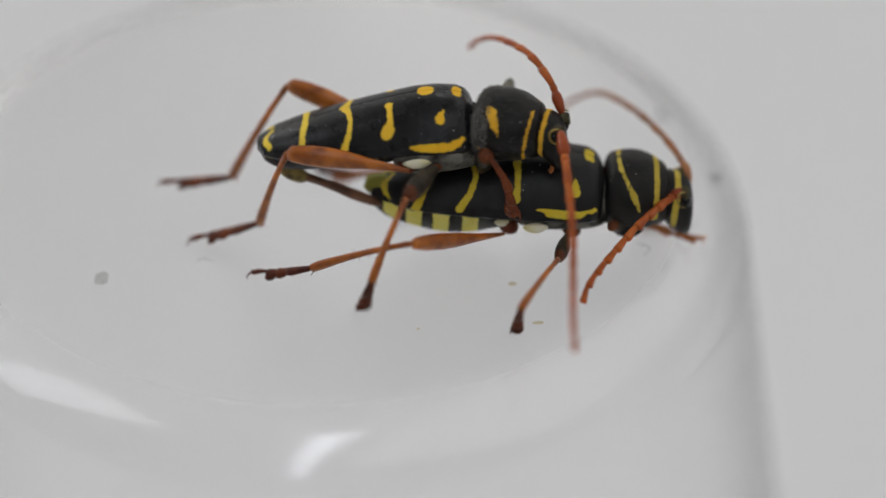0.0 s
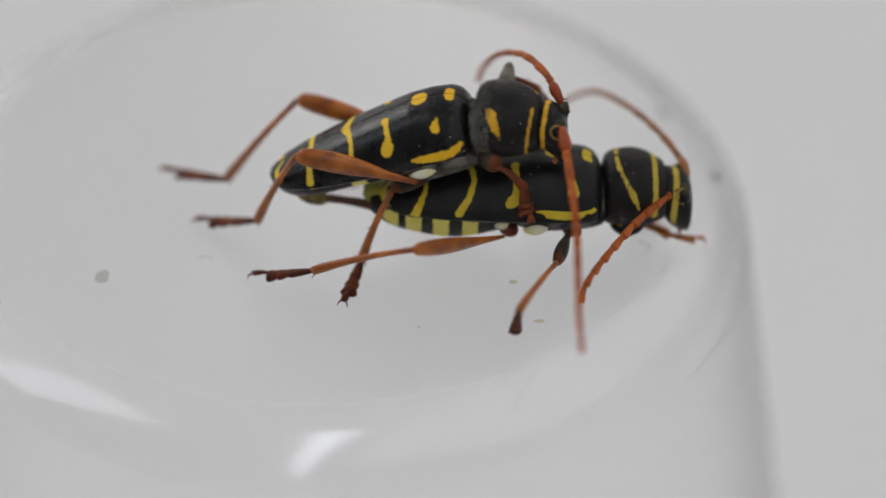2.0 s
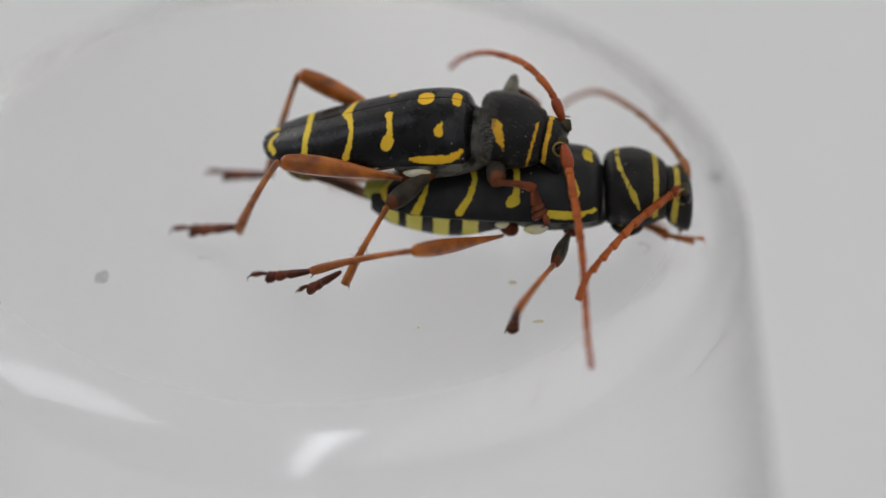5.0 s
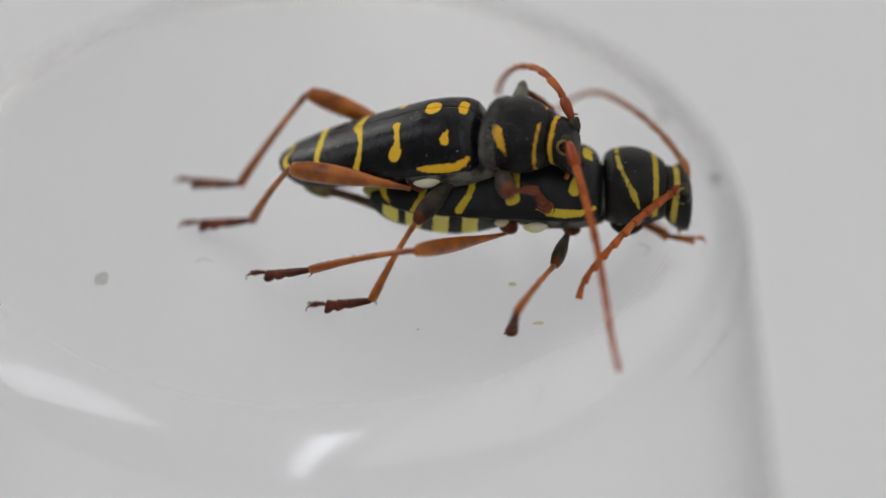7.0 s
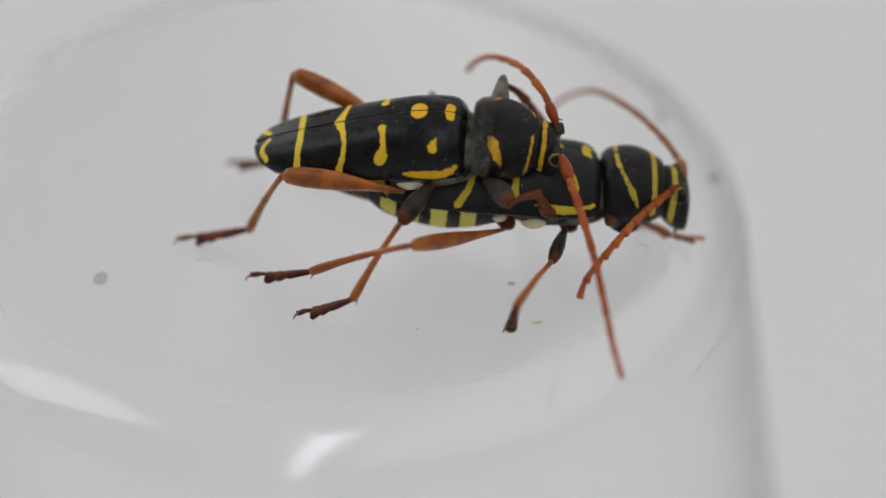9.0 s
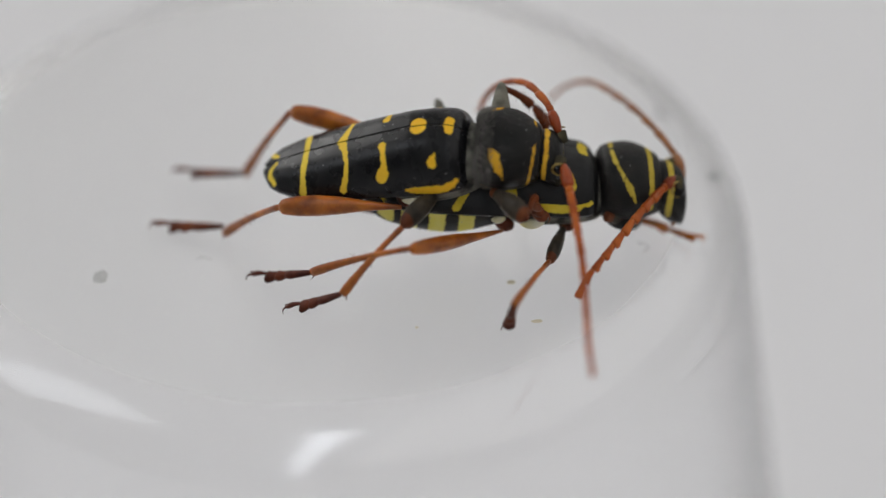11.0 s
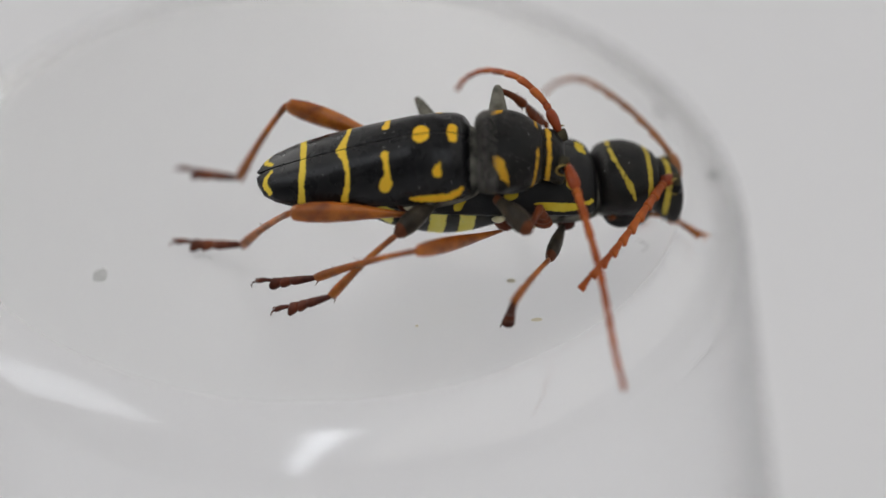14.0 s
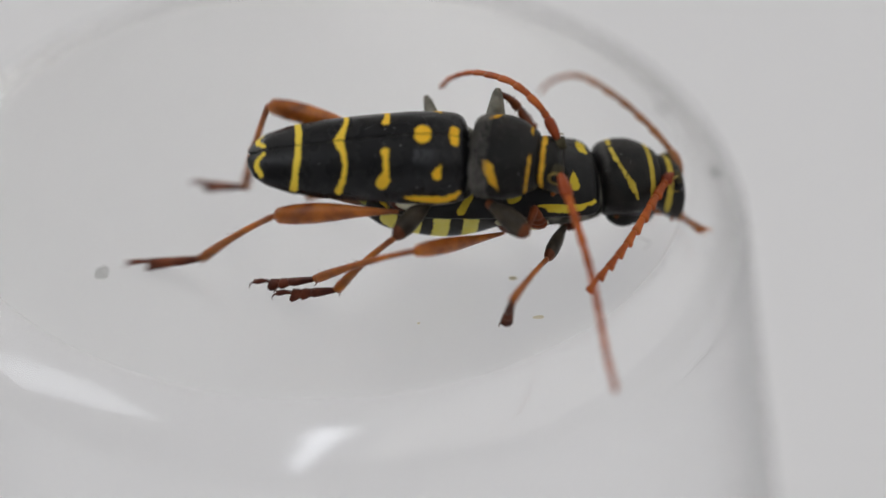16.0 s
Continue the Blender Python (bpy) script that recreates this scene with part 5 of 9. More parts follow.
    walk(male.legs["hind_right"].femur, [
        (0, mm(-3.128, -2.404, -1.016, -8.3, -12.7, 177.1)),
        (0.2, mm(-3.163, -2.327, -0.995, -10.2, -12.6, -177.0)),
        (0.3, mm(-3.507, -2.374, -0.892, -6.7, -7.6, 165.3)),
        (0.5, mm(-3.848, -2.302, -0.821, -8.3, -15.3, 171.4)),
        (0.7, mm(-3.793, -2.314, -0.824, -9.0, -9.1, 172.5)),
        (0.8, mm(-3.909, -2.308, -0.796, -10.2, -15.0, 176.3)),
        (1, mm(-3.806, -2.333, -0.814, -9.5, -16.9, 173.7)),
        (1.2, mm(-3.302, -2.354, -0.863, -10.0, -2.1, -178.6)),
        (1.3, mm(-3.662, -2.381, -0.862, -9.4, -11.6, -178.5)),
        (1.5, mm(-3.320, -2.398, -0.962, -6.2, -17.5, 179.1)),
        (1.7, mm(-3.200, -2.406, -1.007, -5.2, -23.8, -175.7)),
        (1.8, mm(-2.938, -2.397, -1.099, -3.1, -17.7, -177.6)),
        (2, mm(-3.126, -2.406, -1.042, 0.5, -29.5, 175.6)),
        (2.2, mm(-3.124, -2.365, -1.110, 0.4, -21.0, 170.3)),
        (2.3, mm(-3.471, -2.267, -0.999, -0.9, -5.6, 171.5)),
        (2.5, mm(-3.823, -2.167, -0.960, -1.6, -3.5, 159.4)),
        (2.7, mm(-4.171, -2.185, -0.999, -2.1, 5.5, 171.6)),
        (2.8, mm(-4.162, -2.319, -0.924, -3.4, -5.4, -178.2)),
        (3, mm(-3.662, -2.382, -0.969, -3.4, -3.8, 177.8)),
        (3.2, mm(-3.784, -2.375, -0.916, -4.5, -14.0, 176.8)),
        (3.3, mm(-3.646, -2.382, -0.934, -4.6, -10.8, 173.1)),
        (3.5, mm(-3.601, -2.384, -0.918, -5.9, -11.6, 177.7)),
        (3.7, mm(-3.435, -2.389, -0.945, -7.7, -21.2, -174.1)),
        (3.8, mm(-3.497, -2.409, -0.901, -6.8, -21.5, -174.9)),
        (4, mm(-3.357, -2.415, -0.937, -5.6, -21.8, -174.7)),
        (4.2, mm(-3.364, -2.421, -0.934, -5.2, -19.6, -173.1)),
        (6.3, mm(-3.676, -2.468, -0.819, -1.3, -18.8, -172.3)),
        (6.5, mm(-3.468, -2.437, -0.891, -1.4, -21.8, -172.1)),
        (6.7, mm(-3.344, -2.422, -0.945, -0.8, -23.8, -174.5)),
        (6.8, mm(-3.249, -2.415, -0.991, -0.7, -24.6, -175.6)),
        (7, mm(-3.552, -2.432, -0.861, -1.5, -21.4, -174.8)),
        (7.2, mm(-3.345, -2.366, -0.972, -1.1, -21.8, -166.3)),
        (7.3, mm(-3.386, -2.382, -0.956, 3.1, -20.7, -169.5)),
        (7.5, mm(-3.639, -2.420, -0.875, 9.0, -15.9, -177.4)),
        (7.7, mm(-3.775, -2.434, -0.824, 4.3, -20.6, -172.1)),
        (7.8, mm(-3.541, -2.393, -0.899, 0.8, -13.7, -167.1)),
        (8, mm(-3.562, -2.403, -0.888, 1.1, -17.2, -179.4)),
        (8.2, mm(-3.475, -2.407, -0.901, 4.4, -21.9, -173.9)),
        (8.3, mm(-3.464, -2.449, -0.902, 6.5, -20.9, -167.3)),
        (8.5, mm(-3.025, -2.382, -1.065, 14.1, -20.4, -174.2)),
        (8.7, mm(-3.403, -2.454, -0.907, 11.1, -22.8, -169.2)),
        (8.8, mm(-3.564, -2.477, -0.830, 10.4, -23.5, -170.1)),
        (9, mm(-3.076, -2.389, -1.043, 11.0, -19.0, -175.0)),
        (9.2, mm(-3.382, -2.447, -0.899, 8.4, -25.6, -168.5)),
        (11.3, mm(-3.474, -2.405, -0.932, 16.3, -13.6, -177.2)),
        (11.5, mm(-3.416, -2.402, -0.946, 18.1, -14.1, -179.4)),
        (11.7, mm(-2.783, -2.363, -1.125, 18.6, -16.7, -175.6)),
        (11.8, mm(-3.010, -2.390, -1.048, 20.2, -13.9, -179.3)),
        (12, mm(-2.798, -2.384, -1.101, 20.5, -14.1, -177.7)),
        (12.2, mm(-3.058, -2.392, -1.043, 19.8, -5.8, -175.5)),
        (12.3, mm(-3.323, -2.396, -0.981, 20.2, -11.1, -179.7)),
        (12.5, mm(-3.466, -2.401, -0.944, 19.8, -11.9, -179.9)),
        (12.7, mm(-3.124, -2.356, -1.035, 17.9, -14.9, -171.5)),
        (12.8, mm(-2.968, -2.375, -1.084, 19.1, -16.1, -176.9)),
        (13, mm(-3.294, -2.394, -0.988, 21.2, -7.0, 176.4)),
        (13.2, mm(-3.147, -2.383, -1.023, 21.6, -11.2, -176.1)),
        (13.3, mm(-2.518, -2.344, -1.175, 22.4, -12.8, -176.5)),
        (13.5, mm(-3.531, -2.407, -0.954, 23.9, -7.9, -178.9)),
        (13.7, mm(-3.408, -2.404, -0.980, 21.3, -9.3, -177.0)),
        (13.8, mm(-3.155, -2.393, -1.029, 19.3, -12.2, -177.4)),
        (14, mm(-3.012, -2.386, -1.056, 16.6, -16.6, -175.7)),
        (14.2, mm(-3.359, -2.424, -0.932, 18.6, -19.3, -173.5)),
        (14.3, mm(-3.592, -2.507, -0.838, 19.1, -19.9, -168.0)),
        (14.5, mm(-2.980, -2.360, -1.061, 22.4, -15.3, -169.7)),
        (14.7, mm(-2.801, -2.306, -1.132, 20.3, -27.0, -166.3)),
        (14.8, mm(-2.935, -2.321, -1.099, 20.7, -16.6, -170.5)),
        (15, mm(-2.561, -2.251, -1.229, 18.4, -19.3, -166.9)),
        (15.2, mm(-2.501, -2.245, -1.279, 18.8, -26.6, -167.7)),
        (15.3, mm(-2.663, -2.343, -1.144, 22.8, -12.7, -179.7)),
        (15.5, mm(-3.202, -2.400, -1.000, 23.9, -6.3, 176.4)),
        (15.7, mm(-2.729, -2.300, -1.224, 20.6, -22.6, -169.2)),
        (15.8, mm(-3.051, -2.339, -1.161, 18.1, -32.2, -164.2)),
        (16, mm(-3.304, -2.408, -0.995, 22.3, -2.9, -175.8))])
    walk(male.legs["hind_right"].tibia, [
        (0, mm(-8.877, -2.111, 0.278, -3.5, 55.6, 131.5)),
        (0.2, mm(-8.913, -2.630, 0.289, -27.5, 62.8, 111.4)),
        (0.3, mm(-9.163, -0.887, -0.114, -2.3, 40.4, 145.7)),
        (0.5, mm(-9.476, -1.454, 0.731, -3.9, 37.8, 149.1)),
        (0.7, mm(-9.569, -1.553, 0.107, -6.6, 38.9, 146.4)),
        (0.8, mm(-9.595, -1.941, 0.732, -4.9, 30.8, 148.8)),
        (1, mm(-9.416, -1.713, 0.904, -2.8, 24.0, 152.7)),
        (1.2, mm(-9.196, -2.496, -0.645, -19.3, 54.5, 121.9)),
        (1.3, mm(-9.439, -2.535, 0.325, -8.1, 61.2, 132.5)),
        (1.5, mm(-8.946, -2.314, 0.812, -1.6, 61.4, 134.6)),
        (1.7, mm(-8.584, -2.806, 1.372, 2.9, 43.9, 140.5)),
        (1.8, mm(-8.555, -2.630, 0.693, -0.5, 50.3, 136.9)),
        (2, mm(-8.244, -2.010, 1.867, 13.7, 43.7, 156.6)),
        (2.2, mm(-8.552, -1.433, 1.007, 9.2, 38.2, 152.5)),
        (2.3, mm(-9.279, -1.404, -0.428, -18.7, 68.3, 121.8)),
        (2.5, mm(-9.337, -0.099, -0.603, -0.4, 38.7, 148.7)),
        (2.7, mm(-9.981, -1.330, -1.563, 8.0, 34.6, 175.2)),
        (2.8, mm(-10.033, -2.499, -0.373, 0.4, 27.8, 169.6)),
        (3, mm(-9.544, -2.157, -0.575, -3.5, 42.3, 169.5)),
        (3.2, mm(-9.500, -2.060, 0.513, 9.1, 18.1, -174.8)),
        (3.3, mm(-9.400, -1.684, 0.170, 9.4, 18.4, 179.2)),
        (3.5, mm(-9.377, -2.153, 0.264, -5.6, 54.2, 148.4)),
        (3.7, mm(-8.906, -2.954, 1.190, 8.7, 48.7, 170.3)),
        (3.8, mm(-8.965, -2.899, 1.259, 2.1, 49.7, 164.5)),
        (4, mm(-8.812, -2.921, 1.253, -1.7, 40.2, 162.9)),
        (4.2, mm(-8.881, -3.092, 1.046, -4.6, 53.5, 158.2)),
        (6.3, mm(-9.211, -3.212, 1.082, 16.4, 53.2, 156.7)),
        (6.5, mm(-8.893, -3.185, 1.304, 13.4, 39.4, 151.3)),
        (6.7, mm(-8.718, -2.937, 1.434, 15.7, 42.2, 154.8)),
        (6.8, mm(-8.597, -2.830, 1.466, 18.2, 37.0, 159.1)),
        (7, mm(-9.023, -2.931, 1.292, 11.8, 43.9, 149.5)),
        (7.2, mm(-8.668, -3.661, 1.222, -6.4, 60.7, 132.2)),
        (7.3, mm(-8.815, -3.390, 1.125, 5.7, 50.6, 151.0)),
        (7.5, mm(-9.309, -2.674, 0.738, 15.9, 40.1, 173.2)),
        (7.7, mm(-9.244, -3.188, 1.256, 14.0, 37.0, 175.5)),
        (7.8, mm(-9.129, -3.677, 0.494, 13.2, 46.1, 175.5)),
        (8, mm(-9.196, -2.458, 0.862, 7.4, 25.2, 166.4)),
        (8.2, mm(-8.919, -2.993, 1.297, 17.2, 20.5, 174.1)),
        (8.3, mm(-8.839, -3.661, 1.207, 19.3, 63.7, 166.9)),
        (8.5, mm(-8.526, -2.943, 0.992, 29.3, 60.9, 169.0)),
        (8.7, mm(-8.748, -3.469, 1.376, 24.7, 59.7, 159.0)),
        (8.8, mm(-8.895, -3.408, 1.520, 21.5, 54.3, 153.6)),
        (9, mm(-8.633, -2.872, 0.881, 25.0, 58.9, 155.9)),
        (9.2, mm(-8.598, -3.510, 1.647, 21.2, 39.3, 150.1)),
        (11.3, mm(-9.202, -2.682, 0.456, 28.6, 36.9, 157.2)),
        (11.5, mm(-9.138, -2.467, 0.492, 29.1, 42.5, 157.5)),
        (11.7, mm(-8.418, -2.800, 0.569, 39.9, 31.5, 167.6)),
        (11.8, mm(-8.737, -2.459, 0.369, 42.9, 28.7, 166.7)),
        (12, mm(-8.515, -2.614, 0.339, 29.5, 69.5, 144.4)),
        (12.2, mm(-8.910, -2.857, -0.446, 48.4, 46.0, 172.0)),
        (12.3, mm(-9.112, -2.427, 0.157, 46.9, 43.9, 176.7)),
        (12.5, mm(-9.240, -2.412, 0.269, 28.4, 31.7, 163.2)),
        (12.7, mm(-8.763, -3.198, 0.483, 27.1, 51.0, 170.8)),
        (12.8, mm(-8.630, -2.686, 0.548, 25.4, 34.8, 170.9)),
        (13, mm(-9.138, -2.022, -0.265, 25.3, 19.8, 173.4)),
        (13.2, mm(-8.923, -2.776, 0.118, 24.6, 66.1, 165.4)),
        (13.3, mm(-8.260, -2.699, 0.133, 34.6, 58.7, 172.5)),
        (13.5, mm(-9.374, -2.522, -0.142, 35.3, 54.0, 165.4)),
        (13.7, mm(-9.223, -2.710, -0.029, 31.5, 36.8, 158.8)),
        (13.8, mm(-8.916, -2.657, 0.216, 35.2, 36.5, 163.6)),
        (14, mm(-8.649, -2.811, 0.634, 29.1, 48.3, 153.1)),
        (14.2, mm(-8.892, -3.058, 1.018, 36.7, 45.1, 155.1)),
        (14.3, mm(-9.021, -3.657, 1.167, 42.6, 44.5, 156.6)),
        (14.5, mm(-8.579, -3.382, 0.495, 5.1, 78.4, 110.1)),
        (14.7, mm(-7.907, -3.550, 1.551, -0.1, 70.8, 114.9)),
        (14.8, mm(-8.512, -3.257, 0.583, 32.8, 46.3, 161.0)),
        (15, mm(-7.986, -3.514, 0.717, 29.7, 32.2, 171.0)),
        (15.2, mm(-7.656, -3.368, 1.361, 32.4, 42.3, 174.6)),
        (15.3, mm(-8.418, -2.376, 0.158, 29.6, 27.4, 169.4)),
        (15.5, mm(-9.055, -2.036, -0.356, 29.4, 27.1, 168.7)),
        (15.7, mm(-8.079, -3.318, 1.046, 13.1, 67.6, 149.6)),
        (15.8, mm(-7.852, -3.701, 1.987, 13.6, 57.7, 149.9)),
        (16, mm(-9.181, -2.839, -0.698, 31.3, 48.4, 176.0))])
    walk(male.legs["hind_right"].tarsus, [
        (0, mm(-11.052, 0.343, -4.506, -8.5, 13.4, 174.5)),
        (0.2, mm(-9.881, -0.165, -4.871, -7.8, 18.3, 175.4)),
        (0.3, mm(-12.810, 1.604, -3.874, -7.4, 17.4, 175.7)),
        (0.5, mm(-13.407, 0.901, -2.825, -7.8, -1.6, 168.8)),
        (0.7, mm(-13.330, 0.945, -3.533, -7.4, -6.7, 170.0)),
        (0.8, mm(-13.857, 0.637, -2.240, -7.2, -13.2, 168.4)),
        (1, mm(-14.125, 0.717, -1.453, -5.6, -11.3, 162.4)),
        (1.2, mm(-10.977, 0.360, -5.368, -6.7, 9.7, 164.8)),
        (1.3, mm(-11.324, -0.479, -4.759, -7.3, 9.2, 165.4)),
        (1.5, mm(-10.895, -0.338, -4.280, -5.4, 15.7, 168.9)),
        (1.7, mm(-11.809, -0.147, -2.649, -0.3, -7.5, 165.9)),
        (1.8, mm(-11.260, -0.102, -3.772, 2.2, 5.8, 157.2)),
        (2, mm(-12.096, -0.346, -2.138, 6.1, -1.9, 158.8)),
        (2.2, mm(-12.593, 0.673, -2.581, -0.4, -17.6, 176.6)),
        (2.3, mm(-10.408, 0.417, -5.818, -7.5, -18.7, -132.3)),
        (2.5, mm(-13.207, 2.251, -4.228, -7.3, 18.6, -119.8)),
        (2.7, mm(-14.737, -0.933, -4.858, -7.6, -17.7, -151.4)),
        (2.8, mm(-15.081, -1.570, -3.075, -8.6, 1.4, 174.6)),
        (3, mm(-13.765, -1.377, -4.476, -3.2, 2.8, 176.4)),
        (3.2, mm(-14.990, -2.560, -1.290, -4.8, -3.4, 171.0)),
        (3.3, mm(-14.904, -1.609, -1.656, -5.6, -10.2, 174.1)),
        (3.5, mm(-12.263, -0.375, -4.442, -6.7, 14.4, -176.1)),
        (3.7, mm(-12.683, -2.307, -3.164, -9.2, 16.0, 169.1)),
        (3.8, mm(-12.577, -1.899, -3.167, -6.4, 13.9, 175.0)),
        (4, mm(-13.046, -1.620, -2.492, -4.1, 13.1, 175.9)),
        (4.2, mm(-12.087, -1.812, -3.615, -4.2, 8.5, 169.1)),
        (6.3, mm(-12.403, -1.838, -3.561, 1.3, 5.3, 174.0)),
        (6.5, mm(-12.828, -1.034, -2.373, 1.3, -5.3, 178.2)),
        (6.7, mm(-12.607, -1.104, -2.458, 1.0, -4.9, 176.4)),
        (6.8, mm(-12.927, -1.174, -2.019, 0.7, -6.3, 174.5)),
        (7, mm(-12.627, -0.811, -2.728, -0.2, -2.2, 179.5)),
        (7.2, mm(-10.574, -1.558, -3.837, 2.5, 10.7, 172.2)),
        (7.3, mm(-12.036, -1.603, -3.355, 5.6, 9.1, 174.9)),
        (7.5, mm(-13.716, -2.147, -2.995, 9.5, 2.0, -179.2)),
        (7.7, mm(-13.863, -2.826, -2.234, 6.6, 3.8, 173.6)),
        (7.8, mm(-13.142, -3.360, -3.682, 4.3, 5.6, 176.4)),
        (8, mm(-14.296, -1.226, -1.612, 1.4, -12.6, 179.8)),
        (8.2, mm(-14.324, -2.434, -0.733, 5.8, -5.0, 179.4)),
        (8.3, mm(-11.339, -3.081, -3.995, 8.1, 16.2, 176.1)),
        (8.5, mm(-11.291, -2.404, -4.078, 14.3, 12.6, -173.2)),
        (8.7, mm(-11.475, -2.423, -3.635, 12.4, 8.3, -179.1)),
        (8.8, mm(-11.921, -1.902, -3.194, 12.0, 5.8, -177.4)),
        (9, mm(-11.363, -1.649, -4.088, 11.2, 5.8, -175.9)),
        (9.2, mm(-12.489, -1.273, -2.027, 11.1, -2.8, 179.7)),
        (11.3, mm(-13.475, -0.886, -3.030, 17.9, -5.6, 175.9)),
        (11.5, mm(-13.087, -0.833, -3.429, 18.7, -4.0, 178.1)),
        (11.7, mm(-13.248, -1.742, -2.462, 20.3, -11.5, 171.1)),
        (11.8, mm(-13.690, -1.292, -2.415, 20.3, -11.5, 174.5)),
        (12, mm(-10.165, -1.431, -5.094, 20.9, 15.5, -179.1)),
        (12.2, mm(-12.901, -2.298, -4.616, 20.7, 4.4, 178.2)),
        (12.3, mm(-13.280, -2.189, -3.868, 20.5, 10.8, 176.1)),
        (12.5, mm(-13.966, -0.989, -2.776, 21.0, -4.9, 175.5)),
        (12.7, mm(-12.366, -2.613, -4.023, 17.1, -8.3, -169.2)),
        (12.8, mm(-13.335, -1.936, -2.760, 11.5, -27.6, -154.5)),
        (13, mm(-14.558, -1.395, -2.233, 8.9, -19.0, -146.9)),
        (13.2, mm(-11.201, -2.184, -5.183, 16.1, -15.8, -158.3)),
        (13.3, mm(-11.250, -2.304, -4.821, 13.4, -33.3, -145.0)),
        (13.5, mm(-12.677, -1.662, -4.831, 24.3, 6.5, 178.7)),
        (13.7, mm(-13.554, -1.027, -3.500, 22.0, -0.7, 169.7)),
        (13.8, mm(-13.389, -1.340, -3.234, 20.7, -5.1, 170.7)),
        (14, mm(-12.088, -1.067, -3.699, 19.1, 2.4, 169.3)),
        (14.2, mm(-12.600, -1.332, -3.095, 19.6, -7.5, 175.4)),
        (14.3, mm(-12.816, -2.015, -2.899, 20.9, -0.2, -179.7)),
        (14.5, mm(-8.978, -2.290, -5.187, 22.8, 25.8, -177.5)),
        (14.7, mm(-8.709, -1.817, -3.926, 19.9, 30.2, 173.8)),
        (14.8, mm(-12.302, -1.949, -3.608, 24.0, 5.9, -171.5)),
        (15, mm(-12.834, -2.747, -2.372, 22.6, -2.8, 176.6)),
        (15.2, mm(-11.926, -2.968, -2.543, 21.7, 2.3, 175.3)),
        (15.3, mm(-13.480, -1.431, -2.509, 11.8, -34.2, -148.8)),
        (15.5, mm(-14.116, -1.022, -3.001, 14.7, -17.6, -151.4)),
        (15.7, mm(-9.984, -2.203, -4.317, 14.9, -18.5, -148.1)),
        (15.8, mm(-10.534, -2.146, -2.915, 17.8, 21.4, -179.6)),
        (16, mm(-13.020, -2.570, -5.037, 22.7, 8.6, 179.7))])
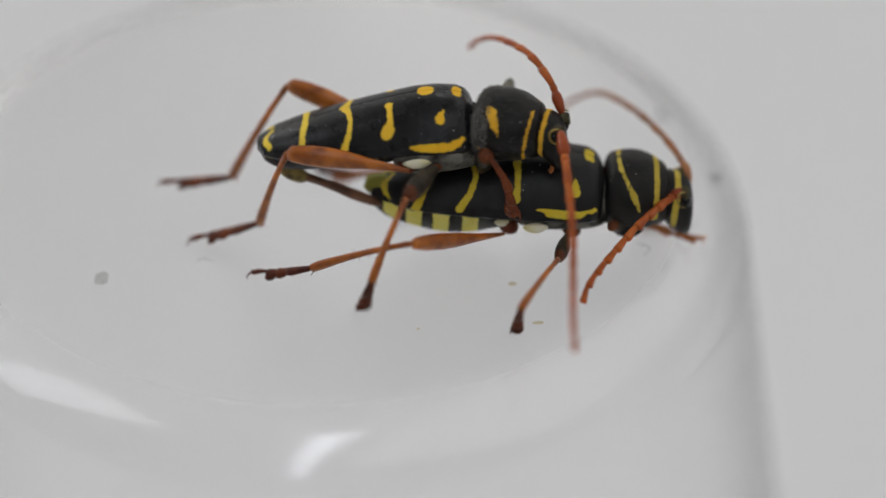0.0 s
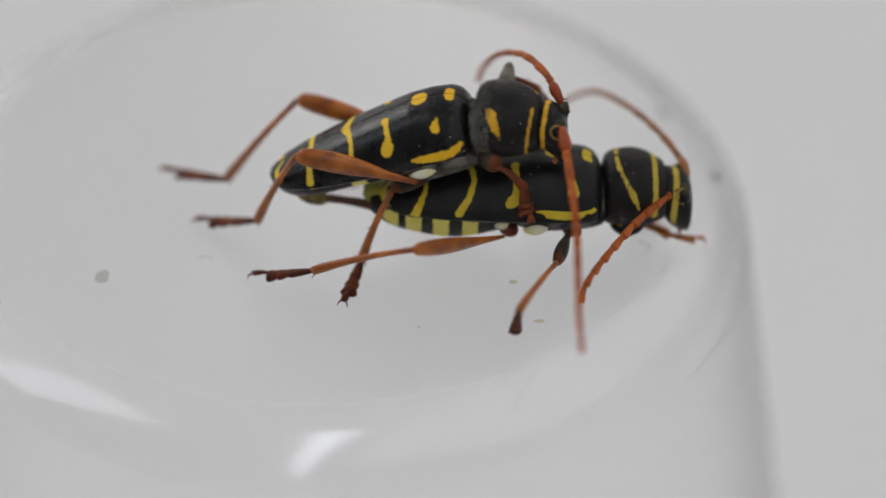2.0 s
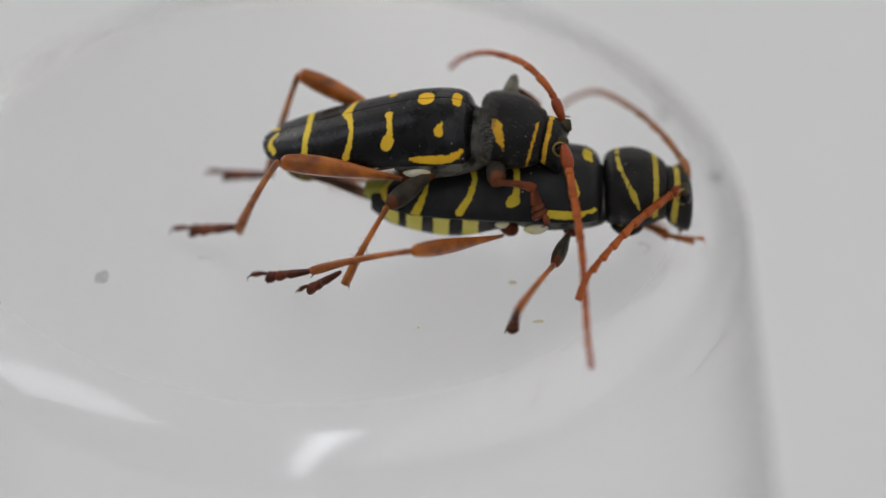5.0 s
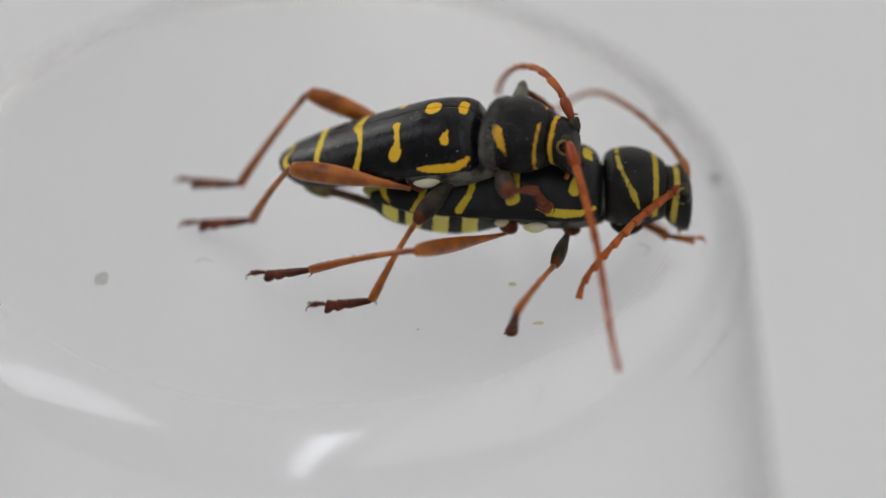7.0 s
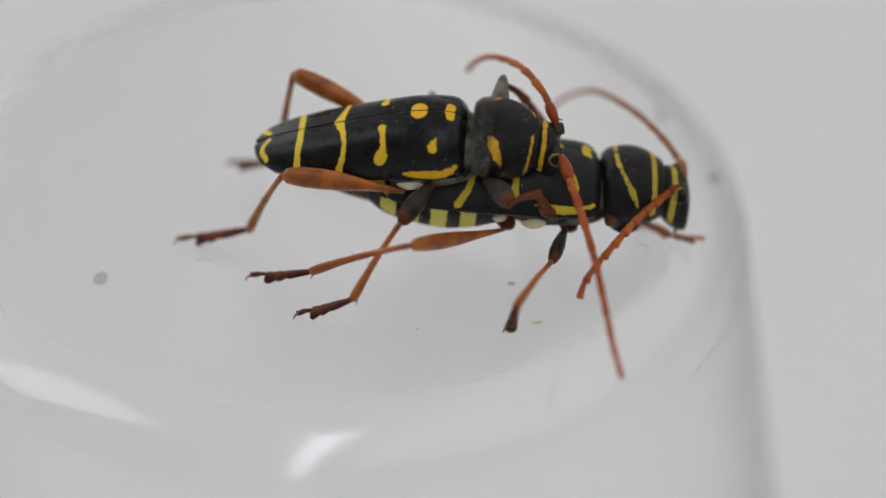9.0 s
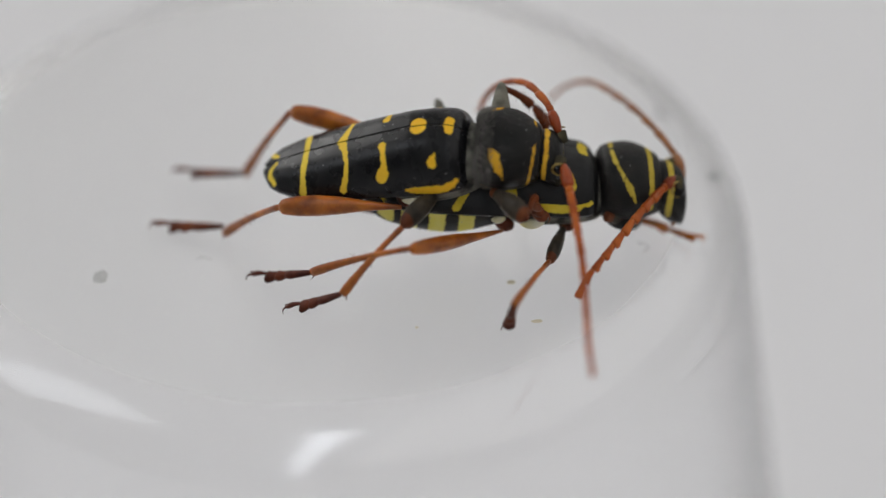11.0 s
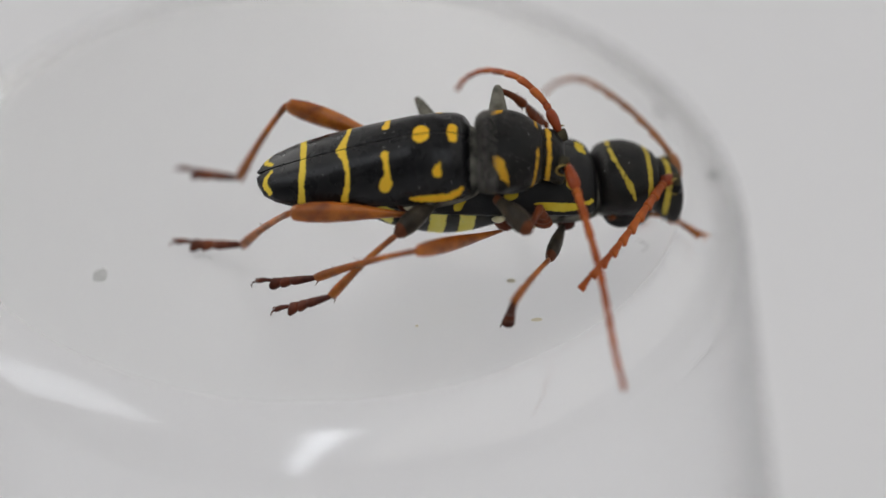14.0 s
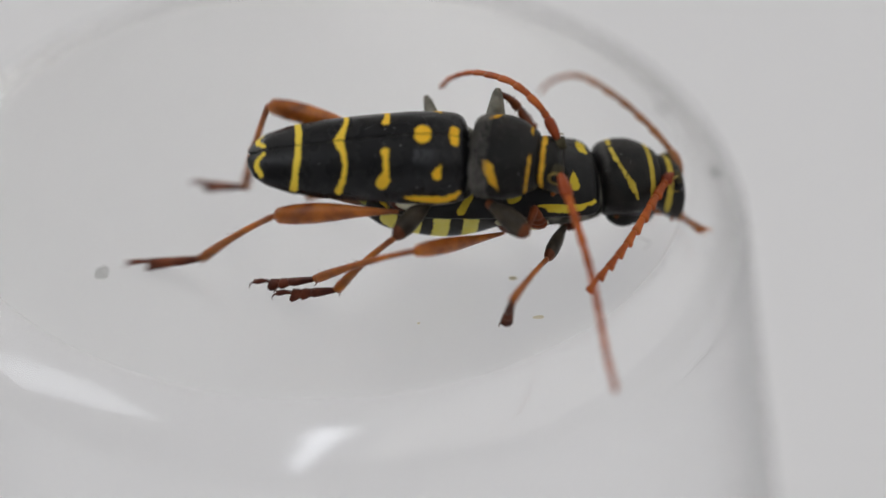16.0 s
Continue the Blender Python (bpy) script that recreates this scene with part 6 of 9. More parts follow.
    walk(male.legs["mid_right"].femur, [
        (0, mm(-1.267, -1.038, -1.096, -9.1, 3.0, -118.2)),
        (0.2, mm(-0.477, -0.754, -0.766, -10.3, 3.1, -133.0)),
        (0.3, mm(0.015, -0.435, -0.574, -9.0, 12.1, -131.3)),
        (0.5, mm(0.091, -0.573, -0.517, -16.2, 21.4, -159.3)),
        (0.7, mm(-0.071, -0.688, -0.707, -15.8, 16.0, -161.5)),
        (0.8, mm(-0.221, -0.790, -0.871, -16.4, 8.2, -164.3)),
        (1, mm(-0.405, -0.912, -1.066, -15.9, 2.1, -168.1)),
        (1.2, mm(-0.245, -0.765, -0.828, -13.7, 17.6, -161.5)),
        (1.3, mm(-0.130, -0.646, -0.634, -11.7, 18.8, -157.3)),
        (1.5, mm(0.005, -0.508, -0.405, -8.8, 25.9, -155.6)),
        (1.7, mm(-0.191, -0.651, -0.625, -8.1, 14.7, -162.1)),
        (1.8, mm(-0.352, -0.770, -0.810, -6.8, 13.7, -162.7)),
        (2, mm(-0.565, -0.919, -1.035, -5.9, 4.9, -166.2)),
        (2.2, mm(-0.519, -0.821, -0.886, -8.0, 13.0, -167.6)),
        (2.3, mm(-0.430, -0.726, -0.749, -5.8, 21.2, -154.7)),
        (2.5, mm(-0.338, -0.626, -0.597, -6.8, 25.1, -153.8)),
        (2.7, mm(-0.304, -0.637, -0.600, -6.8, 23.6, -154.7)),
        (2.8, mm(-0.305, -0.654, -0.608, -7.6, 21.8, -157.7)),
        (3, mm(-0.295, -0.694, -0.632, -7.0, 23.4, -158.0)),
        (3.2, mm(-0.376, -0.764, -0.693, -8.1, 18.0, -162.2)),
        (3.3, mm(-0.470, -0.808, -0.738, -9.8, 18.9, -167.2)),
        (3.5, mm(-0.686, -0.907, -0.834, -8.0, 22.4, -162.5)),
        (3.7, mm(-0.999, -1.025, -0.966, -7.1, 2.4, -147.9)),
        (3.8, mm(-1.159, -1.081, -1.030, -8.6, -5.9, -138.2)),
        (4, mm(-1.353, -1.160, -1.093, -11.4, -5.2, -131.3)),
        (4.2, mm(-1.382, -1.158, -1.106, -11.8, -7.2, -126.9)),
        (6.3, mm(-1.533, -1.204, -1.148, -5.3, 13.5, -151.0)),
        (6.5, mm(-1.518, -1.196, -1.144, -6.2, 10.5, -156.2)),
        (6.7, mm(-1.454, -1.098, -1.107, -7.5, 7.0, -142.7)),
        (6.8, mm(-1.158, -0.825, -1.046, -9.8, 2.8, -137.4)),
        (7, mm(-1.010, -0.668, -0.995, -12.2, 11.4, -123.8)),
        (7.2, mm(-1.086, -0.755, -1.033, -9.4, 2.5, -109.6)),
        (7.3, mm(-1.162, -0.862, -1.066, -7.7, -0.2, -110.5)),
        (7.5, mm(-1.270, -1.029, -1.105, -5.8, -4.0, -112.7)),
        (7.7, mm(-1.293, -1.082, -1.104, -9.8, -2.1, -111.5)),
        (7.8, mm(-1.297, -1.090, -1.102, -12.5, 1.1, -108.3)),
        (8, mm(-1.302, -1.104, -1.100, -15.6, -0.4, -117.3)),
        (8.2, mm(-1.310, -1.117, -1.100, -9.4, -0.7, -120.9)),
        (8.3, mm(-1.304, -1.109, -1.100, -4.5, 0.2, -110.4)),
        (8.5, mm(-1.300, -1.099, -1.100, 1.5, -4.9, -111.3)),
        (8.7, mm(-1.292, -1.082, -1.101, 0.9, -5.1, -114.0)),
        (8.8, mm(-1.288, -1.074, -1.102, 0.4, -5.4, -117.3)),
        (9, mm(-1.268, -1.032, -1.107, -1.0, -5.3, -115.0)),
        (9.2, mm(-1.259, -1.008, -1.112, -0.8, -5.0, -122.9)),
        (11.3, mm(-1.156, -0.752, -1.209, -3.6, -15.6, -114.1)),
        (11.5, mm(-1.154, -0.747, -1.211, -3.3, -16.2, -112.5)),
        (11.7, mm(-1.168, -0.767, -1.194, 3.4, -13.7, -123.6)),
        (11.8, mm(-1.179, -0.780, -1.183, 6.7, -10.1, -127.8)),
        (12, mm(-1.158, -0.764, -1.171, 7.1, -11.1, -112.9)),
        (12.2, mm(-1.159, -0.809, -1.166, 5.4, -12.5, -116.3)),
        (12.3, mm(-1.159, -0.842, -1.167, 3.7, -13.8, -118.9)),
        (12.5, mm(-1.166, -0.937, -1.162, 2.6, -16.4, -129.4)),
        (12.7, mm(-1.205, -1.010, -1.146, 2.2, -16.3, -126.4)),
        (12.8, mm(-1.239, -1.037, -1.134, 4.1, -14.3, -127.1)),
        (13, mm(-1.324, -1.118, -1.101, 8.0, 1.7, -142.9)),
        (13.2, mm(-1.256, -0.983, -1.135, 7.2, -12.6, -122.1)),
        (13.3, mm(-1.224, -0.914, -1.150, 7.5, -13.6, -118.5)),
        (13.5, mm(-1.145, -0.830, -1.164, 8.9, -11.5, -119.9)),
        (13.7, mm(-1.089, -0.829, -1.160, 8.4, -7.1, -131.6)),
        (13.8, mm(-1.069, -0.828, -1.158, 6.8, -6.8, -133.8)),
        (14, mm(-1.031, -0.803, -1.152, 4.4, -7.3, -132.1)),
        (14.2, mm(-1.111, -0.831, -1.121, 8.1, 1.3, -140.2)),
        (14.3, mm(-1.147, -0.824, -1.090, 10.3, 8.1, -132.8)),
        (14.5, mm(-1.118, -0.764, -1.073, 14.9, 4.1, -118.5)),
        (14.7, mm(-1.126, -0.802, -1.094, 11.7, -4.2, -119.0)),
        (14.8, mm(-1.127, -0.846, -1.113, 9.0, -8.7, -121.6)),
        (15, mm(-1.165, -0.970, -1.131, 7.6, -9.3, -136.2)),
        (15.2, mm(-1.219, -1.026, -1.146, 10.9, -18.2, -135.5)),
        (15.3, mm(-1.127, -0.932, -1.216, 14.9, -20.1, -138.0)),
        (15.5, mm(-1.371, -1.127, -1.119, 20.7, 14.2, -159.0)),
        (15.7, mm(-1.102, -0.408, -1.500, 13.6, -26.0, -109.4)),
        (15.8, mm(-1.044, -0.650, -1.226, 15.6, -19.5, -117.7)),
        (16, mm(-0.941, -0.642, -1.115, 13.8, -1.5, -128.1))])
    walk(male.legs["mid_right"].tibia, [
        (0, mm(-3.204, -4.646, -1.310, -16.2, 52.8, -139.3)),
        (0.2, mm(-3.268, -3.750, -0.988, 9.1, 71.7, -123.2)),
        (0.3, mm(-2.631, -3.446, -1.437, 17.9, 72.0, -118.9)),
        (0.5, mm(-3.479, -1.925, -2.012, -30.0, 58.1, -177.1)),
        (0.7, mm(-3.808, -1.938, -1.839, 147.0, 113.1, -2.4)),
        (0.8, mm(-4.129, -1.886, -1.455, -26.7, 55.9, -175.2)),
        (1, mm(-4.414, -1.755, -1.219, -28.5, 47.9, -177.4)),
        (1.2, mm(-3.951, -2.005, -2.065, 147.1, 99.8, -0.2)),
        (1.3, mm(-3.710, -2.145, -1.956, -14.3, 70.8, -158.8)),
        (1.5, mm(-3.354, -2.032, -2.194, -21.3, 67.3, -166.0)),
        (1.7, mm(-3.964, -1.872, -1.668, -25.5, 51.5, -178.0)),
        (1.8, mm(-4.155, -1.954, -1.783, 156.0, 112.3, -0.5)),
        (2, mm(-4.532, -1.895, -1.386, -10.4, 49.4, -170.8)),
        (2.2, mm(-4.421, -1.676, -1.809, -20.6, 41.7, 179.0)),
        (2.3, mm(-3.886, -2.363, -2.230, 0.2, 67.8, -152.8)),
        (2.5, mm(-3.667, -2.267, -2.339, -13.0, 62.2, -164.9)),
        (2.7, mm(-3.702, -2.241, -2.242, -12.2, 62.9, -166.0)),
        (2.8, mm(-3.828, -2.099, -2.128, -14.1, 54.7, -170.0)),
        (3, mm(-3.785, -2.104, -2.259, -13.4, 64.0, -173.6)),
        (3.2, mm(-4.090, -1.955, -1.959, -8.0, 41.5, -171.0)),
        (3.3, mm(-4.253, -1.668, -2.066, -13.9, 37.2, -180.0)),
        (3.5, mm(-4.301, -2.045, -2.398, -13.2, 58.5, 179.4)),
        (3.7, mm(-4.470, -3.200, -1.139, -8.6, 56.5, -166.2)),
        (3.8, mm(-4.200, -3.799, -0.612, -7.2, 52.3, -155.9)),
        (4, mm(-4.050, -4.225, -0.720, -13.1, 37.6, -151.5)),
        (4.2, mm(-3.823, -4.410, -0.592, -12.9, 44.5, -147.3)),
        (6.3, mm(-5.019, -3.138, -2.108, -10.5, 16.3, -133.7)),
        (6.5, mm(-5.206, -2.825, -1.890, -11.0, 9.4, -136.3)),
        (6.7, mm(-4.693, -3.563, -1.605, -14.9, 8.3, -149.6)),
        (6.8, mm(-4.172, -3.596, -1.247, -11.1, 31.9, -135.1)),
        (7, mm(-3.247, -4.007, -1.803, -14.2, 40.7, -139.9)),
        (7.2, mm(-2.461, -4.613, -1.214, -3.1, 51.8, -128.3)),
        (7.3, mm(-2.596, -4.702, -1.053, -2.1, 42.6, -129.4)),
        (7.5, mm(-2.851, -4.801, -0.819, -1.7, 33.4, -132.2)),
        (7.7, mm(-2.796, -4.893, -0.952, -4.7, 34.4, -133.1)),
        (7.8, mm(-2.584, -4.982, -1.178, -1.8, 42.0, -125.7)),
        (8, mm(-3.182, -4.747, -1.074, -12.8, 24.6, -142.3)),
        (8.2, mm(-3.418, -4.634, -1.050, -7.6, 20.8, -140.8)),
        (8.3, mm(-2.730, -4.953, -1.115, 4.1, 33.0, -124.1)),
        (8.5, mm(-2.787, -4.904, -0.748, 7.3, 29.8, -127.1)),
        (8.7, mm(-2.950, -4.815, -0.738, 5.4, 29.6, -130.2)),
        (8.8, mm(-3.161, -4.701, -0.719, 3.3, 26.3, -133.5)),
        (9, mm(-2.994, -4.732, -0.730, 3.8, 32.8, -131.2)),
        (9.2, mm(-3.479, -4.436, -0.753, -0.4, 23.1, -140.7)),
        (11.3, mm(-2.770, -4.355, -0.105, 6.9, 24.1, -142.3)),
        (11.5, mm(-2.660, -4.385, -0.070, 10.0, 24.5, -141.3)),
        (11.7, mm(-3.369, -4.086, -0.222, 15.0, 16.9, -149.8)),
        (11.8, mm(-3.650, -3.970, -0.461, 19.1, 17.9, -152.9)),
        (12, mm(-2.722, -4.471, -0.385, 28.7, 45.7, -146.7)),
        (12.2, mm(-2.934, -4.397, -0.279, 27.1, 36.9, -144.8)),
        (12.3, mm(-3.084, -4.328, -0.192, 22.9, 34.8, -147.2)),
        (12.5, mm(-3.662, -3.978, -0.008, 15.1, 20.9, -152.0)),
        (12.7, mm(-3.541, -4.177, 0.004, 12.8, 33.2, -147.7)),
        (12.8, mm(-3.635, -4.206, -0.124, 8.9, 20.6, -159.1)),
        (13, mm(-4.592, -3.591, -1.223, 10.0, -3.8, -148.4)),
        (13.2, mm(-3.380, -4.373, -0.238, 16.7, 29.2, -139.5)),
        (13.3, mm(-3.123, -4.417, -0.184, 19.4, 29.2, -141.3)),
        (13.5, mm(-3.149, -4.312, -0.343, 23.3, 29.2, -141.3)),
        (13.7, mm(-3.790, -3.872, -0.656, 17.8, 22.0, -149.1)),
        (13.8, mm(-3.888, -3.766, -0.673, 16.0, 18.2, -149.6)),
        (14, mm(-3.759, -3.818, -0.628, 13.9, 24.6, -151.6)),
        (14.2, mm(-4.260, -3.454, -1.216, 20.3, 15.5, -155.1)),
        (14.3, mm(-3.904, -3.803, -1.666, 25.3, 9.4, -157.4)),
        (14.5, mm(-3.068, -4.359, -1.367, 34.1, 50.2, -154.5)),
        (14.7, mm(-3.109, -4.379, -0.796, 30.6, 44.6, -156.6)),
        (14.8, mm(-3.249, -4.300, -0.490, 28.4, 38.7, -156.8)),
        (15, mm(-4.084, -3.773, -0.469, 21.7, 24.6, -159.4)),
        (15.2, mm(-3.996, -3.758, 0.137, 16.8, 37.3, -156.9)),
        (15.3, mm(-3.992, -3.507, 0.190, 15.7, 13.1, -153.5)),
        (15.5, mm(-5.083, -2.549, -2.128, 13.8, -7.3, -147.6)),
        (15.7, mm(-2.326, -3.885, 0.296, 19.4, 28.0, -147.7)),
        (15.8, mm(-2.840, -4.073, 0.140, 23.6, 15.8, -151.8)),
        (16, mm(-3.469, -3.868, -1.009, 32.8, 45.3, -159.7))])
    walk(male.legs["mid_right"].tarsus, [
        (0, mm(-5.173, -6.339, -4.737, 1.6, 52.3, 119.5)),
        (0.2, mm(-4.008, -4.880, -5.070, 1.9, 50.7, -166.9)),
        (0.3, mm(-3.272, -4.610, -5.527, 1.0, 6.8, -114.5)),
        (0.5, mm(-5.749, -2.041, -5.663, -14.3, 17.1, -98.5)),
        (0.7, mm(-5.493, -1.867, -5.794, -18.3, 19.9, -94.9)),
        (0.8, mm(-6.528, -2.087, -5.018, -19.2, 18.8, -94.4)),
        (1, mm(-7.292, -1.885, -4.411, -19.5, 23.7, -93.7)),
        (1.2, mm(-4.682, -2.003, -6.303, -13.5, 19.6, -91.2)),
        (1.3, mm(-5.030, -2.656, -6.016, -10.8, 11.5, -96.6)),
        (1.5, mm(-4.966, -2.433, -6.160, -6.3, 12.2, -99.9)),
        (1.7, mm(-6.641, -1.964, -5.031, -11.0, 7.3, -103.1)),
        (1.8, mm(-5.784, -1.941, -5.762, -14.7, 8.7, -103.2)),
        (2, mm(-7.294, -2.340, -4.651, -18.9, 3.2, -103.3)),
        (2.2, mm(-7.629, -1.621, -4.671, -14.7, 6.7, -106.5)),
        (2.3, mm(-5.330, -3.104, -6.211, -10.9, 2.6, -105.9)),
        (2.5, mm(-5.605, -2.789, -6.141, -6.7, 4.4, -109.7)),
        (2.7, mm(-5.603, -2.714, -6.069, -7.2, 3.3, -113.6)),
        (2.8, mm(-6.277, -2.529, -5.635, -7.5, 1.4, -114.2)),
        (3, mm(-5.656, -2.314, -6.124, -8.3, 4.2, -117.9)),
        (3.2, mm(-7.269, -2.458, -4.810, -8.6, -4.0, -117.4)),
        (3.3, mm(-7.676, -1.671, -4.668, -8.5, 0.5, -120.6)),
        (3.5, mm(-6.551, -2.023, -6.063, -7.4, 7.8, -125.4)),
        (3.7, mm(-6.773, -3.767, -4.726, 3.8, 12.1, -143.7)),
        (3.8, mm(-6.599, -4.870, -4.016, 6.5, 23.7, -172.6)),
        (4, mm(-7.045, -5.850, -3.343, 1.7, 37.5, 152.7)),
        (4.2, mm(-6.404, -6.070, -3.605, 1.3, 36.3, 152.2)),
        (6.3, mm(-7.871, -6.122, -3.313, 4.9, 23.0, 175.3)),
        (6.5, mm(-8.274, -5.754, -2.596, 2.6, 18.4, 175.0)),
        (6.7, mm(-8.364, -5.715, -2.227, -1.9, 17.7, 167.2)),
        (6.8, mm(-6.759, -6.174, -3.519, -0.0, -0.7, -179.0)),
        (7, mm(-5.739, -6.107, -4.609, -1.4, -3.1, -175.6)),
        (7.2, mm(-4.108, -6.699, -4.595, 3.5, 7.0, -177.6)),
        (7.3, mm(-4.605, -7.150, -3.962, 7.0, 10.5, 177.9)),
        (7.5, mm(-5.261, -7.459, -3.189, 11.3, 15.5, 174.8)),
        (7.7, mm(-5.219, -7.485, -3.382, 9.7, 12.6, 174.5)),
        (7.8, mm(-4.452, -7.578, -4.053, 8.6, 19.3, 175.2)),
        (8, mm(-6.276, -7.137, -2.865, 5.2, 14.3, 169.8)),
        (8.2, mm(-6.534, -7.174, -2.576, 8.8, 9.0, 172.7)),
        (8.3, mm(-4.752, -7.941, -3.455, 12.4, 23.3, 176.4)),
        (8.5, mm(-5.038, -7.881, -2.883, 16.1, 24.5, 178.9)),
        (8.7, mm(-5.361, -7.671, -2.863, 14.9, 18.5, 178.4)),
        (8.8, mm(-5.815, -7.498, -2.622, 13.9, 16.3, 177.8)),
        (9, mm(-5.374, -7.454, -3.057, 13.1, 21.2, 178.1)),
        (9.2, mm(-6.542, -6.940, -2.437, 12.9, 8.9, 176.8)),
        (11.3, mm(-5.876, -6.756, -1.860, 19.4, 14.4, -177.2)),
        (11.5, mm(-5.713, -6.831, -1.855, 19.8, 17.0, -175.8)),
        (11.7, mm(-6.924, -6.158, -1.469, 19.4, 7.8, -177.5)),
        (11.8, mm(-7.292, -5.835, -1.783, 19.7, 3.8, -176.6)),
        (12, mm(-5.232, -6.120, -3.463, 21.0, 16.5, -172.4)),
        (12.2, mm(-5.746, -6.378, -2.859, 22.1, 16.1, -175.7)),
        (12.3, mm(-6.052, -6.242, -2.645, 22.5, 18.9, -179.7)),
        (12.5, mm(-7.208, -5.863, -1.545, 23.8, 18.4, 175.7)),
        (12.7, mm(-6.584, -6.100, -2.348, 24.5, 22.4, 173.8)),
        (12.8, mm(-7.395, -5.640, -1.639, 24.1, 17.7, 171.6)),
        (13, mm(-8.248, -5.836, -0.935, 25.2, 20.2, 174.6)),
        (13.2, mm(-6.235, -6.812, -2.333, 26.7, 24.0, -179.8)),
        (13.3, mm(-6.052, -6.765, -2.281, 26.7, 18.0, -177.9)),
        (13.5, mm(-6.081, -6.657, -2.440, 25.7, 19.0, -177.4)),
        (13.7, mm(-7.212, -5.918, -2.266, 22.4, 12.5, 179.3)),
        (13.8, mm(-7.414, -5.830, -2.014, 20.9, 10.3, 179.6)),
        (14, mm(-7.196, -5.679, -2.421, 19.1, 15.1, 179.5)),
        (14.2, mm(-8.017, -5.202, -2.363, 19.3, 3.3, 178.1)),
        (14.3, mm(-7.850, -5.358, -2.373, 20.3, 1.0, -177.6)),
        (14.5, mm(-5.550, -5.543, -4.672, 21.1, 10.5, 178.9)),
        (14.7, mm(-5.917, -5.591, -3.817, 22.2, 8.8, 176.9)),
        (14.8, mm(-6.335, -5.619, -3.177, 23.0, 7.4, 177.2)),
        (15, mm(-7.743, -5.148, -2.259, 23.7, 5.3, 173.4)),
        (15.2, mm(-7.145, -5.098, -2.465, 24.3, 7.4, 174.9)),
        (15.3, mm(-7.740, -5.376, -0.783, 22.9, 13.7, 168.4)),
        (15.5, mm(-8.685, -4.832, -1.582, 25.0, 11.1, 179.8)),
        (15.7, mm(-5.535, -5.906, -1.731, 21.3, 34.9, 171.3)),
        (15.8, mm(-6.485, -6.030, -1.033, 22.7, 23.0, 174.2)),
        (16, mm(-6.306, -4.915, -4.066, 22.9, 13.0, 177.2))])
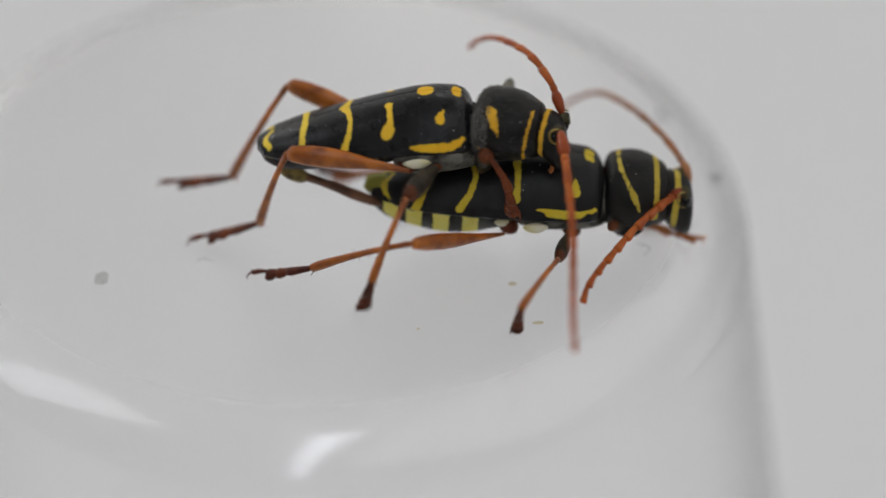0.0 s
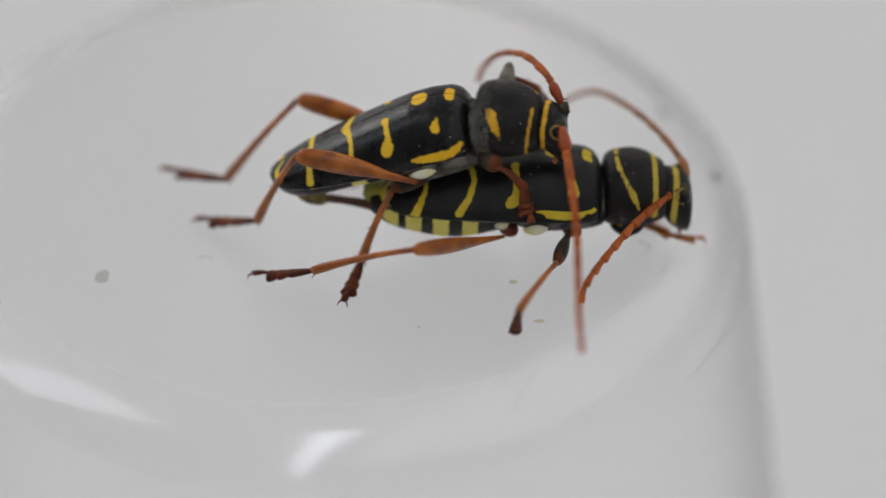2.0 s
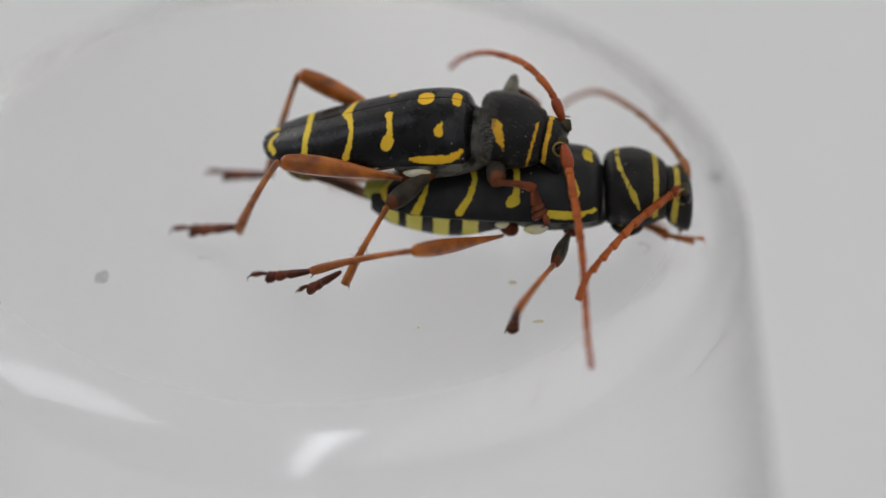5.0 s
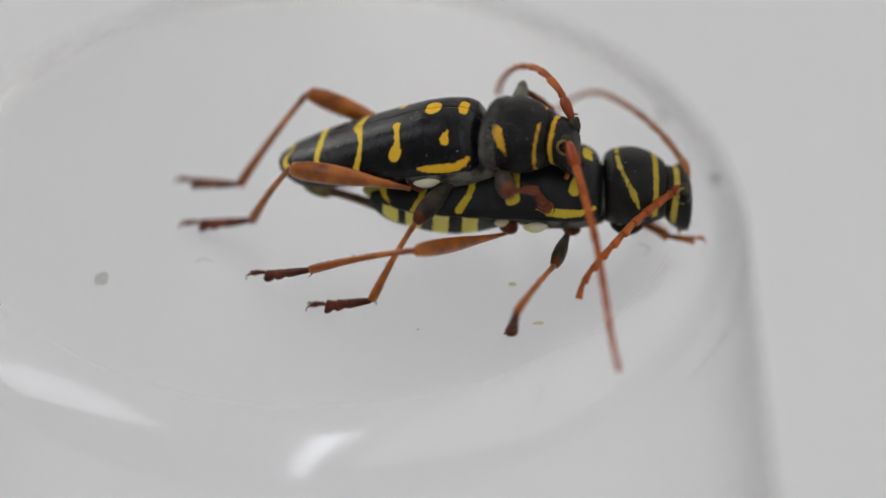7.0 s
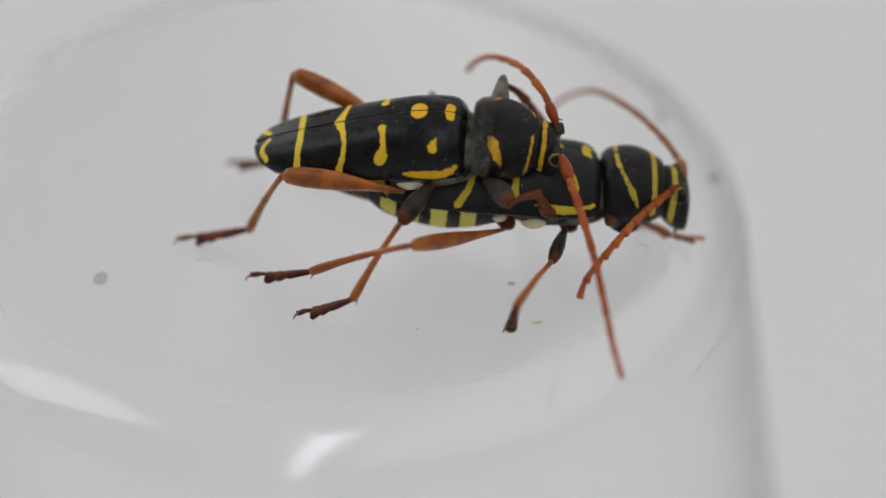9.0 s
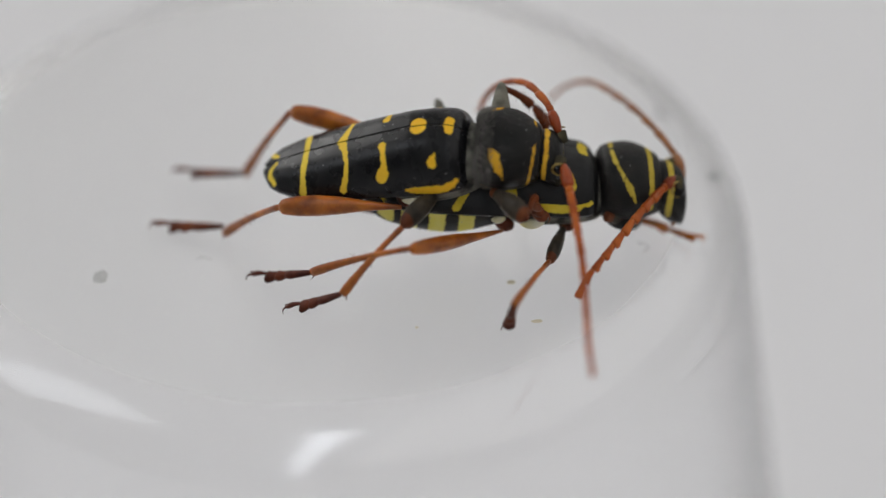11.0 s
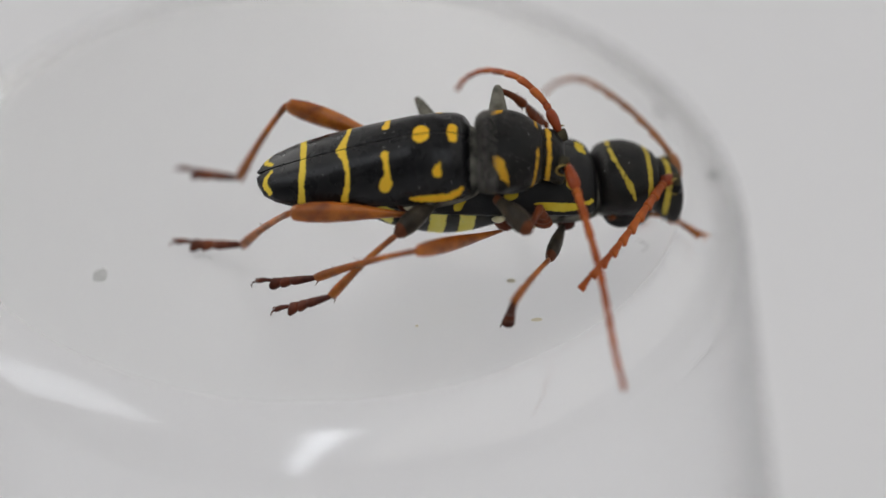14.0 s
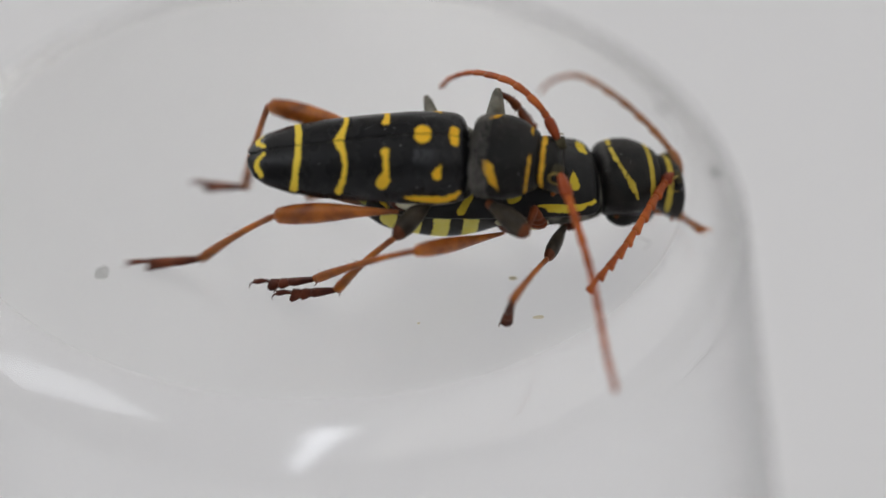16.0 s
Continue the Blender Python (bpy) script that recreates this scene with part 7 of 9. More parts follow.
    walk(male.legs["hind_left"].femur, [
        (0, mm(-3.871, 1.794, -0.802, -6.9, -23.1, 163.8)),
        (0.2, mm(-3.830, 1.806, -0.778, -7.6, -23.4, 165.0)),
        (0.3, mm(-4.105, 1.915, -0.652, -4.4, -18.5, 156.9)),
        (0.5, mm(-3.825, 1.829, -0.728, -5.4, -29.2, 159.9)),
        (0.7, mm(-3.799, 1.813, -0.722, -8.5, -40.2, 165.9)),
        (0.8, mm(-3.638, 1.732, -0.835, -2.5, -35.0, 155.9)),
        (1, mm(-3.797, 1.785, -0.707, -5.8, -32.2, 162.8)),
        (1.2, mm(-3.787, 1.775, -0.754, -7.2, -27.4, 165.6)),
        (1.3, mm(-3.831, 1.786, -0.769, -3.5, -16.3, 156.6)),
        (1.5, mm(-3.817, 1.778, -0.814, -4.7, -24.0, 163.9)),
        (1.7, mm(-3.673, 1.726, -0.902, 2.2, -32.4, 158.2)),
        (1.8, mm(-3.852, 1.793, -0.764, 0.6, -32.3, 166.1)),
        (2, mm(-3.771, 1.777, -0.796, 4.7, -27.0, 162.8)),
        (2.2, mm(-3.818, 1.778, -0.792, 1.4, -17.1, 166.8)),
        (2.3, mm(-3.924, 1.795, -0.771, -0.1, -16.7, 166.7)),
        (2.5, mm(-3.921, 1.794, -0.788, -2.3, -22.7, 164.9)),
        (2.7, mm(-3.912, 1.846, -0.768, -2.9, -21.2, 162.3)),
        (2.8, mm(-3.627, 1.786, -0.876, -2.0, -24.3, 158.2)),
        (3, mm(-3.614, 1.834, -0.850, 0.5, -27.8, 150.5)),
        (3.2, mm(-3.668, 1.827, -0.845, -5.1, -29.8, 161.6)),
        (3.3, mm(-3.704, 1.816, -0.848, -5.7, -30.4, 162.9)),
        (3.5, mm(-3.810, 1.804, -0.831, -4.4, -22.7, 161.5)),
        (3.7, mm(-3.788, 1.772, -0.838, -3.7, -21.7, 163.5)),
        (3.8, mm(-3.803, 1.781, -0.825, -5.3, -25.2, 169.9)),
        (4, mm(-3.920, 1.798, -0.748, -1.4, -25.2, 164.7)),
        (4.2, mm(-3.800, 1.761, -0.794, 0.7, -26.7, 162.8)),
        (6.3, mm(-3.816, 1.779, -0.645, 1.8, -27.9, 169.9)),
        (6.5, mm(-3.722, 1.762, -0.682, 5.8, -37.4, 162.7)),
        (6.7, mm(-3.722, 1.760, -0.736, 2.6, -30.8, 168.1)),
        (6.8, mm(-3.757, 1.759, -0.761, 3.2, -28.8, 166.7)),
        (7, mm(-4.115, 1.826, -0.646, 3.1, -25.7, 166.1)),
        (7.2, mm(-3.964, 1.790, -0.766, 4.1, -17.6, 172.2)),
        (7.3, mm(-3.885, 1.773, -0.827, 7.1, -15.8, 172.1)),
        (7.5, mm(-4.195, 1.797, -0.790, 11.4, -17.0, 168.8)),
        (7.7, mm(-3.936, 1.695, -0.803, 10.7, -8.3, 161.5)),
        (7.8, mm(-3.843, 1.674, -0.817, 8.5, -11.9, 163.7)),
        (8, mm(-4.215, 1.780, -0.711, 4.4, -20.7, 169.9)),
        (8.2, mm(-4.129, 1.762, -0.754, 9.6, -6.3, 162.8)),
        (8.3, mm(-3.945, 1.718, -0.819, 12.6, -9.9, 163.5)),
        (8.5, mm(-4.082, 1.796, -0.838, 15.2, -16.2, 167.5)),
        (8.7, mm(-3.846, 1.775, -0.877, 12.2, -20.6, 172.5)),
        (8.8, mm(-4.162, 1.814, -0.696, 10.6, -23.4, 173.4)),
        (9, mm(-3.652, 1.746, -0.875, 13.9, -25.4, 162.2)),
        (9.2, mm(-3.731, 1.763, -0.831, 11.7, -29.4, 167.3)),
        (11.3, mm(-3.859, 1.776, -0.840, 20.0, -17.2, 167.8)),
        (11.5, mm(-3.700, 1.742, -0.894, 21.3, -21.7, 164.2)),
        (11.7, mm(-3.840, 1.774, -0.868, 18.3, -20.2, 170.7)),
        (11.8, mm(-3.963, 1.807, -0.838, 17.8, -21.6, 170.0)),
        (12, mm(-3.682, 1.780, -0.973, 20.3, -13.9, 159.5)),
        (12.2, mm(-4.195, 1.855, -0.844, 18.5, -11.2, 172.6)),
        (12.3, mm(-3.767, 1.787, -0.905, 20.2, -8.6, 170.0)),
        (12.5, mm(-4.038, 1.821, -0.834, 22.9, -17.1, 165.2)),
        (12.7, mm(-3.775, 1.701, -0.918, 25.7, -13.6, 156.5)),
        (12.8, mm(-4.113, 1.822, -0.824, 23.4, -22.4, 165.6)),
        (13, mm(-3.974, 1.768, -0.934, 22.9, -11.8, 167.7)),
        (13.2, mm(-4.641, 2.010, -1.015, 23.7, 3.2, 156.4)),
        (13.3, mm(-4.066, 1.755, -1.044, 23.4, -3.7, 175.1)),
        (13.5, mm(-4.106, 1.754, -1.078, 24.2, -1.4, 170.3)),
        (13.7, mm(-4.347, 1.823, -0.934, 21.2, -14.3, 173.5)),
        (13.8, mm(-3.961, 1.815, -0.962, 19.7, -12.3, 171.1)),
        (14, mm(-3.822, 1.839, -0.912, 20.2, -15.8, 159.0)),
        (14.2, mm(-3.944, 1.846, -0.899, 17.6, -14.2, 169.8)),
        (14.3, mm(-4.252, 1.835, -0.847, 16.3, -13.4, 176.8)),
        (14.5, mm(-3.844, 1.783, -0.971, 20.2, -10.9, 164.1)),
        (14.7, mm(-3.686, 1.745, -0.974, 21.2, 3.2, 172.6)),
        (14.8, mm(-4.051, 1.777, -0.946, 20.8, -10.0, 175.5)),
        (15, mm(-3.824, 1.753, -0.985, 24.0, -10.1, 166.2)),
        (15.2, mm(-3.798, 1.729, -0.984, 26.6, -17.0, 160.2)),
        (15.3, mm(-4.030, 1.775, -0.910, 24.7, -15.0, 169.4)),
        (15.5, mm(-3.941, 1.746, -0.933, 25.1, -12.4, 168.9)),
        (15.7, mm(-4.557, 1.790, -0.865, 23.1, -8.7, 176.9)),
        (15.8, mm(-4.351, 1.788, -0.904, 22.6, -7.8, 176.5)),
        (16, mm(-4.002, 1.791, -0.981, 22.5, -8.2, 166.6))])
    walk(male.legs["hind_left"].tibia, [
        (0, mm(-9.085, 3.305, 1.510, -17.0, 53.8, -175.6)),
        (0.2, mm(-9.059, 3.209, 1.567, 11.0, 64.3, -130.8)),
        (0.3, mm(-9.251, 4.112, 1.218, -6.8, 56.5, -145.6)),
        (0.5, mm(-8.660, 3.598, 2.154, -21.9, 42.6, -158.8)),
        (0.7, mm(-8.171, 2.908, 3.086, 144.6, 121.5, 2.1)),
        (0.8, mm(-8.047, 3.706, 2.553, -32.2, 46.3, -177.9)),
        (1, mm(-8.566, 3.266, 2.436, -21.6, 27.3, -163.6)),
        (1.2, mm(-8.863, 3.075, 1.959, -0.8, 81.1, -138.1)),
        (1.3, mm(-9.027, 4.035, 0.890, -9.4, 39.7, -141.1)),
        (1.5, mm(-8.998, 3.268, 1.584, -17.7, 62.3, -151.4)),
        (1.7, mm(-8.298, 3.576, 2.260, -24.2, 39.2, -171.6)),
        (1.8, mm(-8.691, 2.993, 2.392, -33.4, 62.1, 168.6)),
        (2, mm(-8.795, 3.330, 1.880, -6.2, 30.3, -170.3)),
        (2.2, mm(-9.309, 3.069, 0.939, -13.5, 9.7, -172.5)),
        (2.3, mm(-9.422, 3.099, 0.926, 10.4, 62.6, -131.5)),
        (2.5, mm(-9.178, 3.211, 1.484, -15.3, 63.1, -147.0)),
        (2.7, mm(-9.153, 3.520, 1.362, -9.8, 62.1, -133.8)),
        (2.8, mm(-8.621, 3.784, 1.549, -35.2, 61.6, -160.7)),
        (3, mm(-8.158, 4.405, 1.898, -18.2, 62.9, -140.7)),
        (3.2, mm(-8.525, 3.441, 2.090, -29.3, 39.5, -162.5)),
        (3.3, mm(-8.570, 3.311, 2.134, -30.8, 31.5, -172.1)),
        (3.5, mm(-8.974, 3.529, 1.443, -15.7, 60.6, -162.4)),
        (3.7, mm(-9.045, 3.331, 1.341, -10.9, 52.0, -156.8)),
        (3.8, mm(-9.056, 2.718, 1.691, -20.1, 53.2, -167.6)),
        (4, mm(-9.066, 3.210, 1.768, -13.6, 43.3, -157.2)),
        (4.2, mm(-8.835, 3.321, 1.855, -19.0, 61.3, -163.0)),
        (6.3, mm(-8.953, 2.689, 2.112, -2.3, 63.0, -134.7)),
        (6.5, mm(-8.198, 3.154, 2.902, -16.4, 51.7, -151.2)),
        (6.7, mm(-8.680, 2.804, 2.287, -26.3, 46.3, -164.5)),
        (6.8, mm(-8.786, 2.952, 2.085, -25.2, 40.4, -164.7)),
        (7, mm(-9.276, 3.100, 1.914, -10.6, 36.3, -149.6)),
        (7.2, mm(-9.537, 2.555, 1.014, -7.8, 54.1, -163.4)),
        (7.3, mm(-9.509, 2.549, 0.779, -6.5, 53.0, -171.7)),
        (7.5, mm(-9.730, 2.892, 0.936, 11.1, 46.6, -161.5)),
        (7.7, mm(-9.473, 3.544, 0.051, 5.4, 30.0, -172.1)),
        (7.8, mm(-9.382, 3.297, 0.400, -1.7, 47.8, 176.1)),
        (8, mm(-9.650, 2.745, 1.370, 1.7, 23.0, -179.9)),
        (8.2, mm(-9.732, 3.493, -0.110, 12.6, 3.8, -167.5)),
        (8.3, mm(-9.517, 3.374, 0.191, 25.4, 71.5, -164.5)),
        (8.5, mm(-9.614, 3.025, 0.805, 52.0, 71.2, -147.3)),
        (8.7, mm(-9.321, 2.493, 1.204, -146.8, 108.9, 4.7)),
        (8.8, mm(-9.540, 2.437, 1.650, -140.7, 114.1, 8.1)),
        (9, mm(-8.727, 3.379, 1.653, 50.0, 72.7, -162.9)),
        (9.2, mm(-8.747, 2.890, 2.063, 36.5, 48.6, -178.5)),
        (11.3, mm(-9.369, 2.969, 0.901, 34.6, 48.1, 175.7)),
        (11.5, mm(-8.975, 3.239, 1.284, 38.5, 54.1, -179.4)),
        (11.7, mm(-9.305, 2.668, 1.167, 30.9, 43.7, 174.6)),
        (11.8, mm(-9.365, 2.757, 1.336, 33.8, 36.0, -179.6)),
        (12, mm(-9.048, 3.781, 0.443, 66.3, 69.2, -137.8)),
        (12.2, mm(-9.935, 2.604, 0.298, -135.3, 111.6, 18.4)),
        (12.3, mm(-9.511, 2.800, -0.020, 38.3, 60.7, -169.5)),
        (12.5, mm(-9.491, 3.263, 0.898, 36.0, 47.5, -172.6)),
        (12.7, mm(-9.034, 3.989, 0.471, 29.7, 51.5, -174.5)),
        (12.8, mm(-9.396, 3.179, 1.427, 18.9, 46.6, 174.6)),
        (13, mm(-9.617, 2.996, 0.277, 24.3, 28.3, -169.7)),
        (13.2, mm(-10.039, 4.369, -1.347, 49.9, 37.2, -131.8)),
        (13.3, mm(-9.933, 2.257, -0.667, 28.8, 43.4, -169.8)),
        (13.5, mm(-9.920, 2.745, -0.939, 39.3, 49.8, -159.2)),
        (13.7, mm(-10.027, 2.475, 0.523, 20.0, 50.8, 175.0)),
        (13.8, mm(-9.657, 2.704, 0.296, 22.6, 39.7, 175.8)),
        (14, mm(-9.124, 3.873, 0.692, 33.9, 52.7, -171.7)),
        (14.2, mm(-9.574, 2.863, 0.548, 38.0, 38.4, 176.2)),
        (14.3, mm(-9.982, 2.156, 0.523, -127.1, 138.2, 1.7)),
        (14.5, mm(-9.415, 3.369, 0.148, 145.9, 77.2, -92.4)),
        (14.7, mm(-9.527, 2.506, -1.298, -123.8, 128.2, 4.1)),
        (14.8, mm(-9.843, 2.229, 0.080, -138.1, 122.2, -2.1)),
        (15, mm(-9.464, 3.139, 0.052, 32.0, 38.3, -178.4)),
        (15.2, mm(-9.104, 3.644, 0.743, 20.9, 44.4, 169.8)),
        (15.3, mm(-9.630, 2.827, 0.620, 28.3, 36.7, -178.4)),
        (15.5, mm(-9.594, 2.858, 0.338, 32.3, 37.0, -171.3)),
        (15.7, mm(-10.381, 2.104, 0.023, 41.6, 57.1, -164.0)),
        (15.8, mm(-10.184, 2.149, -0.103, 37.6, 48.1, -174.4)),
        (16, mm(-9.683, 3.141, -0.138, 76.2, 71.0, -142.2))])
    walk(male.legs["hind_left"].tarsus, [
        (0, mm(-12.501, 3.040, -3.169, -7.9, 4.1, 172.8)),
        (0.2, mm(-10.693, 1.304, -3.661, -13.7, 20.1, 135.7)),
        (0.3, mm(-11.877, 2.299, -3.624, -7.3, 7.8, 169.7)),
        (0.5, mm(-12.640, 2.053, -1.771, -6.8, -6.7, 165.3)),
        (0.7, mm(-11.199, 2.797, -1.859, -6.5, -2.9, 166.9)),
        (0.8, mm(-12.054, 3.559, -1.637, -12.0, -19.1, -175.1)),
        (1, mm(-13.511, 1.814, -0.226, -5.1, -14.2, 161.0)),
        (1.2, mm(-9.528, 2.478, -3.771, -5.3, 17.4, 160.0)),
        (1.3, mm(-12.490, 1.227, -2.820, -5.3, 7.9, 162.1)),
        (1.5, mm(-11.365, 1.977, -3.551, -4.0, 3.7, 159.8)),
        (1.7, mm(-12.745, 2.917, -1.405, 1.3, -10.4, 152.8)),
        (1.8, mm(-11.351, 3.531, -2.733, 2.4, -2.0, 168.2)),
        (2, mm(-13.731, 2.484, -1.045, 5.8, -12.3, 159.3)),
        (2.2, mm(-14.976, 2.319, -0.040, 3.1, -19.1, 161.2)),
        (2.3, mm(-11.187, 1.102, -4.225, 0.3, 7.9, 165.6)),
        (2.5, mm(-11.381, 1.782, -3.687, -2.7, 1.7, 168.6)),
        (2.7, mm(-11.029, 1.564, -3.765, -2.5, 9.3, 162.9)),
        (2.8, mm(-11.223, 2.874, -3.552, -1.4, -5.4, 175.7)),
        (3, mm(-10.202, 2.730, -3.264, -0.7, 7.1, 158.7)),
        (3.2, mm(-12.794, 2.091, -1.596, -2.0, -7.5, 159.2)),
        (3.3, mm(-13.468, 2.635, -0.896, -3.2, -11.7, 161.8)),
        (3.5, mm(-11.688, 2.668, -3.610, -4.5, 6.3, 162.5)),
        (3.7, mm(-12.326, 1.927, -3.231, -3.3, 1.4, 157.5)),
        (3.8, mm(-12.448, 1.973, -2.954, -2.0, 2.9, 154.3)),
        (4, mm(-12.958, 1.576, -2.209, 0.5, -6.1, 155.8)),
        (4.2, mm(-11.502, 2.507, -3.230, 0.6, -4.5, 169.3)),
        (6.3, mm(-10.807, 0.815, -3.053, 6.5, 11.2, 157.1)),
        (6.5, mm(-11.348, 1.424, -1.650, 6.6, 2.4, 158.8)),
        (6.7, mm(-12.542, 1.734, -1.906, 5.1, -6.2, 171.2)),
        (6.8, mm(-13.051, 1.787, -1.670, 3.2, -13.1, 175.0)),
        (7, mm(-13.309, 0.735, -1.519, 3.4, -0.5, 164.6)),
        (7.2, mm(-12.799, 1.582, -3.682, 6.2, -1.1, 172.5)),
        (7.3, mm(-12.967, 2.047, -3.851, 9.0, 3.4, 165.8)),
        (7.5, mm(-13.511, 1.629, -3.277, 12.6, -5.9, 157.7)),
        (7.7, mm(-14.450, 2.852, -2.846, 8.8, -8.6, 171.0)),
        (7.8, mm(-13.275, 3.561, -3.893, 6.4, -1.7, 177.1)),
        (8, mm(-14.990, 2.736, -0.895, 6.5, -21.1, 162.7)),
        (8.2, mm(-15.381, 2.237, -0.498, 8.2, -14.8, 168.7)),
        (8.3, mm(-11.287, 2.882, -5.310, 12.1, 0.6, -180.0)),
        (8.5, mm(-11.185, 2.015, -4.686, 15.1, 14.8, 160.5)),
        (8.7, mm(-11.195, 2.339, -4.283, 14.6, 15.9, 158.3)),
        (8.8, mm(-11.878, 2.103, -3.647, 11.4, 18.9, 148.9)),
        (9, mm(-10.371, 2.873, -3.886, 14.3, 23.4, 156.0)),
        (9.2, mm(-12.580, 2.787, -2.288, 13.7, 1.6, 151.3)),
        (11.3, mm(-13.234, 3.261, -3.415, 26.2, -8.8, 179.5)),
        (11.5, mm(-12.378, 3.206, -3.413, 21.5, 20.3, 135.2)),
        (11.7, mm(-13.480, 3.065, -2.839, 23.1, 11.7, 149.3)),
        (11.8, mm(-14.056, 2.724, -2.075, 21.3, 15.6, 149.9)),
        (12, mm(-10.573, 2.401, -4.980, 21.0, 36.5, 156.0)),
        (12.2, mm(-11.959, 1.929, -5.095, 26.2, 14.9, 168.3)),
        (12.3, mm(-12.304, 2.281, -5.077, 24.4, 19.3, 161.0)),
        (12.5, mm(-13.376, 2.758, -3.379, 24.0, 6.4, 152.7)),
        (12.7, mm(-12.631, 3.645, -4.066, 26.0, 13.8, 163.3)),
        (12.8, mm(-13.364, 3.556, -2.787, 24.9, 4.3, 159.2)),
        (13, mm(-14.639, 2.079, -2.475, 24.7, -3.6, 154.2)),
        (13.2, mm(-13.113, 0.920, -4.853, 25.1, 10.4, 165.0)),
        (13.3, mm(-14.083, 1.510, -4.650, 24.9, 3.1, 175.0)),
        (13.5, mm(-13.421, 1.418, -5.369, 23.6, 7.5, 159.0)),
        (13.7, mm(-13.680, 2.797, -3.971, 23.1, 6.4, 165.0)),
        (13.8, mm(-14.110, 3.032, -3.405, 21.6, 3.2, 161.6)),
        (14, mm(-12.598, 3.363, -3.924, 20.1, 7.4, 158.0)),
        (14.2, mm(-14.110, 3.166, -3.054, 22.9, -2.5, 164.4)),
        (14.3, mm(-14.303, 2.029, -3.344, 27.1, 6.0, 166.4)),
        (14.5, mm(-9.469, 2.080, -5.507, 18.2, 55.7, 144.4)),
        (14.7, mm(-13.108, 2.249, -5.854, 30.0, 17.4, 165.0)),
        (14.8, mm(-12.930, 2.340, -4.829, 27.6, 20.2, 160.5)),
        (15, mm(-14.016, 3.015, -3.540, 25.0, 5.1, 153.1)),
        (15.2, mm(-13.187, 4.377, -3.311, 28.8, 13.7, 175.2)),
        (15.3, mm(-14.277, 2.697, -2.847, 26.3, 7.0, 158.3)),
        (15.5, mm(-14.172, 2.157, -3.153, 26.2, 8.3, 158.0)),
        (15.7, mm(-13.407, 1.235, -4.848, 27.6, 17.1, 166.5)),
        (15.8, mm(-14.040, 1.771, -4.420, 25.8, 13.1, 162.3)),
        (16, mm(-11.175, 1.986, -5.623, 21.3, 31.2, 152.5))])
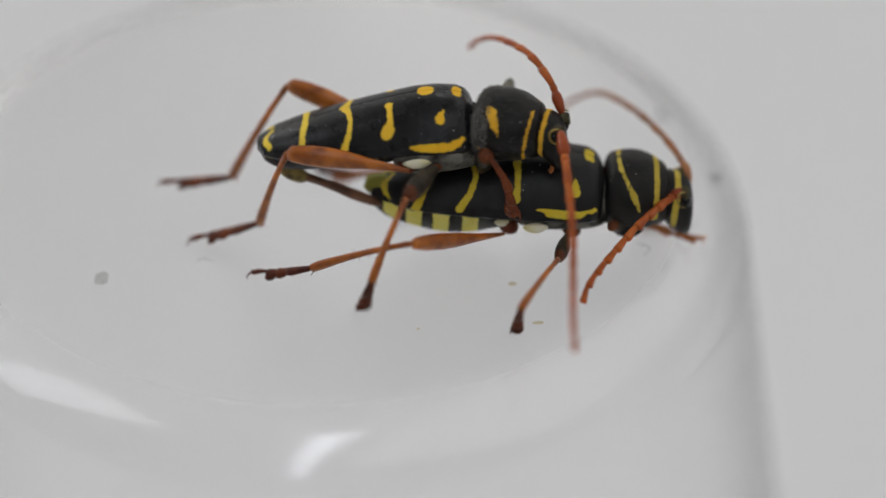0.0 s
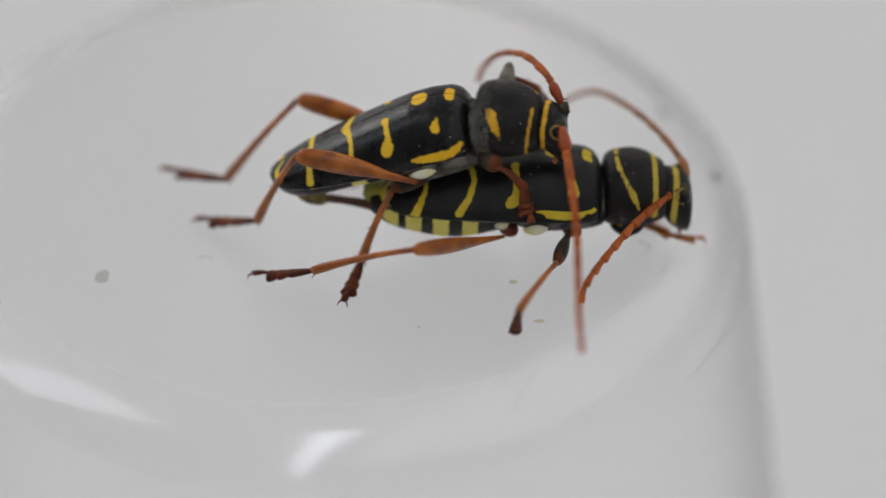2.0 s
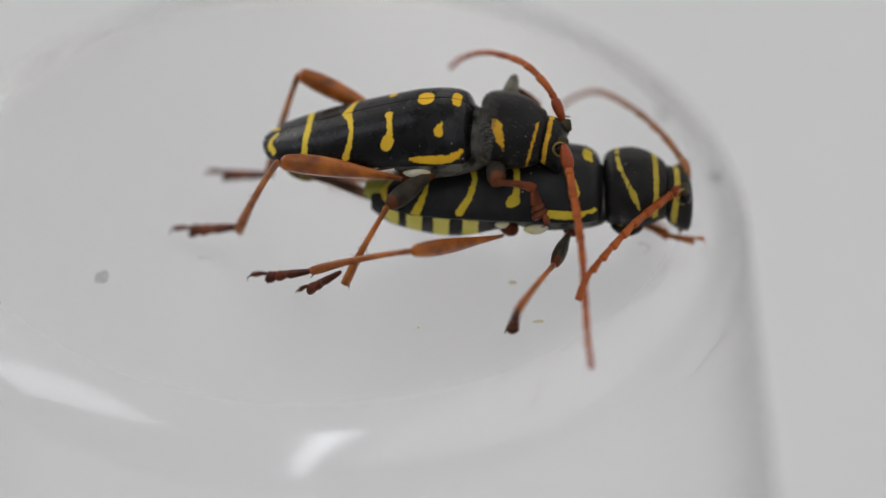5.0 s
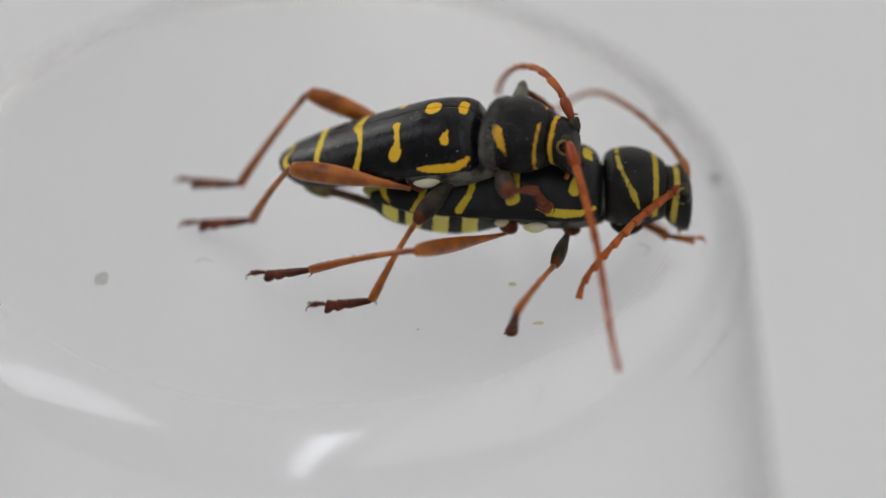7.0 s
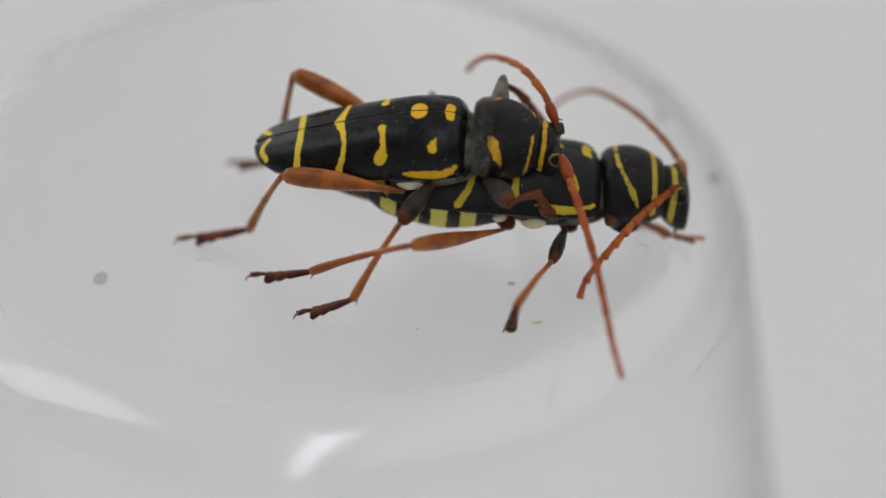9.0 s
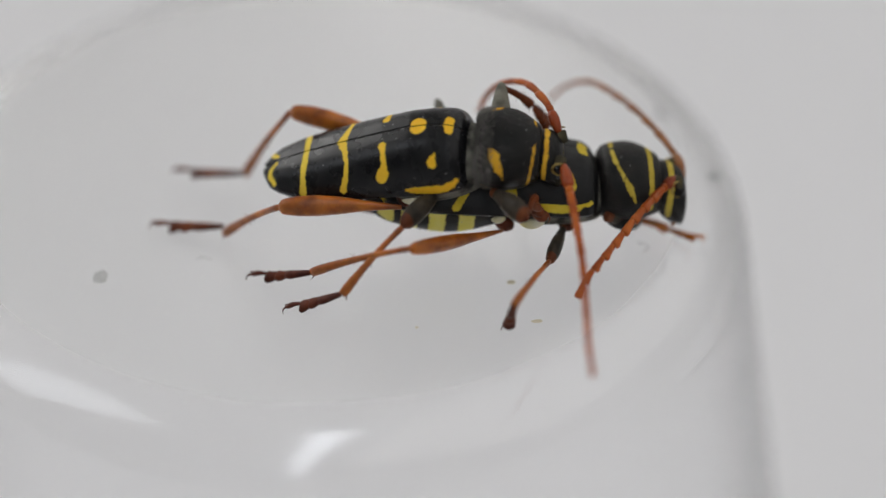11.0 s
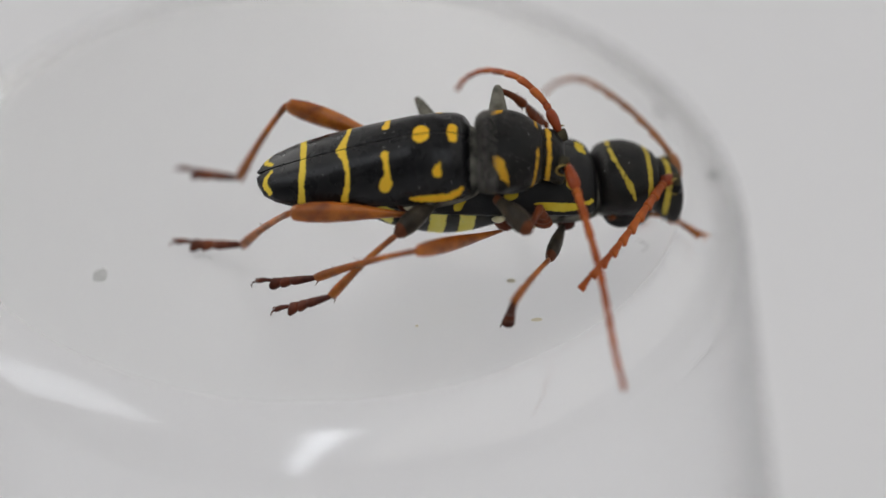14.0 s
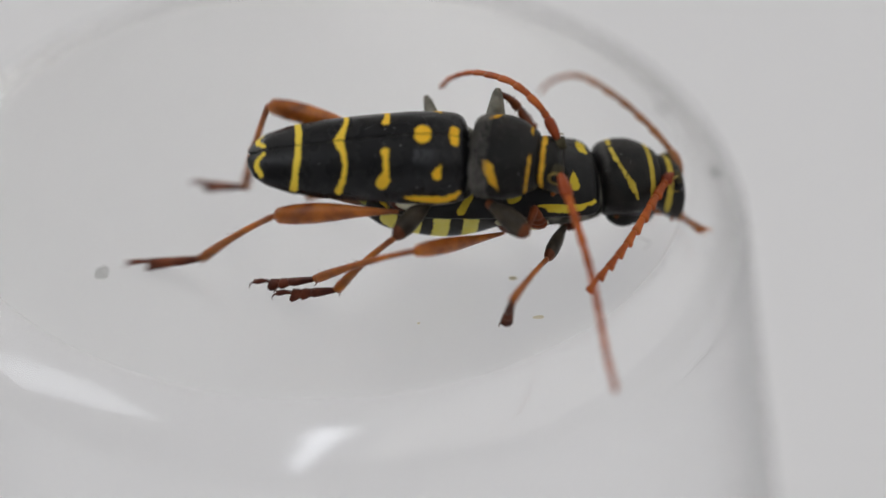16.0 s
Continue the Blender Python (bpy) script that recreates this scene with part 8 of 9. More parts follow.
    walk(male.legs["front_right"].femur, [
        (0, mm(0.170, -0.428, -2.200, -5.5, -39.7, -76.9)),
        (0.2, mm(0.306, -0.371, -2.176, -13.5, -38.0, -74.8)),
        (0.3, mm(0.360, -0.337, -2.161, -14.9, -37.3, -77.3)),
        (0.5, mm(0.409, -0.247, -2.120, -16.2, -34.7, -82.6)),
        (0.7, mm(0.317, -0.135, -2.053, -23.3, -25.4, -73.2)),
        (0.8, mm(0.219, -0.085, -2.010, -22.0, -23.7, -76.1)),
        (1, mm(-0.022, -0.037, -1.904, -18.6, -22.6, -75.2)),
        (1.2, mm(-0.245, -0.204, -1.773, -13.2, -20.8, -58.0)),
        (1.3, mm(-0.334, -0.336, -1.705, -6.3, -21.4, -58.8)),
        (1.5, mm(-0.418, -0.488, -1.571, -0.8, -19.4, -54.6)),
        (1.7, mm(-0.422, -0.375, -1.447, -6.2, -8.1, -56.6)),
        (1.8, mm(-0.413, -0.296, -1.391, -11.5, -7.8, -54.7)),
        (2, mm(-0.404, -0.188, -1.310, -16.6, -3.1, -61.3)),
        (2.2, mm(-0.351, -0.227, -1.269, -12.3, 1.3, -62.0)),
        (2.3, mm(-0.297, -0.296, -1.259, -9.0, -6.6, -55.8)),
        (2.5, mm(-0.252, -0.401, -1.247, -2.7, -7.3, -55.6)),
        (2.7, mm(-0.284, -0.481, -1.230, -1.4, -8.3, -55.7)),
        (2.8, mm(-0.314, -0.500, -1.222, -2.0, -4.9, -53.9)),
        (3, mm(-0.342, -0.524, -1.213, -3.1, 0.2, -47.9)),
        (3.2, mm(-0.334, -0.428, -1.213, -2.6, 3.5, -52.8)),
        (3.3, mm(-0.304, -0.337, -1.213, -2.1, 6.8, -53.7)),
        (3.5, mm(-0.107, -0.195, -1.225, -1.9, -4.4, -66.3)),
        (3.7, mm(0.326, -0.115, -1.263, -6.0, -8.0, -81.7)),
        (3.8, mm(0.572, -0.103, -1.288, -9.0, -10.1, -89.1)),
        (4, mm(0.836, -0.095, -1.318, -12.0, -9.9, -97.7)),
        (4.2, mm(0.832, -0.123, -1.318, -13.2, -8.2, -89.8)),
        (6.3, mm(0.611, -1.728, -1.132, -12.9, -14.1, -68.8)),
        (6.5, mm(0.602, -1.810, -1.083, -14.3, -5.2, -59.8)),
        (6.7, mm(0.641, -1.870, -1.018, -13.9, -8.1, -62.6)),
        (6.8, mm(0.675, -1.889, -0.980, -13.5, -7.6, -64.8)),
        (7, mm(0.732, -1.927, -0.900, -12.9, -9.4, -66.6)),
        (7.2, mm(0.754, -1.979, -0.820, -16.2, -12.5, -52.3)),
        (7.3, mm(0.758, -2.003, -0.788, -14.7, -15.4, -61.4)),
        (7.5, mm(0.761, -2.023, -0.760, -13.3, -16.7, -67.8)),
        (7.7, mm(0.771, -1.979, -0.840, -16.1, -9.1, -61.2)),
        (7.8, mm(0.781, -1.947, -0.906, -18.4, -9.1, -54.0)),
        (8, mm(0.792, -1.905, -0.985, -17.6, -7.7, -66.6)),
        (8.2, mm(0.788, -1.966, -0.857, -15.0, -5.0, -65.0)),
        (8.3, mm(0.800, -2.054, -0.745, -13.4, -17.0, -61.8)),
        (8.5, mm(0.809, -2.128, -0.617, -10.1, -21.6, -63.1)),
        (8.7, mm(0.833, -2.071, -0.720, -10.8, -17.6, -59.7)),
        (8.8, mm(0.851, -2.027, -0.805, -10.0, -17.3, -61.8)),
        (9, mm(0.892, -1.982, -0.903, -11.7, -15.4, -57.5)),
        (9.2, mm(0.906, -1.956, -0.905, -13.3, -3.0, -54.9)),
        (11.3, mm(1.035, -2.045, -0.890, -20.7, -2.7, -46.1)),
        (11.5, mm(1.040, -2.066, -0.886, -20.8, -3.1, -45.7)),
        (11.7, mm(1.014, -2.094, -0.750, -18.1, 2.4, -48.9)),
        (11.8, mm(0.995, -2.112, -0.621, -15.8, 13.3, -51.2)),
        (12, mm(1.045, -2.239, -0.509, -12.6, -11.9, -53.1)),
        (12.2, mm(0.959, -2.260, -0.559, -15.0, -10.6, -55.5)),
        (12.3, mm(0.886, -2.265, -0.601, -17.5, -8.9, -55.6)),
        (12.5, mm(0.795, -2.262, -0.655, -21.3, -3.5, -60.0)),
        (12.7, mm(0.823, -2.257, -0.657, -21.9, -2.9, -59.8)),
        (12.8, mm(0.845, -2.237, -0.658, -20.9, 1.6, -63.4)),
        (13, mm(0.921, -2.224, -0.658, -19.9, -0.7, -74.5)),
        (13.2, mm(1.012, -2.233, -0.588, -18.7, -5.6, -60.0)),
        (13.3, mm(1.045, -2.231, -0.530, -17.1, -0.8, -54.5)),
        (13.5, mm(1.085, -2.241, -0.460, -15.0, -6.4, -60.1)),
        (13.7, mm(1.064, -2.171, -0.589, -16.2, 1.8, -56.0)),
        (13.8, mm(1.054, -2.136, -0.698, -17.1, 3.7, -54.2)),
        (14, mm(1.009, -2.110, -0.830, -18.3, -1.0, -53.6)),
        (14.2, mm(0.821, -2.170, -0.680, -16.6, 12.4, -41.3)),
        (14.3, mm(0.716, -2.238, -0.561, -15.8, 10.9, -38.7)),
        (14.5, mm(0.670, -2.371, -0.434, -14.8, -8.8, -34.0)),
        (14.7, mm(0.693, -2.341, -0.521, -17.2, -10.5, -39.3)),
        (14.8, mm(0.714, -2.309, -0.595, -19.8, -8.7, -40.8)),
        (15, mm(0.779, -2.254, -0.683, -21.7, -5.7, -57.4)),
        (15.2, mm(0.871, -2.238, -0.678, -21.8, -5.7, -55.5)),
        (15.3, mm(0.904, -2.224, -0.670, -20.6, -6.4, -62.7)),
        (15.5, mm(0.946, -2.228, -0.628, -17.9, -10.1, -71.8)),
        (15.7, mm(0.945, -2.250, -0.547, -20.2, -9.3, -46.6)),
        (15.8, mm(0.938, -2.268, -0.497, -17.5, -8.3, -54.6)),
        (16, mm(0.928, -2.321, -0.383, -15.9, -6.9, -46.4))])
    walk(male.legs["front_right"].tibia, [
        (0, mm(0.640, -2.452, -0.476, 13.5, 64.6, -10.4)),
        (0.2, mm(0.863, -2.424, -0.513, 13.0, 53.5, -6.7)),
        (0.3, mm(0.832, -2.432, -0.524, 11.7, 52.4, -6.3)),
        (0.5, mm(0.696, -2.449, -0.584, 18.1, 65.6, 3.5)),
        (0.7, mm(1.021, -2.471, -0.896, 21.4, 58.6, 8.0)),
        (0.8, mm(0.812, -2.485, -0.925, 20.2, 67.1, 6.9)),
        (1, mm(0.613, -2.447, -0.866, 27.3, 71.2, 15.2)),
        (1.2, mm(1.093, -2.344, -0.814, 10.1, 36.8, -2.1)),
        (1.3, mm(0.968, -2.486, -0.717, 2.9, 42.2, -8.0)),
        (1.5, mm(1.056, -2.565, -0.676, 9.7, 48.4, 10.0)),
        (1.7, mm(1.049, -2.607, -1.067, 30.4, 64.5, 42.7)),
        (1.8, mm(1.133, -2.480, -1.024, 5.3, 49.3, 17.0)),
        (2, mm(0.891, -2.553, -1.162, 18.0, 65.0, 36.0)),
        (2.2, mm(0.917, -2.610, -1.331, 46.0, 54.4, 72.0)),
        (2.3, mm(1.210, -2.515, -0.948, -1.6, 38.5, 13.2)),
        (2.5, mm(1.262, -2.610, -0.902, 7.8, 41.5, 28.1)),
        (2.7, mm(1.223, -2.687, -0.839, 5.8, 41.3, 25.2)),
        (2.8, mm(1.270, -2.674, -0.989, 19.5, 47.2, 44.9)),
        (3, mm(1.467, -2.528, -1.222, 8.7, 42.4, 30.2)),
        (3.2, mm(1.294, -2.576, -1.378, 34.0, 52.8, 65.3)),
        (3.3, mm(1.282, -2.499, -1.532, 40.6, 43.2, 78.3)),
        (3.5, mm(0.976, -2.660, -1.016, 9.8, 39.3, 34.5)),
        (3.7, mm(0.711, -2.762, -0.886, 10.1, 43.4, 34.9)),
        (3.8, mm(0.616, -2.761, -0.816, 7.3, 42.2, 30.6)),
        (4, mm(0.479, -2.731, -0.853, 13.1, 42.5, 39.2)),
        (4.2, mm(0.842, -2.796, -0.933, 4.0, 38.7, 25.9)),
        (6.3, mm(1.556, -4.170, -0.476, 7.1, 23.7, 44.7)),
        (6.5, mm(1.956, -4.133, -0.840, 14.7, 31.6, 62.2)),
        (6.7, mm(1.870, -4.244, -0.636, 12.0, 31.2, 58.0)),
        (6.8, mm(1.813, -4.312, -0.625, 14.1, 34.0, 62.8)),
        (7, mm(1.792, -4.371, -0.460, 13.7, 30.6, 64.1)),
        (7.2, mm(2.364, -4.066, -0.236, 3.8, 22.3, 46.9)),
        (7.3, mm(2.004, -4.289, -0.072, 0.1, 25.6, 42.1)),
        (7.5, mm(1.737, -4.418, 0.015, 0.6, 31.6, 45.4)),
        (7.7, mm(2.055, -4.315, -0.413, 6.8, 32.4, 51.8)),
        (7.8, mm(2.347, -4.104, -0.477, 7.6, 22.7, 48.3)),
        (8, mm(1.856, -4.360, -0.623, 15.9, 32.3, 59.5)),
        (8.2, mm(1.926, -4.403, -0.622, 19.5, 33.2, 76.1)),
        (8.3, mm(2.021, -4.328, 0.045, -3.8, 23.3, 39.3)),
        (8.5, mm(1.945, -4.367, 0.376, -7.9, 26.8, 42.6)),
        (8.7, mm(2.130, -4.294, 0.097, -1.5, 30.8, 54.5)),
        (8.8, mm(2.070, -4.300, -0.003, 1.7, 32.4, 59.4)),
        (9, mm(2.291, -4.178, -0.186, -2.5, 27.1, 49.8)),
        (9.2, mm(2.455, -4.164, -0.763, 15.7, 30.1, 87.4)),
        (11.3, mm(2.905, -3.989, -0.763, 10.4, 22.1, 87.1)),
        (11.5, mm(2.922, -3.997, -0.740, 8.5, 24.4, 82.5)),
        (11.7, mm(2.785, -4.129, -0.861, 14.8, 19.1, 108.4)),
        (11.8, mm(2.642, -4.161, -1.241, 11.3, 11.2, 113.8)),
        (12, mm(2.633, -4.351, 0.048, -6.7, 22.6, 68.2)),
        (12.2, mm(2.464, -4.446, -0.064, -4.4, 25.9, 66.5)),
        (12.3, mm(2.392, -4.468, -0.183, -2.9, 25.3, 63.7)),
        (12.5, mm(2.141, -4.597, -0.491, 7.1, 29.7, 74.9)),
        (12.7, mm(2.180, -4.587, -0.518, 2.8, 19.5, 57.4)),
        (12.8, mm(2.056, -4.650, -0.733, 8.4, 20.2, 70.5)),
        (13, mm(1.640, -4.826, -0.626, 11.0, 17.4, 81.0)),
        (13.2, mm(2.354, -4.561, -0.327, 1.2, 11.5, 64.4)),
        (13.3, mm(2.613, -4.428, -0.493, -1.0, 18.2, 70.4)),
        (13.5, mm(2.420, -4.568, -0.160, -5.3, 19.1, 69.0)),
        (13.7, mm(2.573, -4.408, -0.675, 5.4, 16.6, 93.4)),
        (13.8, mm(2.629, -4.322, -0.871, 8.4, 18.4, 94.0)),
        (14, mm(2.609, -4.284, -0.784, 6.0, 22.0, 78.3)),
        (14.2, mm(2.800, -3.911, -1.261, 11.0, 14.6, 110.5)),
        (14.3, mm(2.784, -3.898, -1.070, 8.8, 13.9, 118.7)),
        (14.5, mm(2.881, -3.864, -0.020, -11.1, 18.9, 71.0)),
        (14.7, mm(2.749, -4.021, -0.029, -8.6, 20.5, 63.4)),
        (14.8, mm(2.734, -4.054, -0.185, -3.2, 24.0, 66.8)),
        (15, mm(2.225, -4.519, -0.413, 7.0, 30.1, 78.5)),
        (15.2, mm(2.391, -4.454, -0.409, -1.2, 26.8, 62.4)),
        (15.3, mm(2.136, -4.609, -0.370, 6.6, 28.2, 79.1)),
        (15.5, mm(1.775, -4.754, -0.155, 8.1, 29.7, 82.8)),
        (15.7, mm(2.777, -4.185, -0.109, -2.5, 18.8, 62.0)),
        (15.8, mm(2.487, -4.445, -0.107, -0.5, 25.3, 73.2)),
        (16, mm(2.778, -4.261, -0.059, -3.8, 22.2, 78.5))])
    walk(male.legs["front_right"].tarsus, [
        (0, mm(1.526, -2.615, -2.373, 33.4, 71.1, 68.2)),
        (0.2, mm(2.104, -2.571, -2.201, 27.3, 68.4, 60.7)),
        (0.3, mm(2.106, -2.573, -2.187, 26.6, 67.6, 59.0)),
        (0.5, mm(1.563, -2.396, -2.496, 50.6, 69.6, 81.5)),
        (0.7, mm(2.104, -2.319, -2.689, 59.1, 69.7, 81.9)),
        (0.8, mm(1.622, -2.387, -2.859, 85.3, 74.1, 104.0)),
        (1, mm(1.266, -2.270, -2.854, 105.9, 73.8, 117.7)),
        (1.2, mm(2.772, -2.405, -2.072, 38.3, 71.9, 47.4)),
        (1.3, mm(2.508, -2.701, -2.128, 24.7, 77.4, 34.3)),
        (1.5, mm(2.430, -2.322, -2.245, 29.1, 75.8, 35.9)),
        (1.7, mm(1.712, -1.994, -2.962, -29.1, 93.7, -43.3)),
        (1.8, mm(2.442, -2.080, -2.617, -4.1, 85.4, -33.3)),
        (2, mm(1.610, -2.031, -3.065, -70.8, 75.1, -119.4)),
        (2.2, mm(1.294, -1.447, -3.038, 102.6, 99.9, 51.1)),
        (2.3, mm(2.810, -2.140, -2.257, -7.3, 69.7, -57.9)),
        (2.5, mm(2.649, -1.870, -2.295, -6.4, 70.2, -57.9)),
        (2.7, mm(2.651, -2.016, -2.225, -9.6, 69.2, -62.5)),
        (2.8, mm(2.280, -1.667, -2.531, -21.4, 71.5, -76.3)),
        (3, mm(2.807, -1.747, -2.638, -14.6, 71.7, -73.2)),
        (3.2, mm(1.825, -1.422, -3.049, -39.2, 69.3, -104.8)),
        (3.3, mm(1.591, -1.000, -2.970, -46.9, 73.6, -115.3)),
        (3.5, mm(2.316, -1.740, -2.345, -8.0, 72.2, -77.9)),
        (3.7, mm(1.963, -1.888, -2.328, -18.3, 68.6, -88.1)),
        (3.8, mm(1.956, -1.970, -2.226, -20.1, 69.1, -88.8)),
        (4, mm(1.679, -1.752, -2.271, -30.0, 72.3, -96.5)),
        (4.2, mm(2.316, -2.080, -2.247, -24.2, 71.0, -87.1)),
        (6.3, mm(2.922, -2.817, -1.320, 15.7, 65.0, 45.5)),
        (6.5, mm(2.790, -2.552, -1.941, 25.0, 67.4, 61.9)),
        (6.7, mm(2.820, -2.720, -1.723, 21.5, 67.9, 63.5)),
        (6.8, mm(2.608, -2.763, -1.800, 28.1, 67.3, 73.3)),
        (7, mm(2.583, -2.745, -1.528, 24.4, 62.7, 72.8)),
        (7.2, mm(3.693, -2.648, -1.035, 8.9, 61.9, 55.4)),
        (7.3, mm(3.409, -3.019, -0.980, 2.6, 63.8, 47.5)),
        (7.5, mm(2.993, -3.143, -1.084, 0.2, 66.1, 43.4)),
        (7.7, mm(3.151, -2.920, -1.537, 14.6, 65.9, 59.9)),
        (7.8, mm(3.636, -2.659, -1.289, 15.5, 60.8, 61.3)),
        (8, mm(2.757, -2.830, -1.744, 32.4, 64.2, 80.8)),
        (8.2, mm(2.350, -2.696, -1.770, 30.5, 66.2, 80.5)),
        (8.3, mm(3.514, -3.106, -0.784, -4.3, 63.5, 44.1)),
        (8.5, mm(3.324, -3.097, -0.571, -16.2, 65.4, 33.1)),
        (8.7, mm(3.178, -2.827, -0.980, -9.7, 69.5, 39.8)),
        (8.8, mm(2.972, -2.772, -1.128, -6.6, 73.2, 42.6)),
        (9, mm(3.497, -2.750, -1.144, -10.1, 73.1, 38.5)),
        (9.2, mm(2.537, -2.348, -1.816, 25.2, 75.9, 74.8)),
        (11.3, mm(3.002, -2.046, -1.553, -11.9, 80.1, 36.5)),
        (11.5, mm(3.172, -2.101, -1.607, -25.0, 80.5, 23.7)),
        (11.7, mm(2.158, -2.247, -1.549, -3.1, 81.0, 50.0)),
        (11.8, mm(1.810, -2.276, -1.648, 9.8, 76.5, 67.1)),
        (12, mm(3.354, -2.551, -0.758, -23.6, 64.4, 37.7)),
        (12.2, mm(3.216, -2.714, -0.981, -19.8, 69.1, 42.7)),
        (12.3, mm(3.233, -2.765, -1.081, -11.7, 69.6, 51.3)),
        (12.5, mm(2.617, -2.836, -1.531, 11.9, 73.2, 76.3)),
        (12.7, mm(3.246, -2.918, -1.218, 1.7, 68.2, 66.9)),
        (12.8, mm(2.713, -2.791, -1.457, 14.2, 68.5, 80.9)),
        (13, mm(1.955, -2.847, -1.256, 20.6, 70.1, 88.8)),
        (13.2, mm(3.244, -2.705, -0.745, -7.0, 68.3, 59.6)),
        (13.3, mm(3.281, -2.549, -1.150, -7.5, 70.4, 58.8)),
        (13.5, mm(3.133, -2.716, -0.847, -22.9, 68.9, 42.0)),
        (13.7, mm(2.455, -2.398, -1.275, -0.8, 71.9, 68.2)),
        (13.8, mm(2.490, -2.334, -1.534, 16.6, 74.8, 88.6)),
        (14, mm(3.003, -2.378, -1.573, 22.0, 75.5, 97.0)),
        (14.2, mm(2.089, -2.008, -1.792, 31.9, 74.4, 109.1)),
        (14.3, mm(1.806, -2.110, -1.577, 33.2, 80.1, 111.4)),
        (14.5, mm(3.528, -1.986, -0.700, -35.6, 73.4, 42.8)),
        (14.7, mm(3.629, -2.262, -0.763, -30.8, 77.4, 45.0)),
        (14.8, mm(3.491, -2.292, -1.041, -13.4, 80.3, 60.5)),
        (15, mm(2.588, -2.738, -1.466, 26.0, 79.8, 96.9)),
        (15.2, mm(3.259, -2.793, -1.356, 11.0, 76.8, 80.6)),
        (15.3, mm(2.485, -2.790, -1.361, 21.2, 76.9, 91.0)),
        (15.5, mm(2.003, -2.945, -1.197, 11.6, 74.5, 81.6)),
        (15.7, mm(3.710, -2.429, -0.785, -9.3, 71.9, 61.7)),
        (15.8, mm(3.034, -2.628, -1.004, -6.6, 78.8, 66.2)),
        (16, mm(3.165, -2.355, -0.851, -27.1, 77.9, 48.6))])
    walk(female.legs["hind_right"].femur, [
        (0, mm(-4.725, -2.295, -1.235, -2.1, -15.8, -135.6)),
        (0.5, mm(-4.742, -2.313, -1.222, -2.5, -15.6, -134.7)),
        (1, mm(-4.749, -2.320, -1.214, -2.8, -15.5, -134.3)),
        (1.5, mm(-4.750, -2.321, -1.207, -2.3, -18.5, -136.4)),
        (2, mm(-4.749, -2.322, -1.203, -2.9, -16.3, -135.0)),
        (2.5, mm(-4.772, -2.344, -1.190, -2.8, -16.2, -135.9)),
        (3, mm(-4.785, -2.357, -1.180, -2.8, -15.7, -136.3)),
        (3.5, mm(-4.791, -2.363, -1.176, -3.0, -16.9, -135.6)),
        (4, mm(-4.822, -2.398, -1.164, -3.6, -15.0, -133.8)),
        (6.5, mm(-4.715, -2.288, -1.233, -2.0, -15.4, -136.2)),
        (7, mm(-4.639, -2.212, -1.271, -2.1, -13.3, -135.1)),
        (7.5, mm(-4.646, -2.216, -1.278, -1.8, -13.2, -135.8)),
        (8, mm(-4.618, -2.185, -1.297, -2.2, -11.2, -134.0)),
        (8.5, mm(-4.581, -2.141, -1.312, -1.8, -12.7, -135.9)),
        (9, mm(-4.572, -2.123, -1.317, -1.8, -11.5, -137.5)),
        (11.5, mm(-4.607, -2.128, -1.306, -3.6, -12.5, -140.1)),
        (12, mm(-4.605, -2.124, -1.306, -3.5, -13.5, -141.9)),
        (12.5, mm(-4.588, -2.110, -1.312, -3.7, -11.3, -141.7)),
        (13, mm(-4.542, -2.074, -1.326, -4.0, -9.9, -139.5)),
        (13.5, mm(-4.661, -2.181, -1.299, -3.2, -10.6, -141.1)),
        (14, mm(-4.694, -2.214, -1.292, -3.1, -10.6, -138.9)),
        (14.5, mm(-4.727, -2.244, -1.280, -2.8, -11.5, -139.6)),
        (15, mm(-4.826, -2.320, -1.249, -2.6, -11.3, -140.6)),
        (15.5, mm(-4.846, -2.326, -1.241, -2.8, -12.0, -140.9)),
        (16, mm(-4.798, -2.271, -1.253, -2.8, -12.6, -142.5))])
